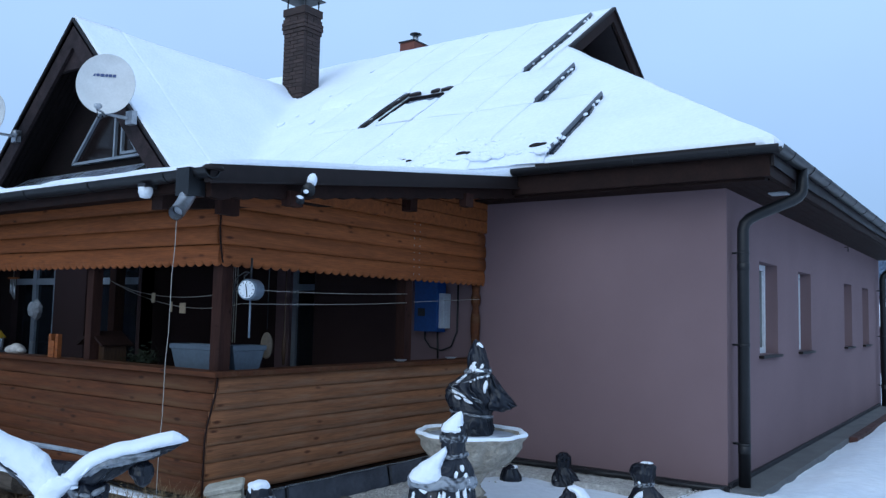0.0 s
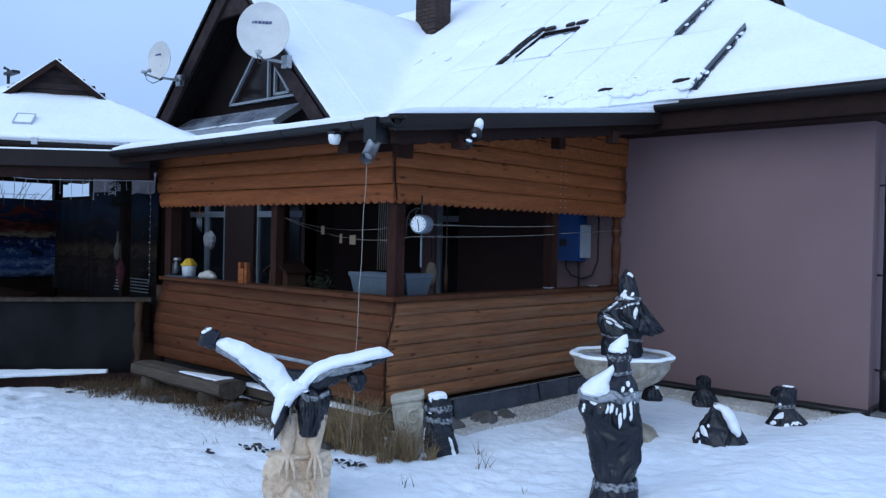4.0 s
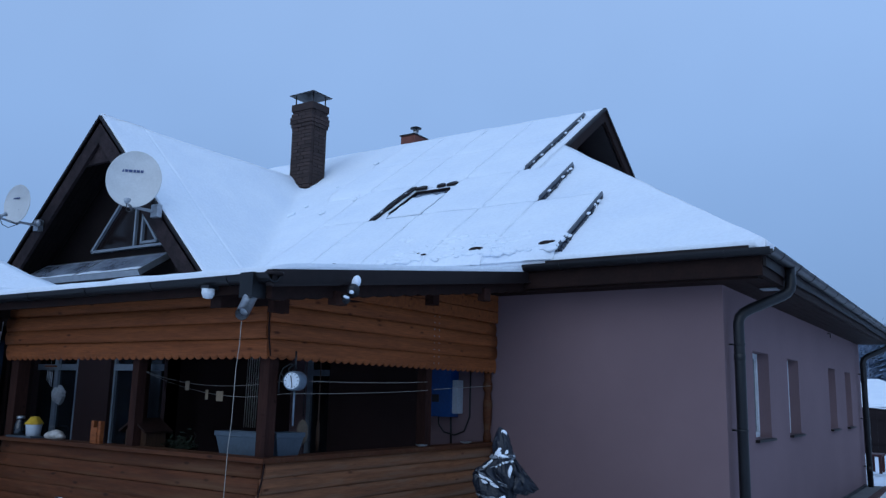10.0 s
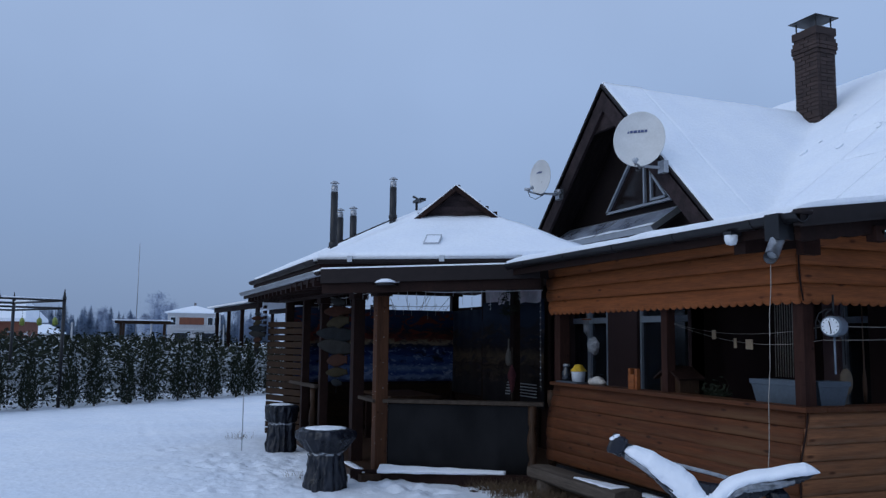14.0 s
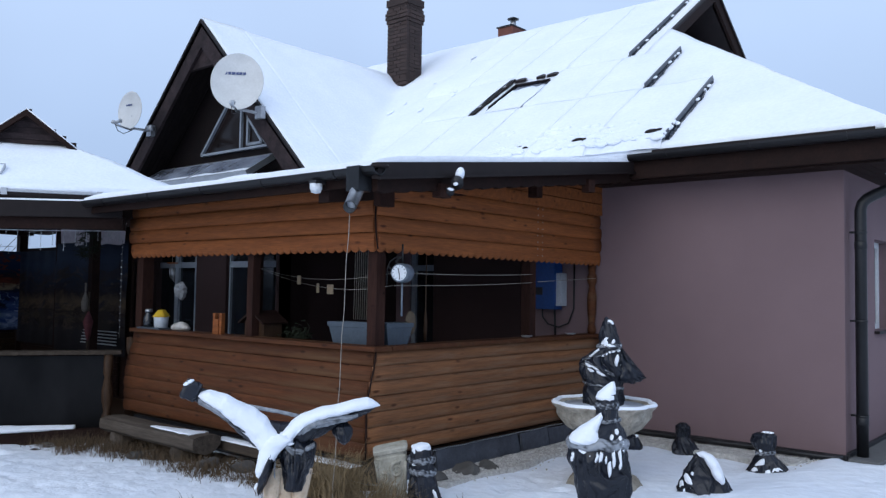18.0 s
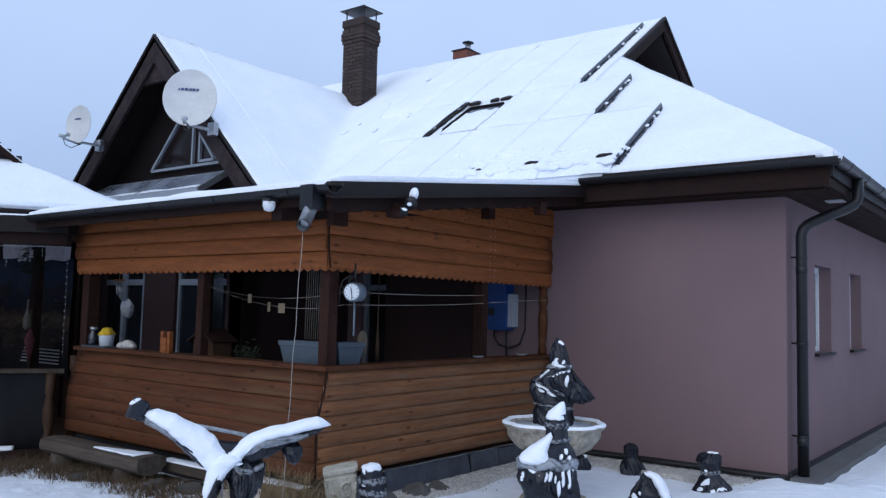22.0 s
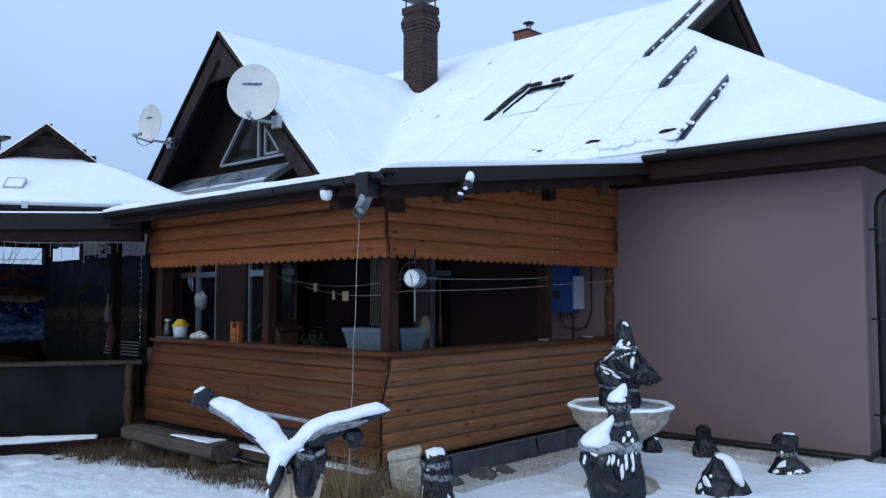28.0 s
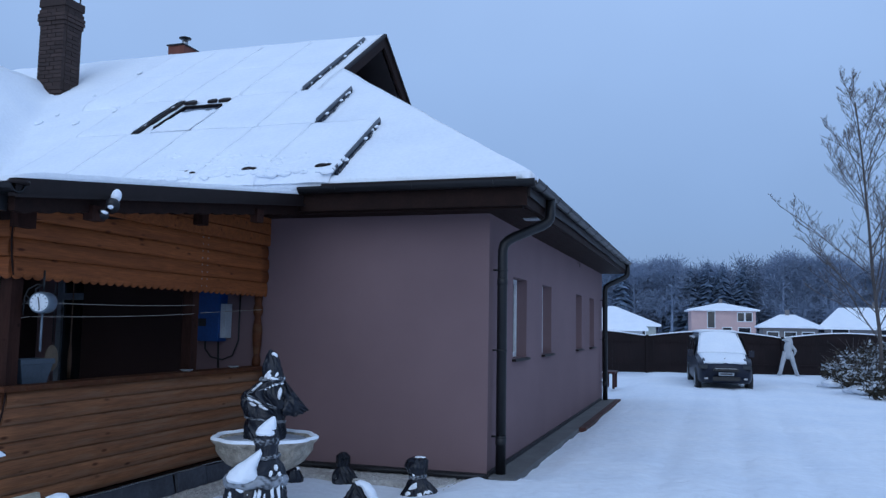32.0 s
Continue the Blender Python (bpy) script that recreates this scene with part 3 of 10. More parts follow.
# sheathing below the snow
bm = bmesh.new()
slab(bm, lambda u, v: Vector((-12.25 + 8.97 * u, -0.47 + 10.64 * v, main_top(-12.25 + 8.97 * u, -0.47 + 10.64 * v) - 0.05)), 90, 104, 0.14)
slab(bm, lambda u, v: hip_s(u, v) - Vector((0, 0, T + 0.05)), 12, 12, 0.14)
slab(bm, lambda u, v: hip_e(u, v) - Vector((0, 0, T + 0.05)), 12, 12, 0.14)
part("roof_sheathing", bm, METAL, house, "dark brown metal roofing")

# gablet at the ridge end: dark boarded triangle with verge boards
bm = bmesh.new()
gv = [bm.verts.new(p) for p in ((-3.92, 2.9, 5.2), (-3.92, 6.8, 5.2), (-3.92, 4.775, 6.53), (-4.0, 2.9, 5.2), (-4.0, 6.8, 5.2), (-4.0, 4.775, 6.53))]
bm.faces.new(gv[:3])
bm.faces.new(gv[3:][::-1])
for i in range(3):
    j = (i + 1) % 3
    bm.faces.new((gv[i], gv[j], gv[j + 3], gv[i + 3]))
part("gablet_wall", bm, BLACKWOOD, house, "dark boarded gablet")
for s in (-1, 1):
    bm = bmesh.new()
    p0, p1 = Vector((-3.24, 4.775, 6.612)), Vector((-3.24, 4.775 + s * 1.68, 6.612 - SL * 1.68))
    d = Vector((0, 0, -0.20))
    rows = [[p, p + Vector((0.045, 0, 0)), p + d + Vector((0.045, 0, 0)), p + d] for p in (p0, p1)]
    ring(bm, rows)
    part("verge_board", bm, TIMBER, house, "dark timber verge board")
    bm = bmesh.new()
    ring(bm, [[p + Vector((-0.01, 0, 0.0)), p + Vector((0.075, 0, 0.0)), p + Vector((0.075, 0, 0.05)), p + Vector((-0.01, 0, 0.05))] for p in (p0, p1)])
    part("verge_flashing", bm, METAL, house)

# eaves: soffit boards, fascia, gutters
boxpart("south_fascia", (-2.05, 0.50, -0.47, -0.42, 2.72, 2.97), TIMBER, house, "dark timber fascia")
boxpart("east_fascia", (0.46, 0.50, -0.42, 10.1, 2.72, 2.97), TIMBER, house, "dark timber fascia")
boxpart("corner_beam", (-2.05, 0.44, -0.40, -0.28, 2.70, 2.90), TIMBER, house, "dark timber eaves beam", 0.01)
for i in range(5):
    boxpart("soffit_board", (0.0 + 0.092 * i, 0.088 + 0.092 * i, -0.28, 10.0, 2.712, 2.73), TIMBER, house)
for i in range(3):
    boxpart("soffit_board", (-2.6, 0.0, -0.28 + 0.092 * i, -0.192 + 0.092 * i, 2.712, 2.73), TIMBER, house)


def gutter(name, p, q, out, r=0.065, parent=None, material=GUTTER, label="black half-round gutter"):
    """A half-round trough from p to q that bulges away from the eave."""
    p, q = Vector(p), Vector(q)
    out = Vector(out).normalized()
    up = Vector((0, 0, 1))
    bm = bmesh.new()
    rows = []
    for c in (p, q):
        row = [c + r * (math.cos(a) * out + math.sin(a) * up) for a in [math.pi * k / 10 for k in range(0, -11, -1)]]
        row += [c + (r - 0.008) * (math.cos(a) * out + math.sin(a) * up) for a in [math.pi * k / 10 for k in range(-10, 1)]]
        rows.append(row)
    ring(bm, rows)
    g = part(name, bm, material, parent, label, False)
    n = max(2, int((q - p).length / 0.8))
    for i in range(n):
        bm = bmesh.new()
        c = p.lerp(q, (i + 0.5) / n)
        d = (q - p).normalized() * 0.012
        for s in (0,):
            ring(bm, [[c + e + rr * (math.cos(a) * out + math.sin(a) * up) for rr, aa in ((r + 0.006, 0), (r + 0.001, 1)) for a in ([math.pi * k / 6 for k in range(0, -7, -1)] if aa == 0 else [math.pi * k / 6 for k in range(-6, 1)])] for e in (-d, d)])
        part("gutter_bracket", bm, material, g, "", False)
    return g


gutter("south_gutter", (-1.98, -0.53, 2.965), (0.60, -0.53, 2.965), (0, -1, 0), 0.07, house)
# black strip stands in for the shadow between snow edge and gutter
boxpart("eave_edge", (-1.72, 0.40, -0.548, -0.530, 2.955, 3.000), METAL, house, "black strip for the shadow inside the gutter")
gutter("east_gutter", (0.57, -0.55, 2.965), (0.57, 10.15, 2.965), (1, 0, 0), 0.07, house)


def downpipe(x, y, ex, ey):
    way = [(ex, ey, 2.93), (ex, ey, 2.74), (ex - 0.008, ey - 0.005, 2.69), (ex - 0.03, ey - 0.02, 2.655), (ex - 0.08, ey - 0.055, 2.615)]
    way += [(x + 0.11, y + 0.06, 2.475), (x + 0.05, y + 0.025, 2.435), (x + 0.015, y + 0.005, 2.39), (x, y, 2.33), (x, y, -0.05)]
    g = tubepart("downpipe", way, 0.054, PIPE, house, "dark grey plastic downpipe", 18)
    for z in (0.35, 1.25, 2.1):
        bm = bmesh.new()
        lathe(bm, ((0.055, 0), (0.060, 0.004), (0.060, 0.022), (0.055, 0.026)), (x, y, z), 14)
        box(bm, x - 0.1, x - 0.04, y - 0.012, y + 0.012, z + 0.006, z + 0.024)
        part("pipe_bracket", bm, PIPE, g, "", True)
    for z in (1.95, 0.28):
        lathepart("pipe_socket", ((0.054, 0), (0.0585, 0.005), (0.0585, 0.07), (0.054, 0.075)), (x, y, z), PIPE, g, "", 14)


downpipe(0.115, 0.13, 0.57, 0.44)
downpipe(0.115, 9.62, 0.56, 10.0)
# small louvre under the eave corner and a cable clip on the wall
boxpart("soffit_vent", (0.27, 0.43, 0.42, 0.60, 2.700, 2.711), LIGHTGREY, house, "pale round-edged soffit vent", 0.004)
tubepart("wall_hook", [(0.0, 6.3, 2.67), (0.05, 6.3, 2.67), (0.05, 6.3, 2.60)], 0.008, PIPE, house)
# concrete apron along the east wall with a strip of red pavers
boxpart("apron", (0.045, 0.31, -0.1, 9.9, -0.12, -0.015), CONCRETE, house, "concrete apron at the wall foot", 0.01)
for i in range(22):
    boxpart("red_paver", (0.315, 0.42, 4.4 + 0.25 * i, 4.63 + 0.25 * i, -0.12, -0.004), PAVER, house, "", 0.008)

# cross gable: barge boards, soffit, recessed wall with triangular window
YG = -1.20
for s in (-1, 1):
    bm = bmesh.new()
    top, low = Vector((-9.13, YG, 5.71)), Vector((-9.13 + s * 2.75, YG, 2.96))
    n = Vector((-s * 0.707, 0, -0.707))
    ring(bm, [[p, p + Vector((0, 0.05, 0)), p + Vector((0, 0.05, -0.42)), p + Vector((0, 0, -0.42))] for p in (top, low)])
    part("barge_board", bm, GABLEW, house, "wide dark timber barge board")
    bm = bmesh.new()
    ring(bm, [[p + Vector((0, -0.03, -0.02)), p + Vector((0, 0.03, -0.02)), p + Vector((0, 0.03, 0.03)), p + Vector((0, -0.03, 0.03))] for p in (top, low)])
    part("verge_flashing", bm, METAL, house)
    # boarded soffit of the overhang, board by board along the slope
    for i in range(7):
        y0 = YG + 0.055 + 0.0815 * i
        bm = bmesh.new()
        ring(bm, [[p + Vector((0, y0 - YG, -0.10)), p + Vector((0, y0 - YG + 0.067, -0.10)), p + Vector((0, y0 - YG + 0.067, -0.135)), p + Vector((0, y0 - YG, -0.125))] for p in (top, low)])
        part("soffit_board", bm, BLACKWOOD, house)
    # slope of the roof over the overhang
    bm = bmesh.new()
    ring(bm, [[p + Vector((0, 0.0, -0.09)), p + Vector((0, 0.9, -0.09)), p + Vector((0, 0.9, 0.0)), p + Vector((0, 0.0, 0.0))] for p in (top, low)])
    part("overhang_deck", bm, METAL, house)
    bm = bmesh.new()

    def over(u, v, s=s):
        x = -9.13 + s * 2.85 * u
        y = YG + 0.01 + 0.95 * v
        return Vector((x, y, cross_z(x) + 0.073 + snow_off(x, y) - 0.07 * max(0, v - 0.8) / 0.2))

    slab(bm, over, 26, 20, 0.05)
    part("gable_snow", bm, SNOW, house, "snow on the cross gable", True)
# king-post plate behind the apex
bm = bmesh.new()
v = [bm.verts.new(p) for p in ((-9.13 - 0.62, YG + 0.055, 4.98), (-9.13 + 0.62, YG + 0.055, 4.98), (-9.13, YG + 0.055, 5.61), (-9.13 - 0.62, YG + 0.12, 4.98), (-9.13 + 0.62, YG + 0.12, 4.98), (-9.13, YG + 0.12, 5.61))]
bm.faces.new(v[:3]), bm.faces.new(v[3:][::-1])
for i in range(3):
    j = (i + 1) % 3
    bm.faces.new((v[i], v[j], v[j + 3], v[i + 3]))
part("gable_apex_boarding", bm, GABLEW, house, "dark boarding in the gable peak")
# gable wall
bm = bmesh.new()
v = [bm.verts.new((x, y, z)) for y in (-0.57, -0.40) for x, z in ((-11.88, 2.6), (-6.38, 2.6), (-6.38, 2.85), (-9.13, 5.55), (-11.88, 2.85))]
bm.faces.new(v[:5]), bm.faces.new(v[5:][::-1])
for i in range(5):
    j = (i + 1) % 5
    bm.faces.new((v[i], v[j], v[j + 5], v[i + 5]))
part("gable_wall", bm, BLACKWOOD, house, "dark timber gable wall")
gwin = new("gable_window")
gwin.parent = house


def bar(bm, p, q, w, d):
    """A flat bar in the plane of the gable from p to q (x, z), w wide, d = (y front, y back)."""
    p, q = Vector((p[0], 0, p[1])), Vector((q[0], 0, q[1]))
    n = (q - p).normalized().cross(Vector((0, 1, 0))) * w / 2
    rows = []
    for c in (p, q):
        rows.append([c + n + Vector((0, d[0], 0)), c - n + Vector((0, d[0], 0)), c - n + Vector((0, d[1], 0)), c + n + Vector((0, d[1], 0))])
    ring(bm, rows)


bm = bmesh.new()
a, b, c = (-9.90, 3.70), (-8.10, 3.70), (-8.98, 4.70)
for p, q in ((a, b), (b, c), (c, a), ((-8.80, 3.72), (-8.80, 4.46)), ((-8.62, 3.74), (-8.62, 4.24)), ((-8.62, 3.76), (-8.24, 3.76)), ((-8.24, 3.76), (-8.62, 4.20))):
    bar(bm, p, q, 0.04, (-0.65, -0.572))
part("window_frame", bm, FRAME, gwin, "pale grey plastic frame of a triangular window")
bm = bmesh.new()
v = [bm.verts.new((x, y, z)) for y in (-0.605, -0.59) for x, z in (a, b, c)]
bm.faces.new(v[:3]), bm.faces.new(v[3:][::-1])
part("glass_pane", bm, mat("tinted_glass", (0.016, 0.011, 0.011), (0.010, 0.008, 0.008), rough=0.1, scale=2, bump=0, coords="World", spec=0.2), gwin)
# lean-to collectors at the foot of the gable
for i in range(2):
    x0 = -11.06 + 1.60 * i
    col = thing("solar_collector", "wide glazed flat collector with a thin pale frame, dusted with snow", "solar collector", "collectors under the gable")
    m = pose(x0, -1.17, 3.16, 33, 0, 0)
    boxpart("glass", (0.02, 1.57, 0.02, 0.60, 0.0, 0.05), COLLECTOR, col, "dark glass with snow dust and sky reflection in its colour", 0.0, m)
    bm = bmesh.new()
    for d in ((0, 1.59, 0, 0.02), (0, 1.59, 0.60, 0.62), (0, 0.02, 0.02, 0.60), (1.57, 1.59, 0.02, 0.60)):
        box(bm, *d, -0.03, 0.06, m)
    part("frame", bm, ALU, col)
    boxpart("back_sheet", (0.0, 1.59, 0.0, 0.62, -0.06, -0.03), METAL, col, "", 0.0, m)
    bm = bmesh.new()
    slab(bm, lambda u, v: m @ Vector((0.03 + 1.53 * u, 0.03 + (0.10 + 0.05 * noise.noise((3 * u, i, 0))) * v, 0.052 + 0.012 * (1 - v) + 0.004 * noise.noise((u * 6, v * 6, i)))), 18, 5, 0.004)
    part("snow_patch", bm, SNOW, col, "", True)

# ---- porch ----
PX, PY, PXL = -2.66, -3.63, -6.54     # outer faces: east side, front, west end
porch = thing("porch", "open corner porch clad in stained boards under a snowy lean-to roof", "porch")


def lap(f, depth, round_log):
    """How far a board stands out at a share f of its height: half-log, or lapped and thicker below."""
    if round_log:
        return depth * (0.12 + 0.88 * math.sqrt(max(0.0, 1 - (2 * f - 1) ** 2 * 0.985)))
    return depth * (0.25 + 0.75 * (1 - f) ** 0.8) * (0.55 if f < 0.01 else 1)


def log_board(name, length, h, material, parent, m, depth=0.036, scallop=False, label="", round_log=False):
    """A half-log board along local x, its back at y = 0, bulging to -y, h high from z = 0."""
    bm = bmesh.new()
    n = 12
    share = [0.5 - 0.5 * math.cos(math.pi * k / n) if round_log else k / n for k in range(n + 1)]
    if scallop:
        nx = int(length / 0.0125)
        rows = []
        for i in range(nx + 1):
            x = length * i / nx
            drop = 0.028 * abs(math.sin(math.pi * x / 0.1)) ** 0.7
            row = []
            for k in range(n + 1):
                f = share[k]
                z = -drop * (1 - f) + f * h
                row.append((x, -lap(f, depth, round_log), z))
            row += [(x, 0, h), (x, 0, -drop)]
            rows.append(row)
        ring(bm, rows)
    else:
        rows = []
        ns = max(2, int(length / 0.2))
        for i in range(ns + 1):
            x = length * i / ns
            w = 0.004 * noise.noise((x * 1.3 + m[2][3] * 7, h * 9, depth * 50))
            sag = 0.004 * noise.noise((x * 1.7, m[2][3] * 11, depth * 30))
            row = [(x, -lap(f, depth, round_log) + w, h * f + sag * (1 - f)) for f in share]
            rows.append(row + [(x, 0, h), (x, 0, 0)])
        ring(bm, rows)
    bmesh.ops.recalc_face_normals(bm, faces=bm.faces)
    for f in bm.faces:
        f.smooth = len(f.verts) == 4
    me = bpy.data.meshes.new(name)
    bm.to_mesh(me)
    bm.free()
    me.materials.append(material)
    ob = new(name, me)
    ob.parent = parent
    ob.matrix_basis = m
    if label:
        tagged(ob, label)
    return ob


def bulge(f, amp):
    return amp * (math.sin(math.pi * (0.10 + 0.80 * (1 - f))) - 0.30)


def belly(f, amp):
    """The parapet leans out from the rail and hangs straight below."""
    g = min(1.0, (1 - f) / 0.55)
    return amp * g * g * (3 - 2 * g)


parapet = new("parapet")
parapet.parent = porch
tagged(parapet, "weathered half-log parapet bulging outward")
rows_n, z0, z1 = 7, 0.12, 0.985
hh = (z1 - z0) / rows_n
for i in range(rows_n):
    o = belly((i + 0.5) / rows_n, 0.105)
    zi = z0 + hh * i
    # front
    e = belly((i + 0.5) / rows_n, 0.012)
    ob, ot = belly(i / rows_n, 0.105), belly((i + 1) / rows_n, 0.105)
    tilt = math.degrees(math.atan((ot - ob) / hh))
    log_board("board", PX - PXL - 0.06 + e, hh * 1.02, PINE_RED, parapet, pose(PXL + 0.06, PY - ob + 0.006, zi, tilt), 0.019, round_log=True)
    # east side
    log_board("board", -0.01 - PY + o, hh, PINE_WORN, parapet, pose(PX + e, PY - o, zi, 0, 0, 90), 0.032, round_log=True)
# corner seam strip following the bulge
for za, zb, amp, east, lean in ((z0, z1, 0.105, 0.012, belly), (1.83, 2.40, 0.08, 0.03, bulge)):
    pts = []
    for k in range(15):
        f = k / 14
        o, e = lean(f, amp) + 0.016, lean(f, east) + 0.024
        pts.append((PX + e, PY - o, za + (zb - za) * f))
    tubepart("corner_bead", pts, 0.007, TIMBER, parapet, "dark seam strip at the corner", 6)

frieze = new("frieze")
frieze.parent = porch
tagged(frieze, "orange stained half-log frieze with a scalloped edge")
fh = (2.385 - 1.83) / 4
for i in range(4):
    o, e = bulge((i + 0.5) / 4, 0.08), bulge((i + 0.5) / 4, 0.03)
    zi = 1.83 + fh * i
    log_board("board", PX - PXL + e, fh, PINE, frieze, pose(PXL, PY - o, zi), 0.027, scallop=i == 0, round_log=True)
    log_board("board", -0.01 - PY + o, fh, PINE, frieze, pose(PX + e, PY - o, zi, 0, 0, 90), 0.029, scallop=i == 0, round_log=True)
# wedge boards that fill the slope above on the east side
for i in range(3):
    za = 2.385 + 0.13 * i
    y0 = PY + 0.30 + 1.05 * i
    bm = bmesh.new()
    ring(bm, [[(PX + 0.02, y, za), (PX + 0.05, y, za + 0.01), (PX + 0.05, y, z), (PX + 0.02, y, z)] for y, z in ((y0, za + 0.03), (y0 + 0.9, za + 0.128), (0.0, za + 0.128))])
    part("board", bm, PINE, frieze)
# screws along the board joints
bm = bmesh.new()
for yj in (PY + 2.30, PY + 2.39):
    for i in range(8):
        z = 1.87 + 0.07 * i
        lathe(bm, ((0.0075, 0), (0.006, 0.003)), (0, 0, 0), 6)
        for v in list(bm.verts)[-12:]:
            v.co = Vector((PX + 0.048 + v.co.z, yj + v.co.x, z + v.co.y))
tagged(part("screw_heads", bm, GALV, frieze), kind="stuff")

# handrail boards
rail_f = boxpart("handrail", (PXL + 0.06, PX + 0.06, PY - 0.07, PY + 0.14, 0.985, 1.022), PINE_RED, porch, "reddish stained handrail board", 0.006)
rail_e = boxpart("handrail", (PX - 0.14, PX + 0.062, PY + 0.145, -0.02, 0.985, 1.022), PINE_RED, porch, "reddish stained handrail board", 0.006)
REDPOST = wood("dark_red_brown_post", (0.040, 0.0175, 0.0125), (0.021, 0.0092, 0.0070), knots=True, rough=0.75, rand=0.05, coords="World", stretch=(6, 6, 0.8))
REDPOST.node_tree.nodes["Principled BSDF"].inputs["Specular IOR Level"].default_value = 0.12
# posts
for x, y, w in ((PX - 0.08, PY + 0.08, 0.105), (-4.44, PY + 0.09, 0.09), (PXL + 0.08, PY + 0.09, 0.13), (PX - 0.09, PY + 2.34, 0.11), (PXL + 0.08, -2.0, 0.12)):
    boxpart("post", (x - w / 2, x + w / 2, y - w / 2, y + w / 2, 1.022 if y != -2.0 else 0.05, 2.36), REDPOST, porch, "dark reddish timber post", 0.012)
# turned half-baluster where the porch meets the house
lathepart("turned_post", ((0.045, 0.0), (0.05, 0.05), (0.035, 0.12), (0.05, 0.25), (0.055, 0.42), (0.035, 0.55), (0.055, 0.60), (0.055, 0.66), (0.04, 0.70), (0.05, 0.81)), (PX - 0.04, -0.07, 1.022), PINE_RED, porch, "turned reddish pine half-post", 16)
lathepart("turned_post", ((0.05, 0.0), (0.055, 0.08), (0.035, 0.14), (0.058, 0.30), (0.06, 0.50), (0.035, 0.66), (0.055, 0.72), (0.055, 0.86)), (PXL - 0.01, PY + 0.0, 0.05), TIMBER_MID, porch, "turned newel at the porch end", 16)
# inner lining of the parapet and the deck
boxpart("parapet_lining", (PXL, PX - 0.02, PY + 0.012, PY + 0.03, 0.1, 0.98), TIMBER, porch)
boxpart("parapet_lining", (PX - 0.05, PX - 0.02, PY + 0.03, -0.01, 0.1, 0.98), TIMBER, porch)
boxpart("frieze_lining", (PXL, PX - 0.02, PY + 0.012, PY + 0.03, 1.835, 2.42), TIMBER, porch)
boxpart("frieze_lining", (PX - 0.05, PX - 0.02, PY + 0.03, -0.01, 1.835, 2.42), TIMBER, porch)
for i in range(26):
    y = PY + 0.04 + 0.138 * i
    boxpart("deck_board", (PXL + 0.02, PX - 0.03, y, y + 0.132, 0.06, 0.09), TIMBER_MID, porch)
# plinth slabs under the east side, leaning slate
for i, (w, hgt) in enumerate(((0.62, 0.24), (0.55, 0.25), (0.74, 0.23), (0.50, 0.24), (0.60, 0.22), (0.5, 0.2))):
    y = PY + 0.05 + sum((0.62, 0.55, 0.74, 0.50, 0.60, 0.5)[:i])
    boxpart("plinth_slab", (0, w - 0.02, -0.03, 0.0, 0, hgt), SLATE, porch, "", 0.012, pose(PX + 0.10 + 0.012 * (i % 2), y, -0.15 + 0.012 * (i * 7 % 3), -8 - 3 * (i % 3), (-1.2, 0.8, 0.4, -0.6, 1.0, 0.0)[i], 90 + (1.5, -1.0, 0.8)[i % 3]))
boxpart("plinth_core", (PXL + 0.05, PX + 0.02, PY + 0.02, -0.02, -0.3, 0.06), PLINTH, porch)
boxpart("vent_grille", (PX + 0.072, PX + 0.085, -0.95, -0.83, 0.17, 0.27), BLACK, porch, "small black vent", 0.004)
boxpart("corner_block", (PX - 0.02, PX + 0.06, PY - 0.045, PY + 0.03, -0.02, 0.13), LOG, porch, "", 0.01)
# sill log along the front with snow
bm = bmesh.new()
box(bm, PXL + 1.9, PX + 0.12, PY - 0.22, PY - 0.02, -0.03, 0.05)
bevel(bm, 0.02)
part("sill_beam", bm, LOG, porch, "old timber sill beam dusted with snow")
bm = bmesh.new()
slab(bm, lambda u, v: Vector((PXL + 1.92 + 1.9 * u, PY - 0.21 + 0.16 * v, 0.056 + 0.008 * noise.noise((u * 9, v * 3, 2)))), 30, 3, 0.008)
part("sill_snow", bm, SNOW, porch, "", True)

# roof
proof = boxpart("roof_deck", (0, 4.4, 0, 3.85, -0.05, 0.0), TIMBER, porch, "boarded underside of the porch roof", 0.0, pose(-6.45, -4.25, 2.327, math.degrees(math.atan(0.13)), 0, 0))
bm = bmesh.new()


def porch_top(u, v):
    x, y = -6.42 + 4.40 * u, -4.30 + 3.95 * v
    edge = 0.03 * (1 - min(1, v * 16)) ** 2
    return Vector((x, y, porch_z(y) + 0.035 + 0.5 * snow_off(x, y) - edge + 0.02 * max(0, 1 - v * 8) * noise.noise((x * 3, 0, 0))))


slab(bm, porch_top, 70, 50, 0.10)
part("roof_snow", bm, SNOW, porch, "smooth snow on the porch roof", True)
# snow over the wing roof west of the porch
bm = bmesh.new()
slab(bm, lambda u, v: Vector((-12.3 + 5.9 * u, -2.3 + 2.0 * v, 2.60 + 0.15 * v + 0.5 * snow_off(6 * u, 2 * v))), 30, 10, 0.2)
part("wing_roof", bm, SNOW, house, "snow on the low wing roof", True)


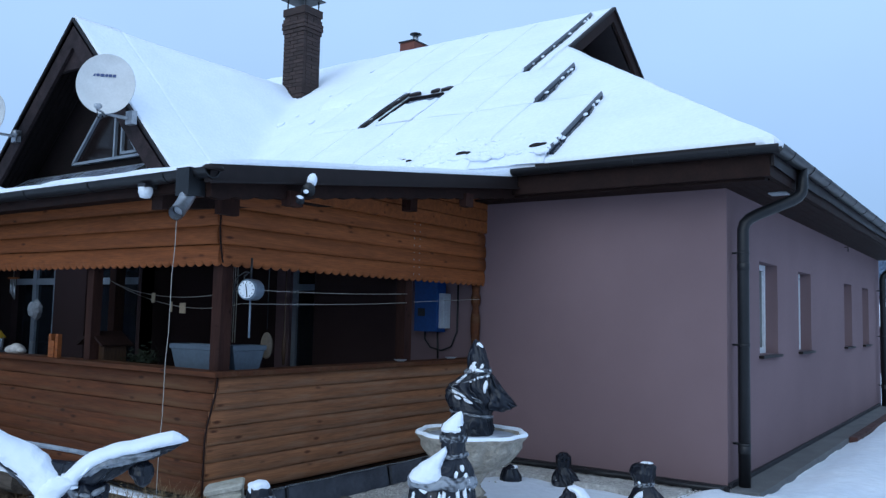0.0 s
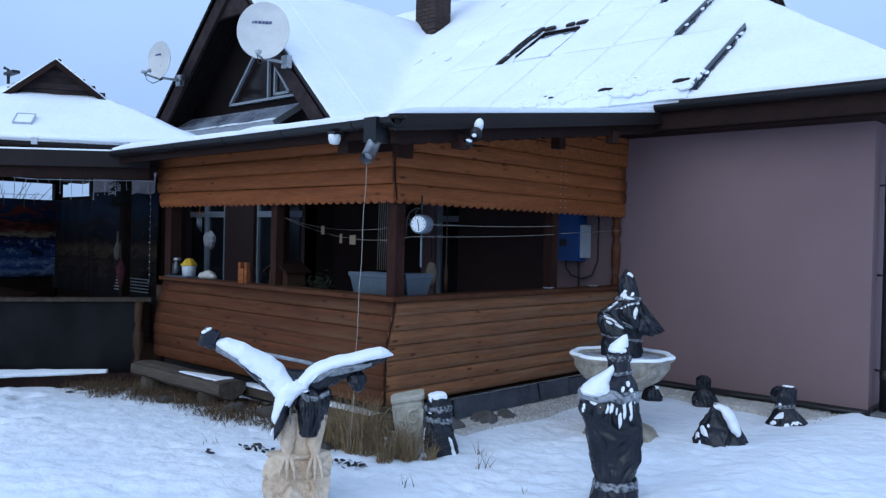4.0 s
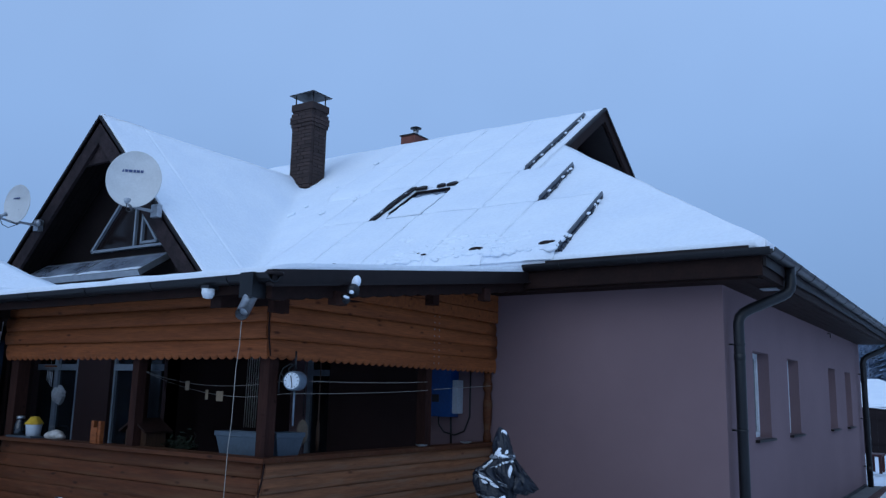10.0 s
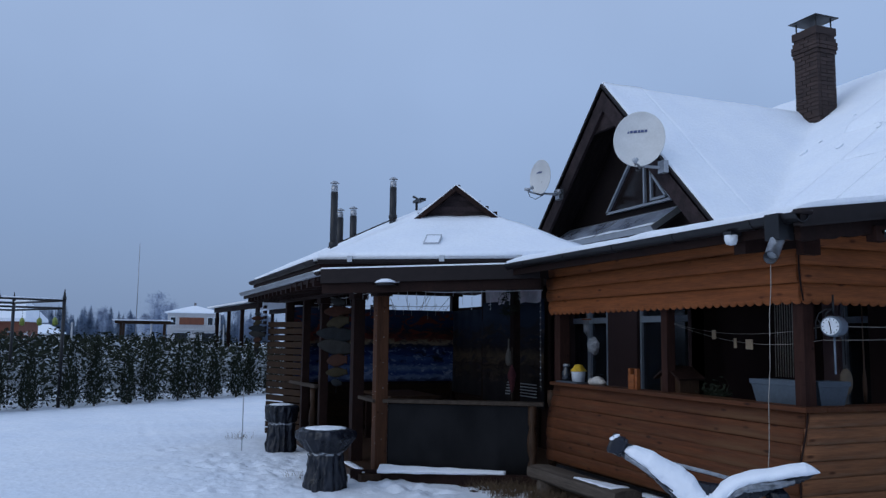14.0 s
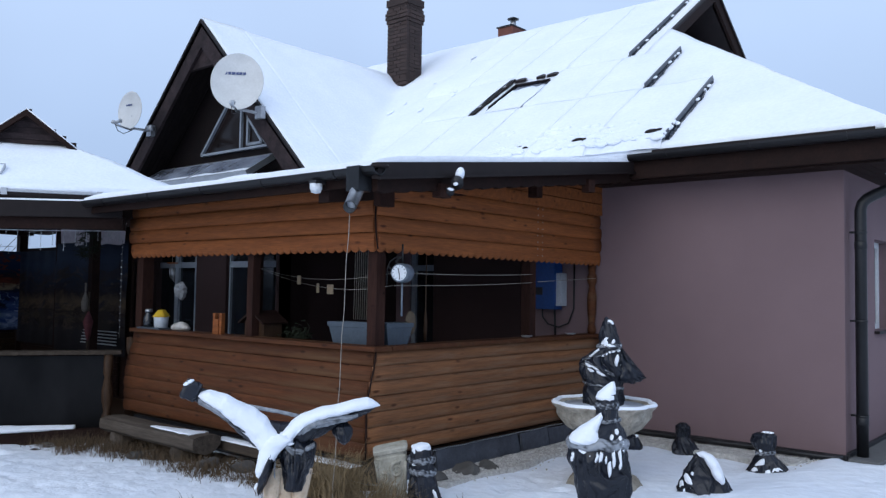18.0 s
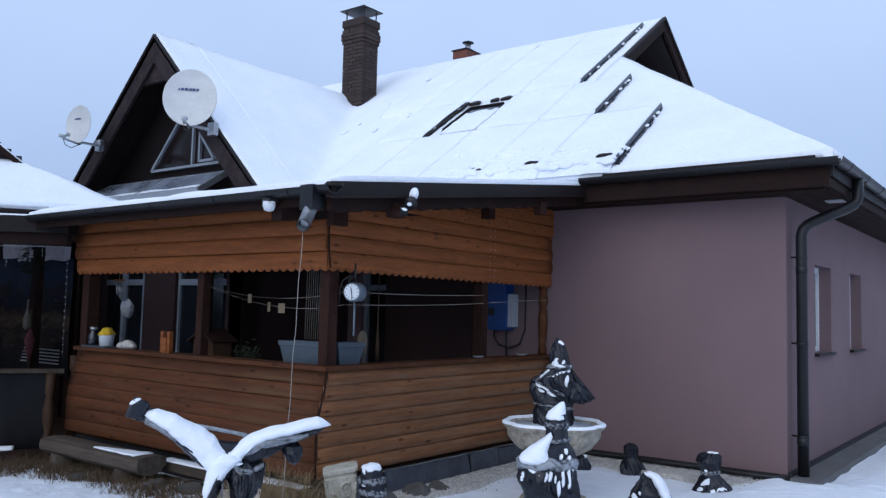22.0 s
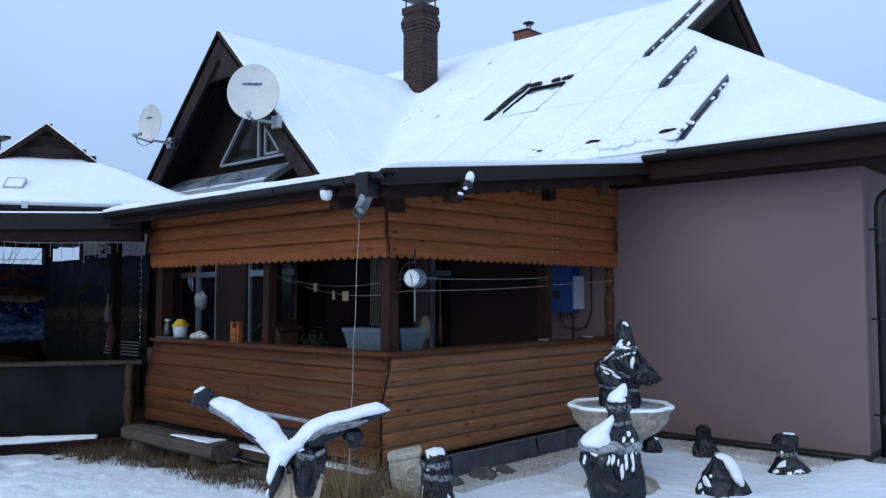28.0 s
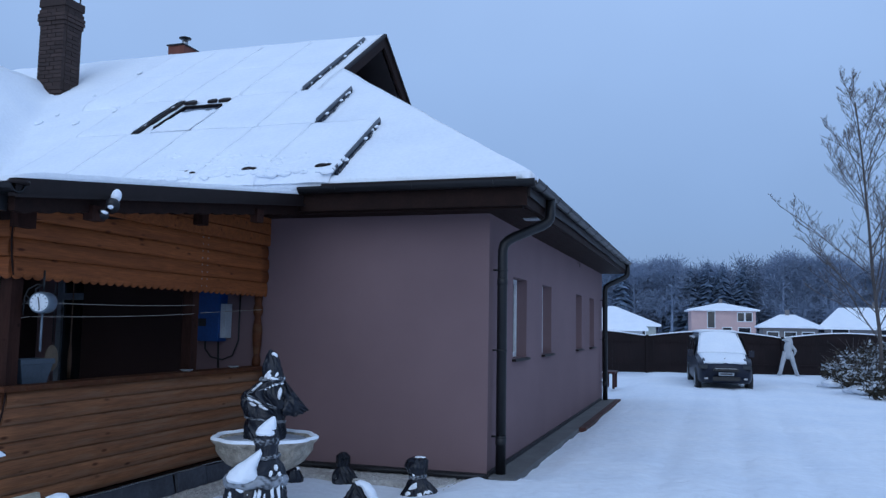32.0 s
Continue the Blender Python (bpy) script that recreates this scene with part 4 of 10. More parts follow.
def slope_board(name, xa, xb, y0, y1, lo, hi, material, parent, label="", wave=0.0):
    bm = bmesh.new()
    n = 60 if wave else 1
    rows = []
    for i in range(n + 1):
        y = y0 + (y1 - y0) * i / n
        z = porch_z(y)
        w = wave * abs(math.sin(math.pi * (y - y0) / 0.2))
        rows.append([(xa, y, z + lo - w), (xb, y, z + lo - w), (xb, y, z + hi), (xa, y, z + hi)])
    ring(bm, rows)
    return part(name, bm, material, parent, label)


slope_board("verge_fascia", -2.02, -1.96, -4.34, -0.40, -0.13, -0.015, METAL, porch, "dark sheet-metal verge")
slope_board("verge_lip", -1.96, -1.935, -4.34, -0.40, -0.14, -0.12, METAL, porch)
slope_board("verge_board", -2.07, -2.02, -4.28, -0.42, -0.22, -0.12, TIMBER, porch, "dark wavy-edged timber board", 0.022)
slope_board("rafter", -2.75, -2.63, -4.2, -0.1, -0.27, -0.13, TIMBER, porch)
for x in (-6.3, -5.6, -4.9, -4.2, -3.5):
    slope_board("rafter", x, x + 0.09, -3.60, -0.1, -0.25, -0.13, TIMBER, porch)
# brackets carrying the verge
for bx0, bx1, y0, y1, za, zb in ((-2.42, -2.35, -3.92, -3.755, 2.150, 2.36), (-2.46, -2.36, -1.735, -1.63, 2.43, 2.60), (-2.07, -1.99, -1.365, -1.245, 2.495, 2.62), (-2.07, -1.985, -3.62, -3.49, 2.225, 2.33)):
    boxpart("eaves_bracket", (bx0, bx1, y0, y1, za, zb), REDPOST, porch, "dark red-brown rafter end", 0.012)
boxpart("wall_plate", (PXL, PX, PY + 0.035, PY + 0.15, 2.30, 2.38), TIMBER, porch)
g = gutter("front_gutter", (-6.30, -4.33, 2.372), (-1.95, -4.33, 2.372), (0, -1, 0), 0.065, porch)
boxpart("front_fascia", (-6.4, -2.03, -4.275, -4.24, 2.25, 2.40), TIMBER, porch)
lathepart("gutter_end", ((0.066, 0), (0.066, 0.02), (0.0, 0.02)), (-1.95, -4.33, 2.36), METAL, g)
# rain outlet: square box, then an open pipe end; a wire hangs from it
out = boxpart("rain_outlet", (-2.21, -2.08, -4.41, -4.28, 2.20, 2.38), PIPE, porch, "dark rain outlet with an open pipe end", 0.015)
bm = bmesh.new()
tube(bm, [(-2.145, -4.35, 2.23), (-2.14, -4.39, 2.16), (-2.09, -4.47, 2.09), (-2.06, -4.51, 2.07)], [0.050, 0.048, 0.046, 0.046], 16, False)
tube(bm, [(-2.06, -4.511, 2.07), (-2.09, -4.47, 2.09), (-2.12, -4.42, 2.13)], [0.041, 0.041, 0.040], 16, False)
part("pipe_end", bm, GALV, out, "", True)
tubepart("snow_plug", [(-2.13, -4.405, 2.135), (-2.10, -4.452, 2.10)], 0.036, SNOW, out, "snow lying in the pipe end", 14)
tubepart("chain", [(-2.09, -4.48, 2.05)] + [(-2.09 - 0.25 * k / 12 + 0.006 * math.sin(k * 2.1), -4.48 + 0.12 * k / 12, 2.05 - 2.15 * k / 12) for k in range(1, 13)], 0.0026, ROPE, out, "thin rain rope", 6)

# ---- doors and window behind the porch ----
def door(name, x0, x1, y, label, leaves=2, bar_z=1.80):
    d = tagged(new(name), label, "door")
    d["kind"] = "structure"
    fr = bmesh.new()
    xs = [x0, x1] if leaves == 1 else [x0, (x0 + x1) / 2, x1]
    for x in xs:
        box(fr, x - 0.045, x + 0.045, y + 0.05, y + 0.13, 0.03, 2.14)
    for z in (0.05, bar_z, 2.10):
        for a, b in zip(xs, xs[1:]):
            box(fr, a + 0.045, b - 0.045, y + 0.05, y + 0.13, z - 0.04, z + 0.04)
    part("door_frame", fr, FRAME, d, "pale grey plastic door frame")
    for a, b in zip(xs, xs[1:]):
        boxpart("glass_pane", (a + 0.045, b - 0.045, y + 0.085, y + 0.1, 0.09, bar_z - 0.04), GLASS_DARK, d)
        boxpart("glass_pane", (a + 0.045, b - 0.045, y + 0.085, y + 0.1, bar_z + 0.04, 2.06), GLASS_DARK, d)
    tubepart("door_handle", [(xs[-2] + 0.075, y + 0.05, 1.0), (xs[-2] + 0.075, y + 0.0, 1.0), (xs[-2] + 0.18, y - 0.01, 1.0)], 0.01, GALV, d)
    return d


door("door_1", -9.07, -8.05, -1.9, "white glazed double door of the wing")
door("door_2", -7.28, -6.20, -1.9, "white glazed double door beside the wall return")
door("door_3", -11.5, -10.35, -1.9, "white glazed double door far in the wing")
door("door_4", -5.62, -4.38, 0.0, "white glazed porch door half hidden by a curtain")
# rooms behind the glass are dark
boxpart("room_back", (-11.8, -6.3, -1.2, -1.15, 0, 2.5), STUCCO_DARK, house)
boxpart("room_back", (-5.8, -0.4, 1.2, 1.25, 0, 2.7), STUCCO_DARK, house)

# ---- roof things ----
RM = Matrix.Translation((0, -0.45, EV)) @ Matrix.Rotation(math.atan(SL), 4, "X")   # roof plane: local x, y up the slope
UP = math.sqrt(1 + SL * SL)


def on_roof(x, y):
    return (y + 0.45) * UP


# photovoltaic panels, each under its own pillow of snow
def pv(x0, x1, ya, yb, lift, seed):
    p = new("solar_panel")
    p.parent = house
    tagged(p, "framed solar panel buried under snow")
    a, b = on_roof(0, ya), on_roof(0, yb)
    boxpart("glass", (x0 + 0.03, x1 - 0.03, a + 0.03, b - 0.03, lift + 0.012, lift + 0.035), PANEL, p, "", 0, RM)
    bm = bmesh.new()
    for d in ((x0, x1, a, a + 0.03), (x0, x1, b - 0.03, b), (x0, x0 + 0.03, a + 0.03, b - 0.03), (x1 - 0.03, x1, a + 0.03, b - 0.03)):
        box(bm, *d, lift, lift + 0.04, RM)
    part("frame", bm, ALU, p)
    for f in (0.22, 0.78):
        boxpart("rail", (x0 - 0.02, x1 + 0.06, a + (b - a) * f - 0.02, a + (b - a) * f + 0.02, lift - 0.045, lift), ALU, p, "", 0, RM)
        boxpart("roof_hook", (x1 - 0.14, x1 - 0.10, a + (b - a) * f - 0.03, a + (b - a) * f + 0.03, 0.02, lift - 0.045), GALV, p, "", 0, RM)
        boxpart("roof_hook", (x1 + 0.0, x1 + 0.03, a + (b - a) * f - 0.022, a + (b - a) * f + 0.022, lift - 0.02, lift + 0.045), SNOW, p, "", 0.01, RM)
    bm = bmesh.new()

    def top(u, v):
        x, y = x0 - 0.003 + (x1 - x0 + 0.006) * u, a - 0.16 + (b - a + 0.16) * v
        h = 0.02 + 0.010 * min(1, min(u, 1 - u) * 30)
        drop = max(0.0, 1 - v * (b - a + 0.16) / 0.2) ** 1.6 * (lift + 0.02)
        back = max(0.0, 1 - (1 - v) * (b - a) / 0.1) ** 2 * 0.02
        return RM @ Vector((x, y, lift + 0.042 + h - drop - back + 0.014 * noise.noise((x * 1.6, y * 1.6, 3.0)) + 0.006 * noise.noise((x * 6, y * 6, seed))))

    slab(bm, top, 16, 22, 0.004)
    part("snow_pillow", bm, SNOW, p, "", True)


cols = [-1.67, -2.59, -3.43, -4.44, -5.42, -6.36, -7.30]
LIFT = 0.055
for r, (ya, yb, first, last) in enumerate(((-0.32, 1.0, 0, 5), (1.06, 2.16, 1, 5), (2.25, 4.52, 2, 6))):
    for c in range(first, last):
        x1, x0 = cols[c] - 0.001, cols[c + 1] + 0.001
        if r == 1 and c == 3:
            continue                      # the roof window sits here
        if r == 2:
            mid = (ya + yb) / 2
            pv(x0, x1, ya, mid - 0.006, LIFT, c * 3.1 + r)
            pv(x0, x1, mid + 0.006, yb, LIFT, c * 3.1 + r + 9)
        else:
            pv(x0, x1, ya, yb, LIFT, c * 3.1 + r)
# open panel edges: thin frame line, ragged black strips for melted roof and gap shade
for x, ya, yb in ((-1.67, -0.34, 0.98), (-2.59, 1.07, 2.13), (-3.43, 2.26, 4.45)):
    a, b = on_roof(0, ya), on_roof(0, yb)
    boxpart("frame_edge", (x + 0.003, x + 0.013, a, b, 0.07, 0.132), FRAME_EDGE, house, "blue-grey panel frame edge", 0, RM)
    bm = bmesh.new()

    def gap(u, v):
        """Bare roof and painted gap shade beside the edge, ragged and wider towards its foot."""
        w = 0.018 + 0.030 * (1 - v) + 0.030 * max(-0.3, noise.noise((v * 9, x * 3, 0))) + 0.02 * noise.noise((v * 27, x * 3, 2))
        return RM @ Vector((x + 0.012 + max(0.004, w) * u, a + (b - a) * (0.02 + 0.95 * v), 0.084))

    slab(bm, gap, 3, 70, 0.04)
    part("bare_strip", bm, PANEL, house, "dark strip for bare roof and gap shade beside the panels")
    for f in (0.22, 0.62, 0.86):
        bm = bmesh.new()
        bmesh.ops.create_icosphere(bm, subdivisions=2, radius=0.022, matrix=RM @ Matrix.Translation((x + 0.035, a + (b - a) * f, 0.092)) @ Matrix.Diagonal((1.2, 1.8, 0.6, 1)))
        part("snowy_clamp", bm, SNOW, house, "", True)
# roof window among the panels
rw = thing("roof_window", "dark-framed roof window half clear of snow", "roof window")
a, b = on_roof(0, 1.14), on_roof(0, 1.88)
x0, x1 = -5.17, -4.53
boxpart("glass_pane", (x0 + 0.04, x1 - 0.04, a + 0.04, b - 0.04, 0.075, 0.09), PANEL, rw, "", 0, RM)
bm = bmesh.new()
for d, top_z in (((x0, x1, a, a + 0.05), 0.09), ((x0, x1, b - 0.03, b), 0.115), ((x0, x0 + 0.03, a + 0.05, b - 0.03), 0.115), ((x1 - 0.04, x1, a + 0.05, b - 0.03), 0.09)):
    box(bm, *d, 0.03, top_z, RM)
part("frame", bm, METAL, rw)
bm = bmesh.new()
e0, e1 = on_roof(0, 0.99), on_roof(0, 2.16)
slab(bm, lambda u, v: RM @ Vector((-5.415 + (0.05 + 0.03 * noise.noise((v * 8, 1, 1))) * u, e0 + (e1 - e0) * v, 0.094)), 2, 24, 0.04)
for xa, xb in ((-5.33, -5.12), (-4.92, -4.77), (-4.73, -4.53)):
    slab(bm, lambda u, v: RM @ Vector((xa + (xb - xa) * u, e1 - 0.10 + 0.09 * v * math.sin(math.pi * (0.15 + 0.7 * u)), 0.094)), 8, 2, 0.04)
part("flashing", bm, METAL, rw, "dark bare flashing")
bm = bmesh.new()
slab(bm, lambda u, v: RM @ Vector((x0 + 0.07 + (x1 - x0 - 0.02) * u, a - 0.12 + (b - a + 0.1) * (0.80 + 0.08 * noise.noise((u * 3, 3, 3))) * v, 0.112 - 0.012 * v + 0.014 * noise.noise((u * 5, v * 5, 1)))), 16, 12, 0.03)
part("snow_patch", bm, SNOW, rw, "", True)
# lumps of slid snow near the eave
srng = random.Random(11)
bm = bmesh.new()
for i in range(110):
    f = srng.random() ** 0.7
    x = min(-1.72, -4.4 + 2.75 * f + srng.gauss(0, 0.1))
    y = -0.38 + abs(srng.gauss(0, 0.25))
    if y > 0.25:
        y = srng.uniform(-0.4, 0.2)
    r = srng.uniform(0.02, 0.062)
    s = bmesh.ops.create_icosphere(bm, subdivisions=2, radius=r, matrix=RM @ Matrix.Translation((x, on_roof(x, y), 0.118)) @ Matrix.Diagonal((1.7, 0.9, 0.55, 1)))
    for v in s["verts"]:
        v.co += Vector((0.6, 0.5, 0.6)) * r * noise.noise(v.co * 11)
tagged(part("slid_snow", bm, SNOW, house, "lumps of slid snow by the eave", True), kind="stuff")
# dark flattened blobs stand in for shade in the snow hollows
bm = bmesh.new()
for x, y, w in ((-2.76, -0.24, 0.08), (-2.70, -0.23, 0.05), (-1.84, -0.24, 0.08), (-1.77, -0.22, 0.05), (-3.48, -0.26, 0.04), (-3.58, -0.22, 0.03), (-4.9, -0.3, 0.04)):
    bmesh.ops.create_icosphere(bm, subdivisions=2, radius=w, matrix=RM @ Matrix.Translation((x, on_roof(x, y), 0.130)) @ Matrix.Rotation(0.25, 4, "Z") @ Matrix.Diagonal((1.0, 0.34, 0.40, 1)))
tagged(part("bare_roof_gap", bm, METAL, house, "dark blobs for shaded hollows in the snow"), kind="stuff")
# prints and hollows on the snow near the valley
bm = bmesh.new()
for i in range(26):
    x, y = srng.uniform(-7.9, -6.3), srng.uniform(1.6, 3.9)
    s = bmesh.ops.create_icosphere(bm, subdivisions=2, radius=srng.uniform(0.02, 0.05), matrix=RM @ Matrix.Translation((x, on_roof(x, y), 0.075)) @ Matrix.Diagonal((1.3, 1.9, 0.5, 1)))
tagged(part("snow_lump", bm, SNOW, house, "trodden lumps of snow", True), kind="stuff")

# brick chimney
chim = thing("brick_chimney", "brown brick chimney with a black pyramid cowl", "chimney")
CX0, CX1, CY0, CY1 = -9.16, -8.62, 3.02, 3.46
boxpart("core", (CX0 + 0.012, CX1 - 0.012, CY0 + 0.012, CY1 - 0.012, 5.0, 7.12), MORTAR, chim)
brick_meshes = {}


def brick(dx, dy, dz):
    k = (round(dx, 3), round(dy, 3), round(dz, 3))
    if k not in brick_meshes:
        bm = bmesh.new()
        box(bm, -dx / 2, dx / 2, -dy / 2, dy / 2, 0, dz)
        bevel(bm, 0.005, 1)
        brick_meshes[k] = finish(bm)
        brick_meshes[k].materials.append(BRICK)
    return brick_meshes[k]


def course(z, x0, x1, y0, y1, h, off, parent):
    for y in (y0, y1):
        n = 2 if off else 3
        w = (x1 - x0) / n
        for i in range(n):
            ob = new("brick", brick(w - 0.012, 0.07, h - 0.012))
            ob.parent, ob.location = parent, (x0 + w * (i + 0.5), y + (0.035 if y == y0 else -0.035), z)
    for x in (x0, x1):
        n = 1 if off else 2
        w = (y1 - y0 - 0.14) / n
        for i in range(n):
            ob = new("brick", brick(0.07, w - 0.012, h - 0.012))
            ob.parent, ob.location = parent, (x + (0.035 if x == x0 else -0.035), y0 + 0.07 + w * (i + 0.5), z)


z, k = 5.02, 0
while z < 7.1:
    grow = 0.035 if (z < 5.62 or 6.80 < z < 6.96) else (0.018 if 6.96 <= z < 7.02 or 6.72 < z <= 6.80 else 0.0)
    course(z, CX0 - grow, CX1 + grow, CY0 - grow, CY1 + grow, 0.075, k % 2, chim)
    z, k = z + 0.075, k + 1
boxpart("cap_slab", (CX0 - 0.02, CX1 + 0.02, CY0 - 0.02, CY1 + 0.02, 7.09, 7.23), BRICK, chim, "", 0.01)
cowl = new("cowl")
cowl.parent = chim
for x in (CX0 + 0.04, CX1 - 0.04):
    for y in (CY0 + 0.04, CY1 - 0.04):
        tubepart("leg", [(x, y, 7.10), (x, y, 7.45)], 0.014, CAPMETAL, cowl, "", 6)
bm = bmesh.new()
c = Vector(((CX0 + CX1) / 2, (CY0 + CY1) / 2, 7.57))
ring(bm, [[c + Vector((sx * w, sy * w * 0.86, dz)) for sx, sy in ((-1, -1), (1, -1), (1, 1), (-1, 1))] for w, dz in ((0.32, -0.155), (0.33, -0.14), (0.02, 0.0))])
part("roof", bm, CAPMETAL, cowl, "black pyramid hood")
# small red chimney behind the ridge
rc = thing("ridge_chimney", "small red brick chimney with a steel cowl behind the ridge", "chimney")
boxpart("stack", (-7.90, -7.54, 5.0, 5.45, 6.2, 6.93), RED_BRICK, rc, "", 0.01)
boxpart("capping", (-7.92, -7.52, 4.97, 5.48, 6.93, 6.955), CAPMETAL, rc)
tubepart("flue", [(-7.66, 5.2, 6.95), (-7.66, 5.2, 7.09)], 0.06, GALV, rc)
lathepart("cap", ((0.02, 0.0), (0.12, 0.015), (0.12, 0.028), (0.03, 0.065)), (-7.66, 5.2, 7.11), CAPMETAL, rc)


# satellite dishes
def dish(at, aim, size, mount, label, low_feed, reach):
    d = thing("satellite_dish", label, "satellite dish", "satellite dishes on the gable")
    at = Vector(at)
    z = Vector(aim).normalized()
    x = Vector((0, 0, 1)).cross(z).normalized()
    y = z.cross(x)
    m = Matrix((x, y, z)).transposed().to_4x4()
    m.translation = at
    bm = bmesh.new()
    rows = []
    for r, zz in ((0.0001, -0.09), (0.25, -0.085), (0.5, -0.068), (0.75, -0.038), (0.95, -0.006), (0.985, 0.006), (1.0, 0.0), (0.985, -0.016), (0.75, -0.055), (0.5, -0.085), (0.25, -0.102), (0.0001, -0.107)):
        rows.append([m @ Vector((size * r * 0.89 * math.cos(t), size * r * math.sin(t), size * zz * 1.6)) for t in [2 * math.pi * k / 40 for k in range(40)]])
    ring(bm, rows, cap=False)
    part("reflector", bm, DISH, d, "pale grey reflector", True)
    low = m @ Vector((0, -size * 0.98, 0.0))
    tip = m @ Vector((0, -size * low_feed, size * reach))
    tubepart("feed_arm", [m @ Vector((0, -size * 1.0, -0.06)), low + z * 0.06, tip], 0.017, GALV, d)
    f0 = tip + y * 0.03
    lathe_bm = bmesh.new()
    tube(lathe_bm, [f0 + z * 0.06, f0 - z * 0.02, f0 - z * 0.05 + y * 0.03, f0 - z * 0.10 + y * 0.05], [0.03, 0.03, 0.022, 0.035], 12)
    part("feed_horn", lathe_bm, LIGHTGREY, d, "", True)
    tubepart("feed_cable", [tip, tip - y * 0.09 - z * 0.05, low + z * 0.1 - y * 0.1, m @ Vector((0.05, -size * 1.0, -0.05))], 0.006, BLACK, d, "", 6)
    back = m @ Vector((0, -size * 0.25, -size * 0.2))
    mount = Vector(mount)
    tubepart("mast", [back, m @ Vector((0, -size * 0.9, -size * 0.22)), Vector((back.x * 0.3 + mount.x * 0.7, back.y * 0.3 + mount.y * 0.7, mount.z)), mount], 0.024, GALV, d)
    boxpart("clamp", (mount.x - 0.07, mount.x + 0.07, mount.y - 0.06, mount.y + 0.02, mount.z - 0.09, mount.z + 0.09), GALV, d, "", 0.01)
    # maker's mark as plain strokes
    bm = bmesh.new()
    widths = [0.075, 0.045, 0.07, 0.06, 0.075, 0.05, 0.065, 0.055]
    xx = -sum(widths) / 2 - 0.05
    for i, w in enumerate(widths):
        w *= size / 0.5
        box(bm, xx, xx + w * 0.8, size * 0.27, size * 0.27 + 0.045 * size / 0.5, -size * 0.106, -size * 0.098, m)
        xx += w
    tagged(part("maker_mark", bm, mat("blue_print", (0.07, 0.09, 0.20), (0.05, 0.07, 0.16), scale=20, bump=0), d, "dark blue maker's mark drawn as bars"), kind="")
    return d


dish((-7.57, -1.60, 4.415), (0.70, -0.70, 0.10), 0.42, (-7.42, -1.28, 4.00), "large pale grey satellite dish on the barge board", 1.12, 0.80)
dish((-10.43, -1.66, 4.365), (0.20, -0.98, 0.02), 0.315, (-10.42, -1.26, 4.08), "smaller satellite dish turned aside on the barge board", 0.92, 0.85)
cctv = thing("gable_spotlight", "small grey spotlight on the barge board", "spotlight")
tubepart("body", [(-10.38, -1.24, 4.1), (-10.30, -1.34, 4.1), (-10.2, -1.42, 4.09)], [0.02, 0.045, 0.045], GALV, cctv)

# ---- garden pavilion ----
pav = thing("garden_pavilion", "open timber pavilion with a snowy hipped roof and banners", "pavilion")
DE = Vector((0.517, 0.856, 0)).normalized()          # run of its east side
C0 = Vector((-7.80, -6.20, 0))                       # eave corner, south-east
C1 = C0 + DE * 3.45
EZ = 2.49
RW = Vector((-10.35, -3.90, 3.60))                   # west end of the ridge
CW = Vector((-12.55, -6.25, 0))
CN = Vector((-12.55, -1.95, 0))
NE_ = Vector((DE.y, -DE.x, 0))                       # outward from the east side


def facet(bm, pts, zs, n=14, thick=0.08, lift=0.0):
    """A roof face between four plan points with given heights, slightly uneven."""
    q = [Vector((p.x, p.y, z)) for p, z in zip(pts, zs)]

    def f(u, v):
        p = q[0].lerp(q[1], u).lerp(q[3].lerp(q[2], u), v)
        return p + Vector((0, 0, lift + 0.8 * snow_off(p.x * 1.2, p.y * 1.2)))

    slab(bm, f, n, n, thick)


# east end: a hip below, a small gable above it
G = Vector((-8.44, -4.08, 3.57))                     # peak of the gablet
GB = 3.20
gl_, gr_ = G - DE * 0.54, G + DE * 0.54
FACES = (((CW, C0, gl_, RW), (EZ, EZ, GB, RW.z), 22), ((gl_, G, RW, RW), (GB, G.z, RW.z, RW.z), 10), ((C0, C1, gr_, gl_), (EZ, EZ, GB, GB), 22),
         ((C1, CN, RW, gr_), (EZ, EZ, RW.z, GB), 14), ((G, gr_, RW, RW), (G.z, GB, RW.z, RW.z), 10), ((CN, CW, RW, RW), (EZ, EZ, RW.z, RW.z), 10))
for pts, zs, n in FACES:
    bm = bmesh.new()
    facet(bm, pts, zs, n, 0.07, 0.05)
    part("roof_snow", bm, SNOW, pav, "smooth snow on the pavilion roof", True)
    bm = bmesh.new()
    facet(bm, pts, zs, 2, 0.08, -0.04)
    part("roof_boarding", bm, TIMBER, pav, "dark boarded roof underside")
GM = Matrix(((DE.x, NE_.x, 0, G.x), (DE.y, NE_.y, 0, G.y), (0, 0, 1, 0), (0, 0, 0, 1)))
for i in range(6):
    z = GB + 0.02 + 0.078 * i
    w = 0.575 * (G.z + 0.015 - z) / (G.z - GB)
    boxpart("gablet_slat", (-w, w, -0.02, 0.015 + 0.008 * (i % 2), z, z + 0.076), GABLEW, pav, "", 0, GM)
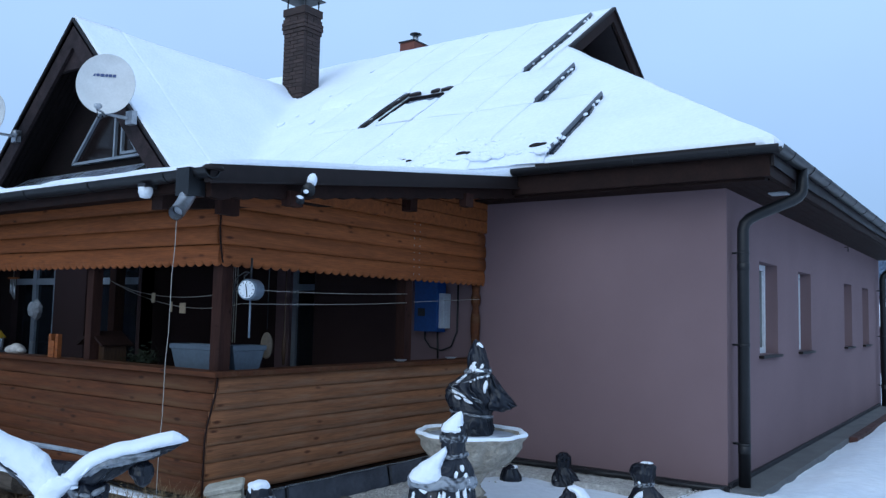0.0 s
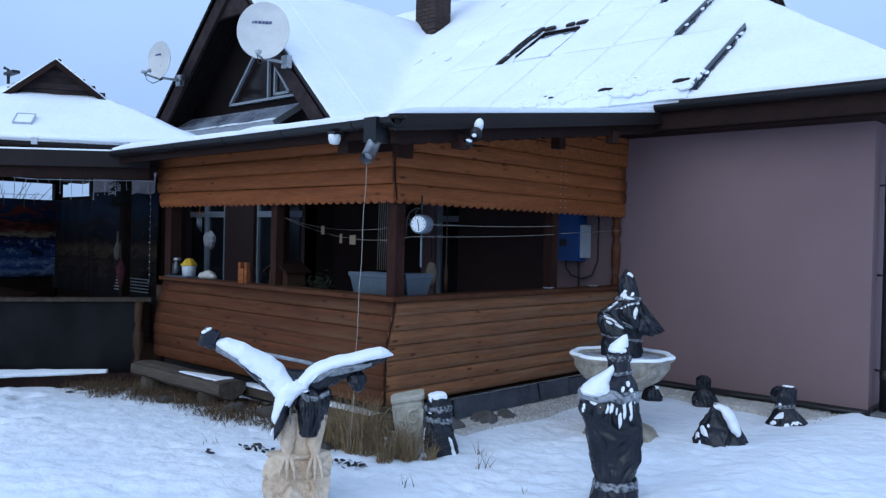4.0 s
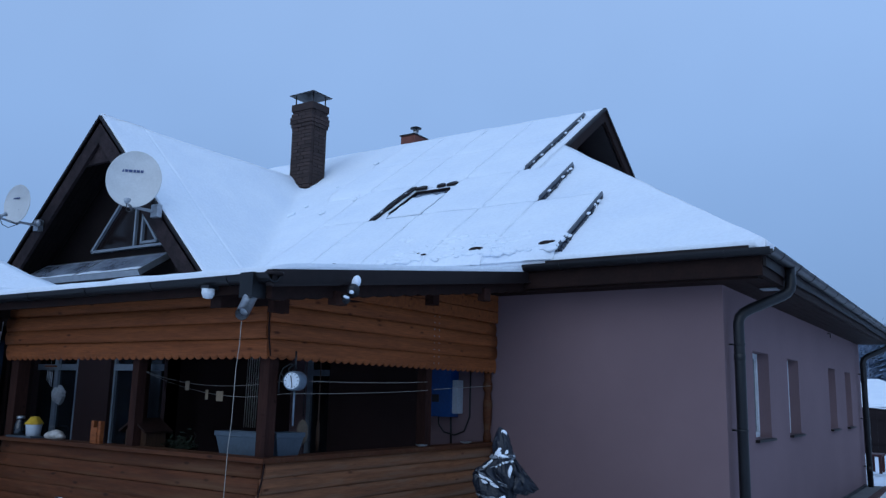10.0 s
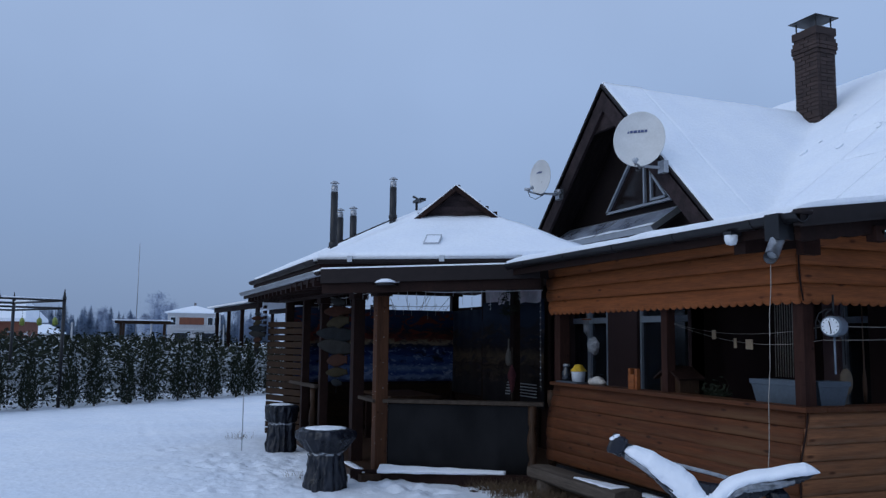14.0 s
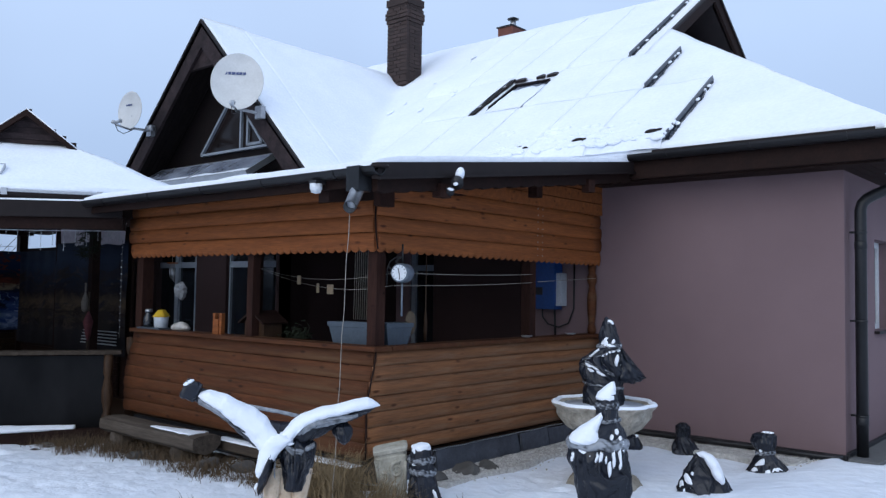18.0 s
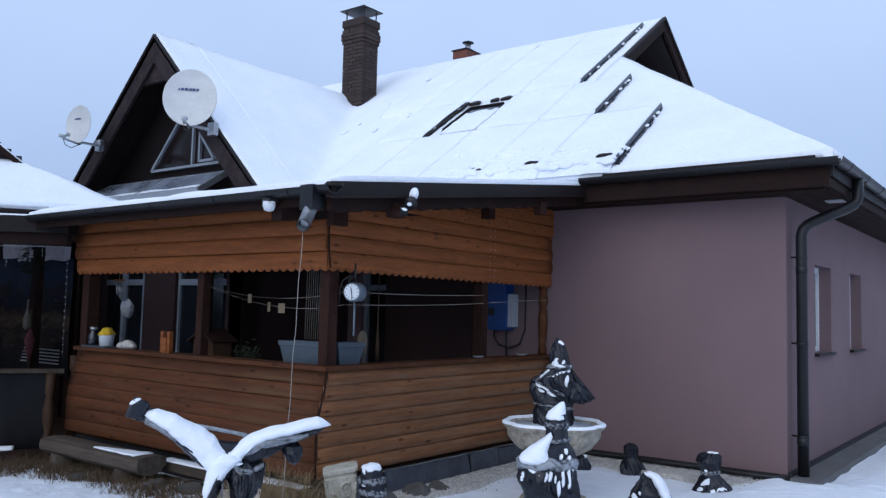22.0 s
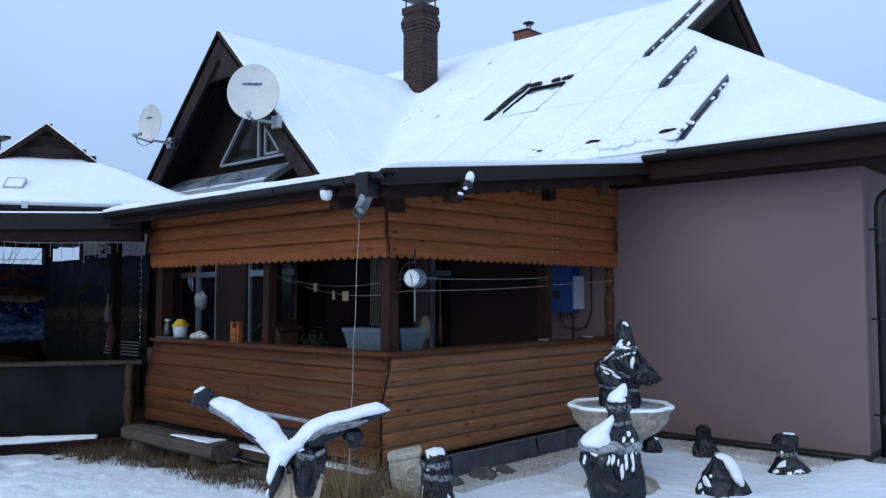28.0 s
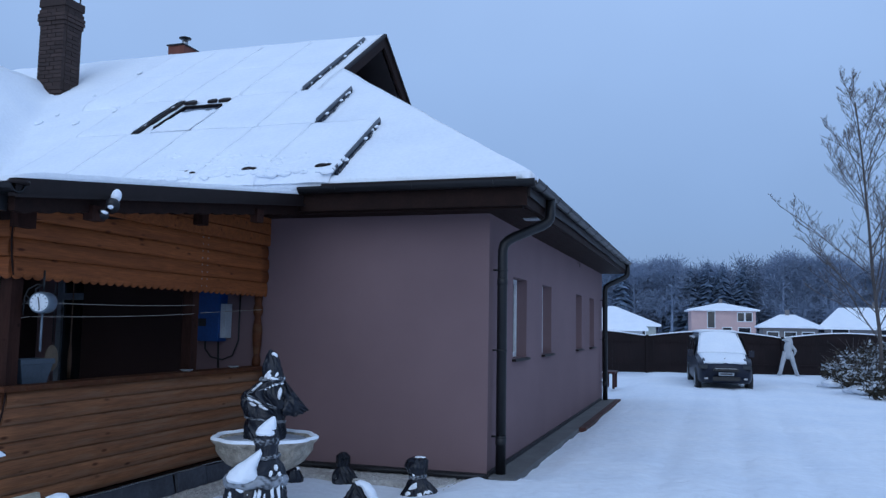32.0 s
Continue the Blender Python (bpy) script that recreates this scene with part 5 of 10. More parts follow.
for s in (-1, 1):
    hi, lo = Vector((0, 0, G.z + 0.085)), Vector((s * 0.60, 0, G.z + 0.085 - 0.47))
    bm = bmesh.new()
    ring(bm, [[GM @ (p + Vector((0, y, dz))) for y, dz in ((0.10, 0), (0.145, 0), (0.145, -0.075), (0.10, -0.075))] for p in (hi, lo)])
    part("gablet_verge", bm, TIMBER, pav, "dark gablet verge board")
    bm = bmesh.new()
    ring(bm, [[GM @ (p + Vector((0, y, dz))) for y, dz in ((0.14, 0.0), (-0.25, -0.01), (-0.25, 0.03), (0.14, 0.022))] for p in (hi, lo)])
    part("gablet_snow", bm, SNOW, pav, "", True)
    bm = bmesh.new()
    ring(bm, [[GM @ (p + Vector((0, y, dz))) for y, dz in ((0.10, -0.03), (-0.1, -0.03), (-0.1, -0.06), (0.10, -0.06))] for p in (hi, lo)])
    part("gablet_soffit", bm, TIMBER, pav)
# upper eave gutters carry snow
gutter("south_gutter", CW + Vector((0, -0.03, EZ - 0.02)), C0 + Vector((0, -0.03, EZ - 0.02)), (0, -1, 0), 0.06, pav, METAL)
gutter("east_gutter", C0 + Vector((0, 0, EZ - 0.02)) + NE_ * 0.03, C1 + Vector((0, 0, EZ - 0.02)) + NE_ * 0.03, NE_, 0.06, pav, METAL, "dark gutter filled with snow")
tubepart("gutter_snow", [C0 + Vector((0, 0, EZ + 0.02)) + NE_ * 0.03, C1 + Vector((0, 0, EZ + 0.02)) + NE_ * 0.03], 0.045, SNOW, pav, "snow in the gutter", 10)
tubepart("gutter_rim", [C0 + Vector((0, 0, EZ - 0.018)) + NE_ * 0.092, C1 + Vector((0, 0, EZ - 0.018)) + NE_ * 0.092], 0.010, LIGHTGREY, pav, "pale rolled gutter rim", 8)
for f in (0.12, 0.45, 0.72, 0.94):
    c = C0.lerp(C1, f) + NE_ * 0.085
    boxpart("gutter_clip", (-0.03, 0.03, -0.02, 0.022, EZ - 0.06, EZ + 0.012), LIGHTGREY, pav, "pale gutter clip", 0.006, Matrix(((DE.x, NE_.x, 0, c.x), (DE.y, NE_.y, 0, c.y), (0, 0, 1, 0), (0, 0, 0, 1))))
# small roof light on the east face, half covered
p0 = C0.lerp(C1, 0.38).lerp(G, 0.20)
rz = EZ + (GB - EZ) * 0.22 + 0.045
m = Matrix.Translation((p0.x, p0.y, rz)) @ Matrix(((DE.x, -NE_.x, 0, 0), (DE.y, -NE_.y, 0, 0), (0, 0, 1, 0), (0, 0, 0, 1))) @ Matrix.Rotation(radians(29), 4, "X")
rl = new("roof_light")
rl.parent = pav
bm = bmesh.new()
for d in ((-0.10, 0.10, 0, 0.010), (-0.10, 0.10, 0.27, 0.28), (-0.10, -0.090, 0.010, 0.27), (0.090, 0.10, 0.010, 0.27)):
    box(bm, *d, -0.02, 0.018, m)
part("frame", bm, LIGHTGREY, rl, "thin grey frame")
boxpart("pane", (-0.090, 0.090, 0.010, 0.27, -0.01, 0.010), SNOW, rl, "pale snow-dusted pane", 0, m)
# flat strip of bare roof near the first stove pipe
bm = bmesh.new()
slab(bm, lambda u, v: Vector((-9.5 + 0.75 * u, -5.68 + 0.75 * u + 0.05 * v, EZ + 0.075 + 0.497 * (0.52 + 0.75 * u + 0.05 * v))), 6, 1, 0.02)
part("bare_strip", bm, METAL, pav, "strip of bare dark roof")


def stovepipe(x, y, z0, z1, r=0.055):
    p = thing("stove_pipe", "black stove pipe with a steel cap rising from the snowy roof", "stove pipe", "stove pipes")
    tubepart("pipe", [(x, y, z0), (x, y, z1)], r, BLACK, p, "", 14)
    lathepart("collar", ((r + 0.003, 0), (r + 0.012, 0.01), (r + 0.012, 0.06), (r + 0.003, 0.07)), (x, y, z0 + 0.16), BLACK, p, "", 14)
    tubepart("steel_sleeve", [(x, y, z1), (x, y, z1 + 0.10)], r * 0.9, GALV, p, "", 14)
    lathepart("rain_cap", ((r * 0.5, 0.0), (r * 1.25, 0.01), (r * 1.25, 0.02), (r * 0.3, 0.05)), (x, y, z1 + 0.12), GALV, p, "", 14)


stovepipe(-9.10, -5.70, 2.62, 3.56, 0.052)
stovepipe(-9.92, -4.55, 3.2, 3.86, 0.055)
stovepipe(-11.45, -4.76, 2.9, 3.60, 0.06)
stovepipe(-11.62, -4.95, 2.9, 3.58, 0.06)
cw = thing("roof_cowl", "dark bent ventilation cowl on the ridge", "cowl")
tubepart("pipe", [(-10.35, -4.0, 3.6), (-10.35, -4.0, 3.80), (-10.40, -4.04, 3.83)], 0.022, BLACK, cw, "", 8)
boxpart("hood", (-10.40, -10.05, -4.05, -3.95, 3.72, 3.76), BLACK, cw, "", 0.012)

# lower awning all round: fascia to the east, gutter to the south
L0 = Vector((-7.52, -6.24, 0))
L1 = L0 + DE * 2.62
LZ = 2.325


def long_board(name, p, q, za, zb, h, t, out, material, parent, label=""):
    bm = bmesh.new()
    ring(bm, [[c + Vector((0, 0, z)), c + out * t + Vector((0, 0, z)), c + out * t + Vector((0, 0, z - h)), c + Vector((0, 0, z - h))] for c, z in ((p, za), (q, zb))])
    return part(name, bm, material, parent, label)


long_board("awning_fascia", L0, L1, LZ, LZ + 0.06, 0.17, 0.03, NE_, METAL, pav, "dark sheet-metal awning fascia")
long_board("awning_board", L0 - NE_ * 0.1, L1 - NE_ * 0.1, LZ - 0.17, LZ - 0.11, 0.12, 0.06, NE_, TIMBER, pav)
SW = Vector((-13.0, -6.32, 0))
gutter("awning_gutter", SW + Vector((0, -0.05, LZ - 0.03)), L0 + Vector((0.02, -0.05, LZ - 0.03)), (0, -1, 0), 0.062, pav, GALV, "grey awning gutter")
long_board("awning_fascia", SW, L0, LZ - 0.02, LZ - 0.02, 0.12, 0.03, Vector((0, -1, 0)), TIMBER, pav)
bm = bmesh.new()
slab(bm, lambda u, v: L0.lerp(L1, u) - NE_ * (0.62 * v) + Vector((0, 0, LZ + 0.06 * u + 0.02 + 0.03 * v)), 20, 3, 0.04)
slab(bm, lambda u, v: SW.lerp(L0, u) + Vector((0, 0.55 * v, LZ + 0.01 + 0.03 * v)), 20, 3, 0.04)
part("awning_snow", bm, SNOW, pav, "thin snow along the awning", True)
# rafter tails under the south awning
for i in range(16):
    x = -12.8 + 0.34 * i
    boxpart("rafter_tail", (x, x + 0.06, -6.30, -5.5, LZ - 0.20, LZ - 0.10), TIMBER, pav)
# frame beams
P1, P2 = Vector((-7.49, -5.48, 0)), Vector((-6.47, -3.79, 0))
W1, W2 = Vector((-12.1, -5.75, 0)), Vector((-12.1, -2.45, 0))
long_board("beam", P1 - NE_ * 0.06, P2 - NE_ * 0.06, 2.24, 2.24, 0.14, 0.12, NE_, TIMBER, pav)
long_board("beam", W1, P1, 2.24, 2.24, 0.14, 0.12, Vector((0, -1, 0)), TIMBER, pav)
long_board("beam", W1, W2, 2.45, 2.45, 0.15, 0.12, Vector((1, 0, 0)), TIMBER, pav)
long_board("beam", W2, P2, 2.50, 2.50, 0.16, 0.12, Vector((0, -1, 0)), TIMBER, pav)
# boarding behind the slatted screens and up to the roof
boxpart("back_boarding", (-12.13, -12.09, -5.75, -2.45, -0.12, 0.74), TIMBER, pav)
boxpart("back_boarding", (-12.1, -8.58, -2.54, -2.50, -0.12, 2.08), TIMBER, pav)
boxpart("gable_boarding", (-12.1, -8.55, -2.44, -2.40, 2.34, 2.9), TIMBER, pav)
boxpart("gable_boarding", (-12.02, -11.99, -5.75, -4.5, 2.06, 2.5), TIMBER, pav)
boxpart("gable_boarding", (-12.13, -12.09, -5.7, -2.4, 2.44, 2.7), TIMBER, pav)
# pale bars stand in for daylight through slits in the back wall
for k in range(5):
    boxpart("louvre_slat", (-9.6 + 0.02 * k, -8.6, -2.75, -2.72, 0.66 + 0.045 * k, 0.672 + 0.045 * k), LIGHTGREY, pav, "pale thin bar for daylight through a wall slit")


def post(x, y, w, z0, z1, material, label):
    return boxpart("post", (x - w / 2, x + w / 2, y - w / 2, y + w / 2, z0, z1), material, pav, label, 0.012)


POSTW = wood("warm_brown_post", (0.082, 0.036, 0.0175), (0.041, 0.018, 0.009), knots=True, rough=0.75, rand=0.05, stretch=(9.0, 9.0, 0.55))
mainpost = post(P1.x, P1.y, 0.15, -0.20, 2.24, POSTW, "brown timber post wound with a string of lights")
for x, y, w in ((-8.48, -5.49, 0.15), (-10.1, -5.55, 0.12), (-12.0, -5.7, 0.13), (-10.9, -5.65, 0.11), (-12.05, -4.1, 0.13), (-12.05, -2.6, 0.13), (-10.6, -2.6, 0.13), (-8.85, -2.95, 0.11)):
    post(x, y, w, -0.20, 2.24 if y < -5 else 2.4, TIMBER, "dark timber post")
# capital brackets on posts
for x, y in ((-7.49, -5.48), (-8.48, -5.49), (-10.1, -5.55), (-12.05, -4.1)):
    boxpart("post_capital", (x - 0.13, x + 0.13, y - 0.10, y + 0.10, 2.02, 2.10), TIMBER, pav, "", 0.02)
# string of lights round the main post
for k in range(46):
    a = k * 0.9
    z = 0.0 + 2.0 * k / 46
    s = 0.082
    x, y = P1.x + s * max(-1, min(1, 1.4 * math.cos(a))), P1.y + s * max(-1, min(1, 1.4 * math.sin(a)))
    bm = bmesh.new()
    bmesh.ops.create_icosphere(bm, subdivisions=1, radius=0.0042, matrix=Matrix.Translation((x, y, z)))
    part("light_bulb", bm, LIGHTGREY, mainpost)
# deck, step edge
bm = bmesh.new()
box(bm, -12.1, -7.3, -5.75, -2.3, -0.28, -0.09)
part("deck", bm, TIMBER_MID, pav, "timber deck")
long_board("deck_edge", P1 + NE_ * 0.1 - DE * 0.3, P2 + NE_ * 0.1, -0.05, -0.05, 0.22, 0.08, NE_, TIMBER, pav, "dark deck edge")
bm = bmesh.new()
slab(bm, lambda u, v: P1.lerp(P2, 0.03 + 0.75 * u) + NE_ * (0.05 + (0.10 + 0.18 * (1 - u)) * v) + Vector((0, 0, -0.022 - 0.008 * u + (0.02 + 0.03 * (1 - u)) * (1 - abs(2 * v - 1)) + 0.010 * noise.noise((u * 8, v * 2, 4)))), 40, 8, 0.03)
part("deck_snow", bm, SNOW, pav, "bank of snow on the deck edge", True)
boxpart("deck_plank", (-8.35, -7.36, -5.72, -5.56, -0.14, -0.085), TIMBER_MID, pav, "", 0.008)
bm = bmesh.new()
slab(bm, lambda u, v: Vector((-8.3 + 0.9 * u, -5.71 + 0.09 * v, -0.068 + 0.012 * noise.noise((u * 9, v * 3, 1)))), 16, 3, 0.015)
part("deck_snow", bm, SNOW, pav, "", True)
# steel sheet below the counter on the east side
mm = Matrix(((DE.x, NE_.x, 0, P1.x), (DE.y, NE_.y, 0, P1.y), (0, 0, 1, 0), (0, 0, 0, 1)))
EL = (P2 - P1).length
boxpart("steel_sheet", (0.10, EL - 0.12, -0.01, 0.005, -0.08, 0.72), STEEL_SHEET, pav, "mottled dark steel sheet", 0, mm)
boxpart("sheet_frame", (0.08, 0.10, -0.015, 0.015, -0.08, 0.74), GALV, pav, "", 0, mm)
boxpart("sheet_frame", (EL - 0.12, EL - 0.10, -0.015, 0.015, -0.08, 0.74), GALV, pav, "", 0, mm)
boxpart("counter", (0.05, EL + 0.0, -0.10, 0.07, 0.735, 0.775), LOG, pav, "worn timber counter top", 0.006, mm)
boxpart("counter", (-0.62, 0.05, -0.10, 0.05, 0.735, 0.775), LOG, pav, "worn timber counter end", 0.006, Matrix.Translation(P1) @ Matrix.Rotation(0, 4, "Z"))
for x, y in ((P1.x - 0.18, P1.y + 0.02), (P2.x - 0.05, P2.y - 0.12), (-10.5, -5.6)):
    lathepart("baluster", ((0.05, 0), (0.055, 0.16), (0.035, 0.2), (0.06, 0.32), (0.062, 0.45), (0.035, 0.58), (0.05, 0.62), (0.05, 0.84)), (x, y, -0.10), TIMBER_MID, pav, "turned baluster", 14)
# rails along the south side and the back
for (ax, ay), (bx, by) in (((-12.0, -5.7), (-10.1, -5.6)),):
    long_board("rail", Vector((ax, ay, 0)), Vector((bx, by, 0)), 0.80, 0.80, 0.05, 0.08, Vector((0, -1, 0)), LOG, pav)
# slatted screens: south-west corner and the low back screens
for i in range(17):
    z = -0.12 + 0.112 * i
    boxpart("slat", (0, 1.0, -0.012, 0.012, z, z + 0.092), SLATW, pav, "", 0, Matrix.Translation((-12.2, -6.02, 0)) @ Matrix.Rotation(radians(24), 4, "Z"))
for i in range(8):
    z = -0.05 + 0.094 * i
    boxpart("slat", (-12.08, -12.05, -5.6, -2.55, z, z + 0.084), SLATW, pav)
    if i < 8:
        boxpart("slat", (-12.0, -8.8, -2.60, -2.57, z, z + 0.084), TIMBER, pav)
# hooped ornament of curved plates on the corner screen
for k in range(6):
    boxpart("carved_slat", (-12.35, -12.18, -6.10, -6.06, 1.55 + 0.09 * k, 1.60 + 0.09 * k), TIMBER, pav, "", 0.02)


# printed banners of a seascape behind the tables
def seascape(name, seed, dark, along):
    m = bpy.data.materials.new(name)
    m.use_nodes = True
    n, l = m.node_tree.nodes, m.node_tree.links
    b = n["Principled BSDF"]
    b.inputs["Roughness"].default_value = 0.6
    b.inputs["Specular IOR Level"].default_value = 0.12
    tc = n.new("ShaderNodeTexCoord")
    sep = n.new("ShaderNodeSeparateXYZ")
    l.new(tc.outputs["Generated"], sep.inputs[0])
    mp = n.new("ShaderNodeMapping")
    mp.inputs["Scale"].default_value = (*along, 5.5)
    mp.inputs["Location"].default_value = (seed, seed * 0.7, 0)
    l.new(tc.outputs["Generated"], mp.inputs[0])
    nz = n.new("ShaderNodeTexNoise")
    nz.inputs["Scale"].default_value, nz.inputs["Detail"].default_value, nz.inputs["Distortion"].default_value = 1.1, 12, 2.2
    nz.inputs["Roughness"].default_value = 0.68
    l.new(mp.outputs[0], nz.inputs[0])
    off = n.new("ShaderNodeMath")
    off.operation = "MULTIPLY_ADD"
    off.inputs[1].default_value, off.inputs[2].default_value = (0.34, -0.17) if dark else (0.20, -0.10)
    l.new(nz.outputs[0], off.inputs[0])
    hgt = n.new("ShaderNodeMath")
    l.new(sep.outputs["Z"], hgt.inputs[0])
    l.new(off.outputs[0], hgt.inputs[1])
    rp = n.new("ShaderNodeValToRGB")
    stops = ((0.0, (0.020, 0.030, 0.070)), (0.07, (0.16, 0.22, 0.40)), (0.12, (0.025, 0.06, 0.20)), (0.20, (0.14, 0.20, 0.38)), (0.25, (0.020, 0.05, 0.17)), (0.33, (0.06, 0.10, 0.24)), (0.38, (0.016, 0.035, 0.12)), (0.46, (0.018, 0.03, 0.09)),
             (0.50, (0.010, 0.012, 0.03)), (0.525, (0.26, 0.215, 0.15)), (0.56, (0.20, 0.15, 0.10)), (0.59, (0.085, 0.026, 0.020)), (0.66, (0.055, 0.018, 0.016)), (0.70, (0.016, 0.018, 0.030)), (0.78, (0.014, 0.026, 0.065)), (1.0, (0.03, 0.045, 0.085)))
    if dark:
        stops = ((0.0, (0.010, 0.009, 0.011)), (0.18, (0.018, 0.017, 0.020)), (0.24, (0.010, 0.009, 0.010)), (0.32, (0.050, 0.038, 0.028)), (0.37, (0.012, 0.010, 0.010)), (0.44, (0.085, 0.062, 0.042)), (0.50, (0.055, 0.040, 0.030)), (0.56, (0.014, 0.012, 0.014)), (0.66, (0.014, 0.020, 0.036)), (0.84, (0.024, 0.034, 0.060)), (1.0, (0.012, 0.018, 0.034)))
    e = rp.color_ramp.elements
    e[0].position, e[0].color = stops[0][0], (*stops[0][1], 1)
    e[1].position, e[1].color = stops[-1][0], (*stops[-1][1], 1)
    for p, c in stops[1:-1]:
        k = e.new(p)
        k.color = (*c, 1)
    l.new(hgt.outputs[0], rp.inputs[0])
    # spray, foam and dark rocks scattered over the print
    last = rp.outputs[0]
    for sc, lo, hi, zlo, zhi, col in ((5.0, 0.56, 0.66, 0.02, 0.44, (0.26, 0.33, 0.52)), (3.2, 0.52, 0.60, 0.58, 0.92, (0.13, 0.030, 0.020)), (2.6, 0.56, 0.64, 0.25, 1.0, (0.012, 0.016, 0.035))):
        if dark:
            zlo, zhi, col = 0.15, 0.75, tuple(0.07 * v + w for v, w in zip((col[2], col[1], col[0]), (0.022, 0.019, 0.018)))
        n2 = n.new("ShaderNodeTexNoise")
        n2.inputs["Scale"].default_value, n2.inputs["Detail"].default_value, n2.inputs["Distortion"].default_value = sc * (0.28 if dark else 0.55), 8, 1.4
        l.new(mp.outputs[0], n2.inputs[0])
        mr = n.new("ShaderNodeMapRange")
        mr.inputs["From Min"].default_value, mr.inputs["From Max"].default_value = lo, hi
        l.new(n2.outputs[0], mr.inputs[0])
        zr = n.new("ShaderNodeValToRGB")
        ze = zr.color_ramp.elements
        ze[0].position, ze[0].color = zlo, (0, 0, 0, 1)
        ze[1].position, ze[1].color = min(1.0, zhi + 0.05), (0, 0, 0, 1)
        for pz in (zlo + 0.05, zhi):
            ze.new(pz).color = (1, 1, 1, 1)
        l.new(hgt.outputs[0], zr.inputs[0])
        mu = n.new("ShaderNodeMath")
        mu.operation = "MULTIPLY"
        l.new(mr.outputs[0], mu.inputs[0])
        l.new(zr.outputs[0], mu.inputs[1])
        mx = n.new("ShaderNodeMix")
        mx.data_type = "RGBA"
        l.new(mu.outputs[0], mx.inputs[0])
        l.new(last, mx.inputs[6])
        mx.inputs[7].default_value = (*col, 1)
        last = mx.outputs[2]
    l.new(last, b.inputs["Base Color"])
    return m


def banner(name, p, q, z0, z1, material, label):
    p, q = Vector(p), Vector(q)
    side = (q - p).normalized().cross(Vector((0, 0, 1)))
    bm = bmesh.new()

    def f(u, v):
        return p.lerp(q, u) + Vector((0, 0, z0 + (z1 - z0) * v)) + side * (0.02 * noise.noise((u * 7, v * 2, p.x)))

    g1 = sheet(bm, f, 24, 10)
    b = part(name, bm, material, None, "", True)
    return tagged(b, label, "banner", "printed banners in the pavilion")


SEA = seascape("printed_seascape", 2.3, False, (0.0, 3.4))
ROCKS = seascape("printed_dark_rocks", 7.7, True, (3.2, 0.0))
banner("printed_banner", (-11.97, -5.65, 0), (-11.97, -4.12, 0), 0.74, 2.02, SEA, "banner printed with a blue stormy sea")
banner("printed_banner", (-11.95, -4.11, 0), (-11.95, -2.6, 0), 0.74, 2.02, SEA, "banner printed with blue waves and a beach")
banner("printed_banner", (-12.0, -2.66, 0), (-10.55, -2.66, 0), 0.55, 2.02, ROCKS, "dark banner printed with rocks by the sea")
banner("printed_banner", (-10.6, -2.68, 0), (-8.56, -2.62, 0), 0.50, 2.12, ROCKS, "wide dark banner printed with a rocky shore")
cl = bmesh.new()
sheet(cl, lambda u, v: Vector((-10.7 + 2.15 * u, -2.66 + 0.02 * math.sin(u * 30) * (1 - v), 2.07 + 0.29 * v + 0.012 * math.sin(u * 19) * (1 - v))), 30, 3)
tagged(part("cloth_valance", cl, mat("mauve_cloth", (0.62, 0.56, 0.60), (0.50, 0.45, 0.49), rough=0.9, scale=5), None, "", True), "pale mauve cloth valance under the pavilion beam", "valance")

# icicle lights along the beams
def icicles(p, q, n, seed):
    r = random.Random(seed)
    t = thing("icicle_lights", "string of unlit icicle lights hanging from a beam", "fairy lights", "icicle lights")
    p, q = Vector(p), Vector(q)
    tubepart("lead", [p, p.lerp(q, 0.33) - Vector((0, 0, 0.03)), p.lerp(q, 0.66) - Vector((0, 0, 0.02)), q], 0.004, WHITE_PVC, t, "", 5)
    for i in range(n):
        c = p.lerp(q, (i + 0.5) / n)
        dz = r.choice((0.08, 0.12, 0.18, 0.24))
        bm = bmesh.new()
        tube(bm, [c, c - Vector((0, 0, dz))], 0.002, 4)
        for k in range(int(dz / 0.06)):
            bmesh.ops.create_icosphere(bm, subdivisions=1, radius=0.0065, matrix=Matrix.Translation(c - Vector((r.uniform(-0.01, 0.01), 0, 0.05 + 0.06 * k))))
        part("strand", bm, LIGHTGREY, t)


icicles(P1 + DE * 0.15 + Vector((0, 0, 2.10)), P2 + Vector((0, 0, 2.10)), 16, 3)
icicles((-11.9, -5.3, 2.1), (-11.9, -2.8, 2.1), 16, 4)
icicles((-9.9, -5.52, 2.1), (-7.7, -5.45, 2.1), 12, 8)
# light strand on the porch end post
st = thing("light_strand", "thin vertical string of unlit fairy lights by the porch", "fairy lights")
bm = bmesh.new()
tube(bm, [(-6.66, -3.72, 2.0), (-6.66, -3.72, 0.9)], 0.003, 4)
part("lead", bm, BLACK, st)
for k in range(14):
    bm = bmesh.new()
    bmesh.ops.create_icosphere(bm, subdivisions=1, radius=0.006, matrix=Matrix.Translation((-6.655 + 0.01 * (k % 2), -3.73, 0.95 + 0.075 * k)))
    part("light_bulb", bm, WHITE_PVC, st)

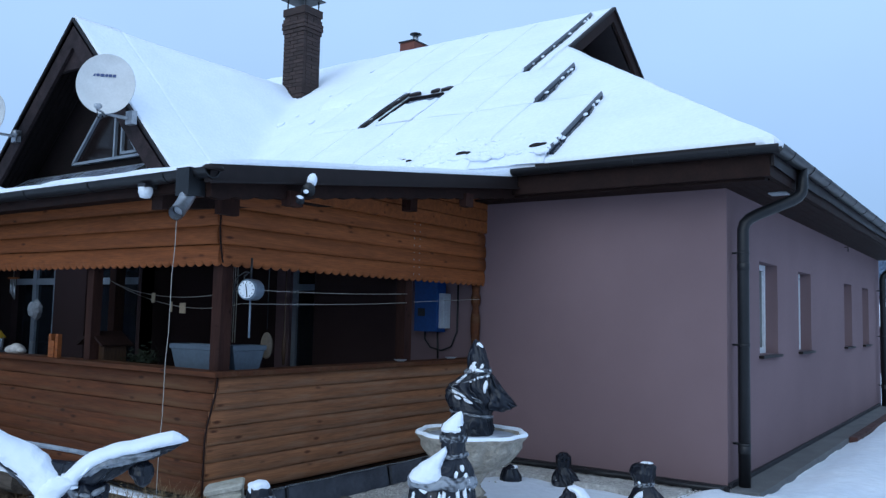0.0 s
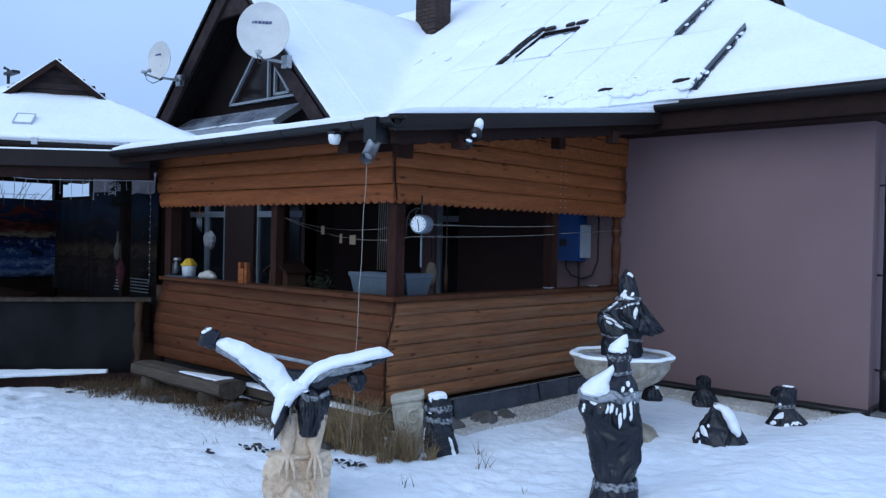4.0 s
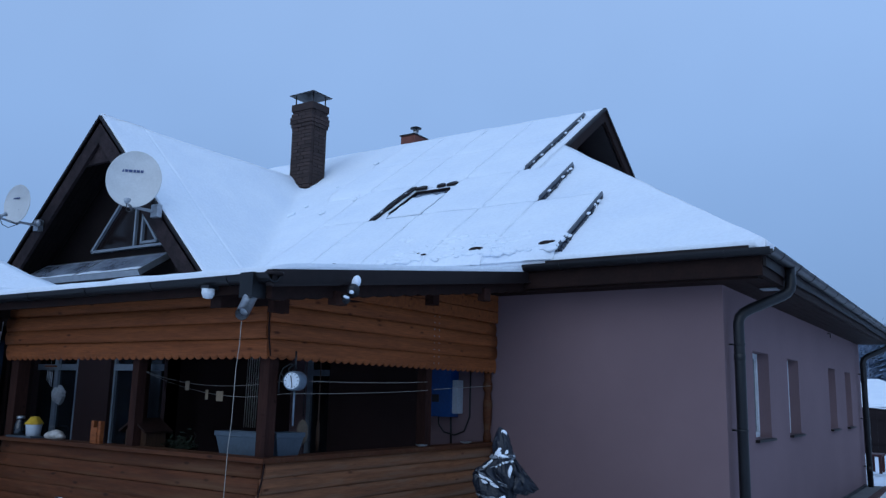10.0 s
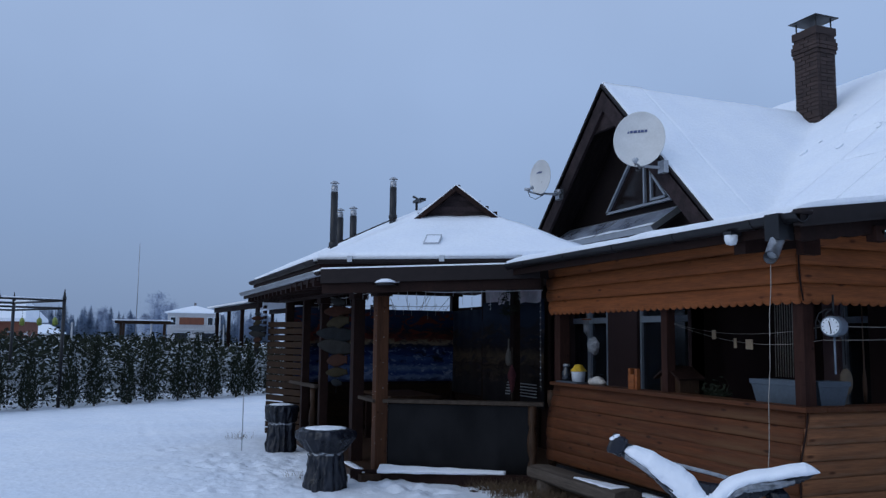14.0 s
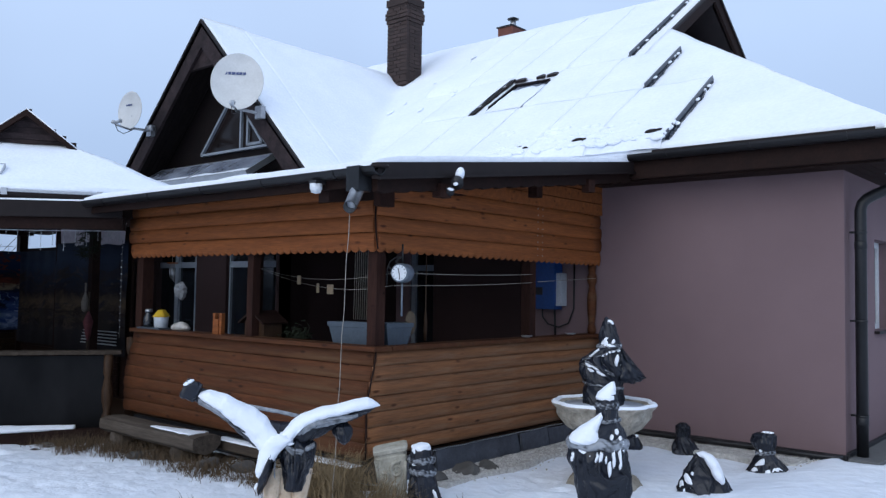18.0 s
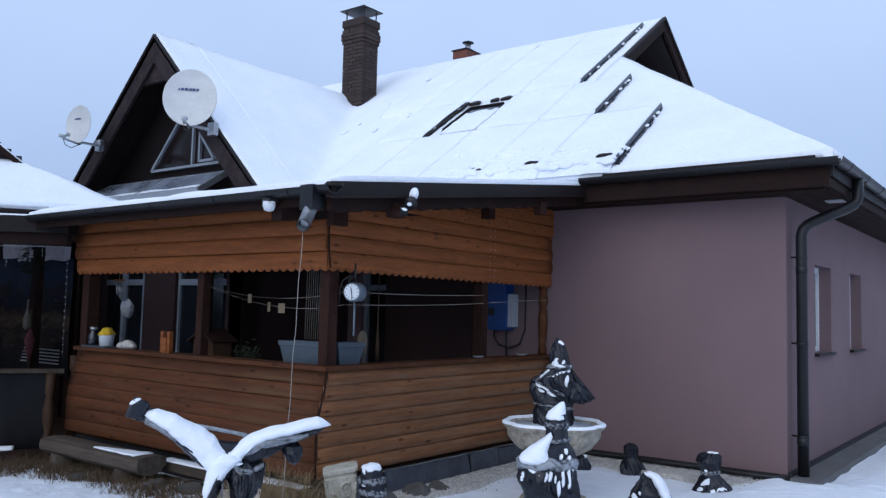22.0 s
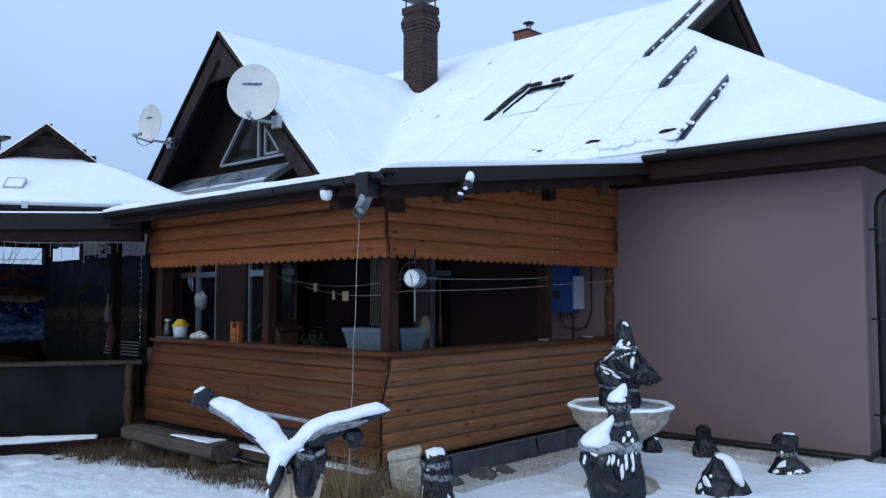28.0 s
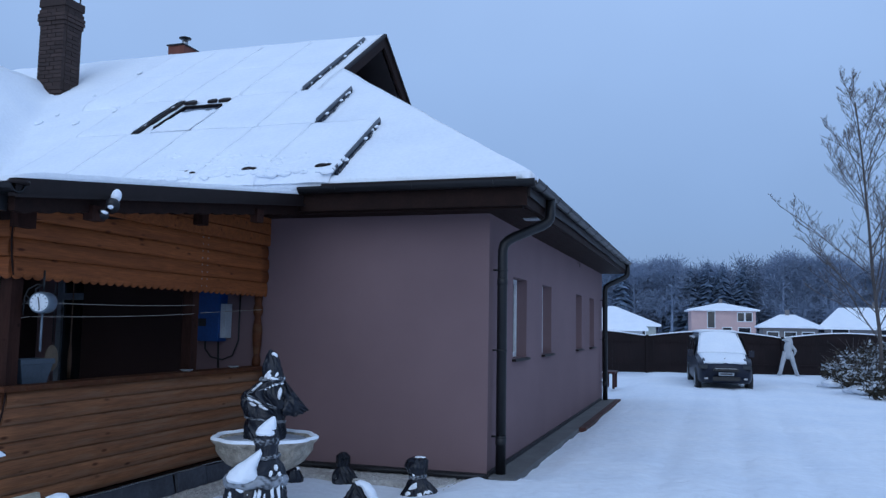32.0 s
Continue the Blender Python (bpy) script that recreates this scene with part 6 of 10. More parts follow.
# fish-shaped hanging ornament: painted wooden fish on a cord
fm = [mat("fish_" + nme, c, tuple(v * 0.6 for v in c), rough=0.85, scale=9, bump=0.1, spec=0.05) for nme, c in (("grey", (0.024, 0.024, 0.023)), ("rust", (0.034, 0.016, 0.011)), ("olive", (0.03, 0.025, 0.015)), ("slate", (0.015, 0.017, 0.019)))]
for sx, sy, sc, top in ((-8.90, -5.66, 1.25, 2.08), (-12.3, -6.2, 0.7, 1.98)):
    orn = thing("hanging_fish_mobile", "mobile of painted wooden fish hung one above another", "mobile", "fish mobiles")
    tubepart("cord", [(sx, sy, top + 0.2), (sx, sy, top - 1.06 * sc)], 0.004, BLACK, orn, "", 5)
    z = top - 0.08
    for k, (ln, ht) in enumerate(((0.24, 0.10), (0.38, 0.13), (0.5, 0.15), (0.64, 0.17), (0.56, 0.18), (0.46, 0.15), (0.3, 0.11), (0.16, 0.08))):
        bm = bmesh.new()
        ln, ht = ln * sc, ht * sc
        rows = []
        for i in range(13):
            f = i / 12
            w = math.sin(math.pi * min(1, f * 0.95 + 0.03)) ** 0.75
            if f > 0.86:
                w = 0.35 + 2.6 * (f - 0.86)
            rows.append([(ln * (f - 0.5), 0.022 * w * math.cos(t) * (1 if f < 0.86 else 0.3), ht * 0.5 * w * math.sin(t)) for t in [2 * math.pi * q / 8 for q in range(8)]])
        ring(bm, rows)
        m = Matrix.Translation((sx, sy, z)) @ Matrix.Rotation(radians(28 + 14 * math.sin(k * 2.2)), 4, "Z") @ Matrix.Rotation(radians(6 * math.cos(k * 1.7)), 4, "Y")
        for v in bm.verts:
            v.co = m @ v.co
        part("fish", bm, fm[k % 4], orn, "", True)
        z -= (ht * 0.5 + 0.055 * sc)

# wrapped lamp shade with snow under the awning, small spotlight
lamp = thing("eaves_lamp", "flat black lamp shade capped with snow under the awning", "lamp")
lathepart("shade", ((0.02, 0.07), (0.10, 0.05), (0.15, 0.0), (0.14, 0.0), (0.09, 0.035), (0.02, 0.05)), (-7.16, -5.52, 2.13), BLACK, lamp)
lathepart("snow_cap", ((0.15, 0.0), (0.15, 0.015), (0.10, 0.045), (0.01, 0.055)), (-7.16, -5.52, 2.165), SNOW, lamp)
tubepart("arm", [(-7.16, -5.52, 2.2), (-7.3, -5.5, 2.24), (-7.45, -5.48, 2.22)], 0.012, BLACK, lamp)
sp = thing("white_spotlight", "small white spotlight on a pavilion post", "spotlight")
tubepart("body", [(-8.09, -5.62, 2.2), (-8.05, -5.66, 2.13), (-8.03, -5.68, 2.10)], [0.03, 0.035, 0.04], WHITE_PVC, sp)
# wreath and small hangings
wr = thing("pine_wreath", "dark pine garland hung round a post top", "wreath")
wrng = random.Random(2)
for cxw, cyw, czw in ((-8.85, -3.05, 2.05),):
    bm = bmesh.new()
    for i in range(260):
        a = wrng.uniform(0, 2 * math.pi)
        c = Vector((cxw + 0.17 * math.cos(a), cyw + wrng.gauss(0, 0.05), czw + 0.17 * math.sin(a)))
        d = Vector((wrng.gauss(0, 1), wrng.gauss(0, 1), wrng.gauss(0, 1))).normalized() * 0.10
        s = d.cross(Vector((0, 1, 0.2))).normalized() * 0.008
        v = [bm.verts.new(q) for q in (c - s, c + s, c + d)]
        bm.faces.new(v)
    tagged(part("needles", bm, THUJA, wr), kind="stuff")
um = thing("hanging_parasol", "folded red cloth parasol leaning by a post", "parasol")
lathepart("cloth", ((0.01, 0.0), (0.03, 0.06), (0.07, 0.26), (0.02, 0.38), (0.01, 0.4)), (-8.62, -3.12, 0.74), mat("faded_red_cloth", (0.12, 0.035, 0.04), (0.07, 0.02, 0.026), rough=0.9, scale=8), um, "", 12, 0.3)
tubepart("stick", [(-8.62, -3.12, 0.55), (-8.62, -3.12, 1.4)], 0.012, LOG, um)
bp = thing("hanging_paddle", "pale wooden paddle hung on a post", "paddle")
lathepart("blade", ((0.02, 0.0), (0.045, 0.04), (0.05, 0.14), (0.02, 0.24), (0.012, 0.27), (0.012, 0.4)), (-8.85, -3.06, 1.12), mat("pale_wood", (0.16, 0.14, 0.12), (0.11, 0.095, 0.08), scale=6), bp, "", 12)
# bench table inside
tb = thing("pavilion_table", "plain dark timber table inside the pavilion", "table")
boxpart("tabletop", (-10.9, -9.4, -4.7, -3.9, 0.62, 0.66), TIMBER_MID, tb, "", 0.008)
for x in (-10.8, -9.5):
    for y in (-4.62, -3.98):
        boxpart("leg", (x - 0.04, x + 0.04, y - 0.04, y + 0.04, -0.09, 0.62), TIMBER, tb)

# ---- wrapped garden figures ----
def spline(secs, t):
    """Interpolate a list of tuples smoothly; t from 0 to 1."""
    n = len(secs) - 1
    i = min(n - 1, int(t * n))
    f = t * n - i
    f = f * f * (3 - 2 * f) * 0.5 + f * 0.5
    return [a + (b - a) * f for a, b in zip(secs[i], secs[i + 1])]


def dress(me, bands, snow_level, seed, depth=0.02):
    """Store where film is wound and where snow lies, and thicken the snow."""
    me.materials.append(WRAP)
    snow = me.attributes.new("snow", "FLOAT", "POINT")
    film = me.attributes.new("film", "FLOAT", "POINT")
    shift = []
    for i, v in enumerate(me.vertices):
        c, nz = v.co, v.normal.z
        s = 0.5 + 1.6 * (nz + 0.34 * noise.noise((c.x * 6 + seed, c.y * 6, c.z * 4)) + 0.16 * noise.noise((c.x * 17, c.y * 17 + seed, c.z * 7)) - snow_level)
        snow.data[i].value = max(0.0, min(1.0, s))
        wob = 0.02 * noise.noise((c.x * 9, c.y * 9, seed))
        film.data[i].value = (0.55 + 0.9 * noise.noise((c.x * 16 + seed, c.y * 16, c.z * 70 + 3 * c.x))) * max([0.0] + [1.0 - abs(2 * (c.z - wob - za) / (zb - za) - 1) ** 4 for za, zb in bands if za < c.z - wob < zb])
        shift.append((v.normal * 0.35 + Vector((0, 0, 1))) * depth * max(0.0, min(1.0, (s - 0.45) * 4)))
    for v, d in zip(me.vertices, shift):
        v.co += d
    me.polygons.foreach_set("use_smooth", [True] * len(me.polygons))


def wrapped(name, label, at, secs, bands, snow_level, seed, turn=0, pleats=0.05, n=96, rings=110, group="wrapped garden figures", folds=0.0):
    """A thing wrapped in foil: elliptical sections (z, rx, ry, dx, dy) with creases."""
    bm = bmesh.new()
    rows = []
    for j in range(rings + 1):
        z, rx, ry, dx, dy = spline(secs, j / rings)
        row = []
        for k in range(n):
            a = 2 * math.pi * k / n
            tight = any(za < z < zb for za, zb in bands)
            c, d = math.cos(a), math.sin(a)
            k1 = 0.35 if tight else 1.0
            f = 1 + 1.7 * pleats * k1 * (2.2 * (0.2 - abs(noise.noise((c * 2.6 + seed, d * 2.6, z * 1.5)))) + 1.5 * (0.18 - abs(noise.noise((c * 5.5 - seed, d * 5.5, z * 3.0 + c))))
                                   + 0.8 * (0.18 - abs(noise.noise((c * 11, d * 11 + seed, z * 8)))) + noise.noise((c * 3 + seed, d * 3, z * 4)))
            if folds and not tight:
                f += folds * (0.5 - abs(math.sin(5.5 * a + 1.5 * noise.noise((a, z * 2, seed))))) * max(0.0, 1 - z / 0.7)
            row.append((dx + rx * f * math.cos(a), dy + ry * f * math.sin(a), z))
        rows.append(row)
    ring(bm, rows)
    m = pose(*at, 0, 0, turn)
    for v in bm.verts:
        v.co += Vector((noise.noise(v.co * 13), noise.noise(v.co * 13 + Vector((7, 0, 0))), 0)) * 0.006
        v.co = m @ v.co
    bmesh.ops.recalc_face_normals(bm, faces=bm.faces)
    me = bpy.data.meshes.new(name)
    bm.to_mesh(me)
    bm.free()
    dress(me, [(a + at[2], b + at[2]) for a, b in bands], snow_level, seed, 0.02)
    ob = new(name, me)
    return tagged(ob, label, "statue", group)


GZ = -0.14


def section(secs, z):
    """Radii and centre of a figure at a height, eased between its sections."""
    for p, q in zip(secs, secs[1:]):
        if z <= q[0] or q is secs[-1]:
            f = max(0.0, min(1.0, (z - p[0]) / max(1e-6, q[0] - p[0])))
            f = f * f * (3 - 2 * f) * 0.5 + f * 0.5
            return [a + (b - a) * f for a, b in zip(p[1:], q[1:])]


class Foil:
    """One mesh of foil, wound film and lying snow, seen from the garden: local x to the right, -y to the front."""

    def __init__(self, at, turn, seed):
        self.bm = bmesh.new()
        self.snow = self.bm.verts.layers.float.new("snow")
        self.film = self.bm.verts.layers.float.new("film")
        self.stone = self.bm.verts.layers.float.new("stone")
        self.snow = self.bm.verts.layers.float["snow"]
        self.film = self.bm.verts.layers.float["film"]
        self.m = pose(*at, 0, 0, turn)
        self.seed = seed

    def add(self, rows, snow=0.0, film=0.0, cap=True, close=True):
        vs = ring(self.bm, [[self.m @ Vector(p) for p in row] for row in rows], close, cap)
        for row in vs:
            for v in row:
                v[self.snow], v[self.film] = snow, film
        return vs

    def cloth(self, secs, ties, pleat=0.13, n=150, rings=120, twist=0.0):
        """Foil gathered at the ties, with folds that fan out between them."""
        rows, sd = [], self.seed
        z0, z1 = secs[0][0], secs[-1][0]
        for j in range(rings + 1):
            z = z0 + (z1 - z0) * j / rings
            rx, ry, dx, dy = section(secs, z)
            env = min([1.0] + [0.12 + min(1.0, abs(z - t) / 0.11) for t in ties])
            row = []
            for k in range(n):
                a = 2 * math.pi * k / n
                b = a + twist * z + 1.1 * noise.noise((math.cos(a) * 0.8 + sd, math.sin(a) * 0.8, z * 3.2)) + 0.35 * noise.noise((math.cos(a) * 2 + sd, math.sin(a) * 2, z * 9))
                c, d = math.cos(b), math.sin(b)
                f = 0.0
                for q, (fr, amp) in enumerate(((1.3, 0.8), (2.6, 1.0), (4.6, 0.50), (9.0, 0.14))):
                    f += amp * (0.30 - abs(noise.noise((c * fr + sd + 7 * q, d * fr, z * (2.4 + 1.5 * q) + sd)))) * 2.0
                f += 0.22 * noise.noise((c * 2.2, d * 2.2 + sd, z * 5.0)) + 0.10 * noise.noise((c * 7, d * 7 + sd, z * 13.0))
                w = 1 + pleat * env * f
                row.append((dx + rx * w * math.cos(a), dy + ry * w * math.sin(a), z))
            rows.append(row)
        self.add(rows)

    def tie(self, secs, z, hh, tilt=0.0, lean=0.0, swell=0.008, n=140, amount=0.58):
        """A crumpled turn of film round the figure."""
        rows, sd = [], self.seed + z * 9
        for j in range(9):
            g = j / 4 - 1
            row = []
            for k in range(n):
                a = 2 * math.pi * k / n
                c, d = math.cos(a), math.sin(a)
                wav = 0.35 * hh * noise.noise((c * 2.5 + sd, d * 2.5, 1))
                zz = z + hh * g + wav + tilt * c + lean * d
                rx, ry, dx, dy = section(secs, zz)
                cr = 0.5 * (0.2 - abs(noise.noise((c * 4 + sd, d * 4, g * 3 + c)))) + 0.5 * (0.2 - abs(noise.noise((c * 10, d * 10 + sd, g * 5))))
                o = swell * (1 - g * g) ** 0.5 + 0.03 * cr * (1 - 0.6 * abs(g)) + 0.004
                row.append((dx + (rx * 1.02 + o) * c, dy + (ry * 1.02 + o) * d, zz))
            rows.append(row)
        vs = self.add(rows, 0.0, amount, cap=False)
        for j, row in enumerate(vs):
            for k, v in enumerate(row):
                a = 2 * math.pi * k / n
                v[self.film] = amount * (1 - 0.5 * abs(j / 4 - 1) ** 3) + 0.55 * noise.noise((math.cos(a) * 5 + sd, math.sin(a) * 5, j * 0.55 + 2 * math.cos(a)))

    def lump(self, c, size, tilt=0.0, yaw=0.0, rough=0.3, sub=4):
        """Snow: a soft uneven lump, tilted in the plane seen from the front."""
        m = self.m @ Matrix.Translation(c) @ Matrix.Rotation(radians(yaw), 4, "Z") @ Matrix.Rotation(radians(tilt), 4, "Y") @ Matrix.Diagonal((*size, 1))
        made = bmesh.ops.create_icosphere(self.bm, subdivisions=sub, radius=1.0)["verts"]
        o = Vector((c[0] * 9 + self.seed, c[1] * 7, c[2] * 5))
        for v in made:
            p = v.co.copy()
            p *= 1 + rough * noise.noise(p * 0.9 + o) + 0.45 * rough * noise.noise(p * 2.1 + o) + 0.12 * rough * noise.noise(p * 6 + o)
            v.co = m @ p
            v[self.snow], v[self.film] = 1.0, 0.0

    def strip(self, stations, y=0.0, rough=0.12, n=32, steps=60):
        """Snow lying as one body: its outline is given as pairs of edges (xa, za, xb, zb, depth)."""
        rows = []
        for i in range(steps + 1):
            xa, za, xb, zb, w = spline(stations, i / steps)
            c, h = Vector(((xa + xb) / 2, 0, (za + zb) / 2)), Vector(((xa - xb) / 2, 0, (za - zb) / 2))
            row = []
            for k in range(n):
                t = 2 * math.pi * k / n
                p = c + h * math.copysign(abs(math.sin(t)) ** 0.8, math.sin(t))
                q = Vector((p.x, math.cos(t) * 0.05, p.z)) * 14 + Vector((self.seed, 0, 0))
                e = 1 + rough * noise.noise(q) + 0.7 * rough * noise.noise(q * 2.3) * (1 if math.sin(t) < 0 else 0.3)
                p = c + (p - c) * e
                row.append((p.x, y + w * e * math.cos(t), p.z))
            rows.append(row)
        self.add(rows, 1.0)

    def stick(self, secs, x, z, w, h, tilt=0.0, out=0.0):
        """A patch of snow clinging to the front of the figure at x, z."""
        rx, ry, dx, dy = section(secs, z)
        c = max(-0.97, min(0.97, (x - dx) / rx))
        d = -math.sqrt(1 - c * c)
        yaw = math.degrees(math.atan2(d, c)) + 90
        self.lump((dx + (rx + out) * c, dy + (ry + out) * d, z), (w, 0.016, h), tilt, yaw, 0.5, 3)

    def flap(self, pts, thick=0.012):
        """A stiff fold of foil: a fan of corners skinned on both sides."""
        def f(u, v):
            a, b, c, d = (Vector(p) for p in pts)
            p = a.lerp(b, u).lerp(d.lerp(c, u), v)
            return self.m @ (p + Vector((0, 0.05 * noise.noise((u * 3 + self.seed, v * 3, 0)) - 0.035 * math.sin(math.pi * u) * math.sin(math.pi * v), 0)))
        g = sheet(self.bm, f, 14, 14)
        h = sheet(self.bm, lambda u, v: Vector(f(u, v)) + self.m.to_3x3() @ Vector((0, thick, 0)), 14, 14)
        rim = lambda s: [s[i][0] for i in range(15)] + [s[14][j] for j in range(1, 15)] + [s[i][14] for i in range(13, -1, -1)] + [s[0][j] for j in range(13, 0, -1)]
        a, c = rim(g), rim(h)
        for i in range(len(a)):
            j = (i + 1) % len(a)
            self.bm.faces.new((a[i], a[j], c[j], c[i]))

    def done(self, name, label, category="statue", group="wrapped garden figures", more=None):
        bmesh.ops.recalc_face_normals(self.bm, faces=self.bm.faces)
        for f in self.bm.faces:
            f.smooth = True
        me = bpy.data.meshes.new(name)
        self.bm.to_mesh(me)
        self.bm.free()
        me.materials.append(WRAP)
        return tagged(new(name, me), label, category, group)


# tall figure before the fountain
fg = Foil((-0.39, -3.87, 0.0), 30, 3.0)
S = [(-0.17, 0.142, 0.14, 0.005, 0), (-0.08, 0.145, 0.14, 0.005, 0), (-0.03, 0.138, 0.13, 0.005, 0), (0.025, 0.122, 0.118, 0.0, 0), (0.07, 0.124, 0.12, -0.002, 0), (0.20, 0.142, 0.132, -0.008, 0), (0.35, 0.160, 0.145, -0.022, 0), (0.49, 0.172, 0.15, -0.045, 0),
     (0.56, 0.170, 0.148, -0.05, 0), (0.62, 0.166, 0.14, -0.05, 0), (0.66, 0.135, 0.12, -0.03, 0), (0.70, 0.082, 0.085, 0.0, 0), (0.74, 0.068, 0.07, 0.008, 0), (0.83, 0.066, 0.066, 0.006, 0), (0.87, 0.06, 0.06, 0.008, 0), (0.91, 0.025, 0.03, 0.02, 0), (0.925, 0.004, 0.004, 0.025, 0)]
fg.cloth(S, (0.02, 0.57, 0.715, 0.79), 0.16)
fg.tie(S, 0.020, 0.028, 0.008)
fg.tie(S, 0.570, 0.036, 0.004, -0.006, 0.016, amount=0.75)
fg.tie(S, 0.712, 0.014, 0.006)
fg.tie(S, 0.800, 0.022, 0.002, 0.0, 0.004, amount=0.45)
fg.strip([(-0.030, 0.765, -0.018, 0.735, 0.030), (-0.070, 0.735, -0.035, 0.690, 0.060), (-0.120, 0.700, -0.045, 0.650, 0.085), (-0.170, 0.670, -0.030, 0.618, 0.100), (-0.208, 0.635, -0.035, 0.590, 0.105), (-0.222, 0.605, -0.070, 0.575, 0.10), (-0.215, 0.585, -0.13, 0.570, 0.07)], -0.085, 0.08)
fg.strip([(-0.058, 0.838, 0.062, 0.832, 0.060), (-0.062, 0.850, 0.066, 0.848, 0.068), (-0.050, 0.880, 0.066, 0.880, 0.062), (-0.020, 0.905, 0.062, 0.908, 0.050), (0.008, 0.928, 0.056, 0.932, 0.034), (0.030, 0.944, 0.050, 0.948, 0.012)], -0.004, 0.08)
for x, z, w, h, tl in ((-0.185, 0.50, 0.022, 0.022, 20), (-0.135, 0.535, 0.026, 0.014, 10), (-0.195, 0.475, 0.018, 0.022, 30), (-0.055, 0.505, 0.010, 0.030, 12), (-0.03, 0.51, 0.011, 0.034, 8), (0.0, 0.495, 0.006, 0.024, 0), (0.045, 0.505, 0.012, 0.055, -4),
                       (0.022, 0.44, 0.011, 0.045, -2), (0.082, 0.50, 0.013, 0.070, -6), (0.095, 0.57, 0.010, 0.045, -12), (0.078, 0.61, 0.016, 0.022, 0), (0.032, 0.625, 0.008, 0.020, 12), (0.06, 0.655, 0.012, 0.02, -20), (-0.10, 0.505, 0.012, 0.016, 0)):
    fg.stick(S, x, z, w, h, tl)
fg.done("wrapped_statue", "tall statue wrapped in black foil with snow on its shoulders")

# statue on the fountain bowl
fg = Foil((-1.335, -2.21, 0.0), 30, 8.0)
S = [(0.475, 0.155, 0.13, 0.0, 0), (0.60, 0.152, 0.13, 0.0, 0), (0.70, 0.156, 0.13, -0.003, 0), (0.755, 0.164, 0.135, -0.003, 0), (0.85, 0.169, 0.14, -0.010, 0), (0.93, 0.160, 0.13, -0.012, 0), (0.985, 0.130, 0.115, 0.015, 0), (1.03, 0.098, 0.095, 0.04, 0),
     (1.065, 0.086, 0.085, 0.046, 0), (1.12, 0.080, 0.078, 0.042, 0), (1.17, 0.066, 0.066, 0.036, 0), (1.23, 0.046, 0.046, 0.034, 0), (1.275, 0.020, 0.022, 0.022, 0), (1.292, 0.004, 0.004, 0.018, 0)]
fg.cloth(S, (0.715, 1.055), 0.20, twist=2.5)
fg.flap(((0.13, -0.02, 1.05), (0.16, -0.05, 1.02), (0.352, -0.02, 0.785), (0.15, -0.10, 0.79)))
fg.flap(((0.14, -0.08, 1.00), (0.352, -0.02, 0.785), (0.25, -0.03, 0.735), (0.13, -0.11, 0.755)))
fg.flap(((0.13, 0.06, 1.04), (0.15, 0.02, 1.03), (0.35, -0.01, 0.785), (0.14, 0.08, 0.74)))
fg.tie(S, 1.052, 0.020, 0.004, 0.0, 0.010)
fg.tie(S, 0.858, 0.008, -0.075, 0.0, 0.006)
fg.tie(S, 0.845, 0.006, -0.055, 0.01, 0.006)
fg.tie(S, 0.715, 0.012, -0.02, 0.0, 0.006)
fg.tie(S, 0.985, 0.008, 0.055, 0.0, 0.006)
for x, z, w, h, tl in ((-0.005, 1.065, 0.040, 0.022, -30), (0.035, 1.050, 0.05, 0.018, 0), (0.005, 1.095, 0.018, 0.035, 35), (0.075, 1.085, 0.012, 0.022, 25), (0.125, 1.05, 0.018, 0.018, 0), (-0.065, 1.00, 0.012, 0.042, 48), (-0.105, 0.965, 0.010, 0.035, 48),
                       (0.105, 0.925, 0.020, 0.050, 12), (0.02, 0.985, 0.010, 0.010, 0), (0.045, 0.998, 0.012, 0.009, -15), (0.075, 1.006, 0.020, 0.008, -8), (0.12, 1.01, 0.018, 0.012, 10), (-0.01, 0.97, 0.010, 0.008, 0),
                       (-0.13, 0.885, 0.030, 0.013, 28), (-0.08, 0.868, 0.040, 0.010, 28), (-0.11, 0.845, 0.028, 0.014, 24), (-0.045, 0.835, 0.018, 0.012, 10), (-0.01, 0.815, 0.045, 0.012, 14), (0.145, 0.845, 0.008, 0.05, -18)):
    fg.stick(S, x, z, w, h, tl)
fg.lump((0.048, -0.022, 1.243), (0.030, 0.020, 0.024), 40, 0, 0.2)
fg.done("wrapped_statue", "seated statue wrapped in black foil on the fountain bowl")

# squat urn-like figure by the porch corner
fg = Foil((-1.93, -3.80, 0.0), 42, 5.0)
S = [(-0.16, 0.125, 0.12, 0, 0), (-0.08, 0.118, 0.112, -0.004, 0), (0.05, 0.098, 0.095, -0.02, 0), (0.13, 0.088, 0.086, -0.025, 0), (0.18, 0.092, 0.09, -0.03, 0), (0.25, 0.086, 0.085, -0.035, 0), (0.30, 0.078, 0.078, -0.038, 0), (0.335, 0.055, 0.055, -0.04, 0), (0.352, 0.005, 0.005, -0.04, 0)]
fg.cloth(S, (0.15, 0.235), 0.14, 120, 90)
fg.tie(S, 0.235, 0.026, 0.006, 0.0, 0.012)
fg.tie(S, 0.150, 0.026, -0.004, 0.0, 0.010)
fg.lump((-0.04, -0.015, 0.325), (0.070, 0.066, 0.036), 0, 0, 0.25)
fg.lump((-0.085, -0.03, 0.30), (0.025, 0.04, 0.02), 30, 0, 0.3)
for x, z, w, h, tl in ((0.07, -0.02, 0.010, 0.05, -20), (0.09, -0.09, 0.012, 0.04, -20), (-0.09, 0.21, 0.02, 0.01, 0)):
    fg.stick(S, x, z, w, h, tl)
fg.done("wrapped_statue", "short wrapped figure with a round snow-capped head")

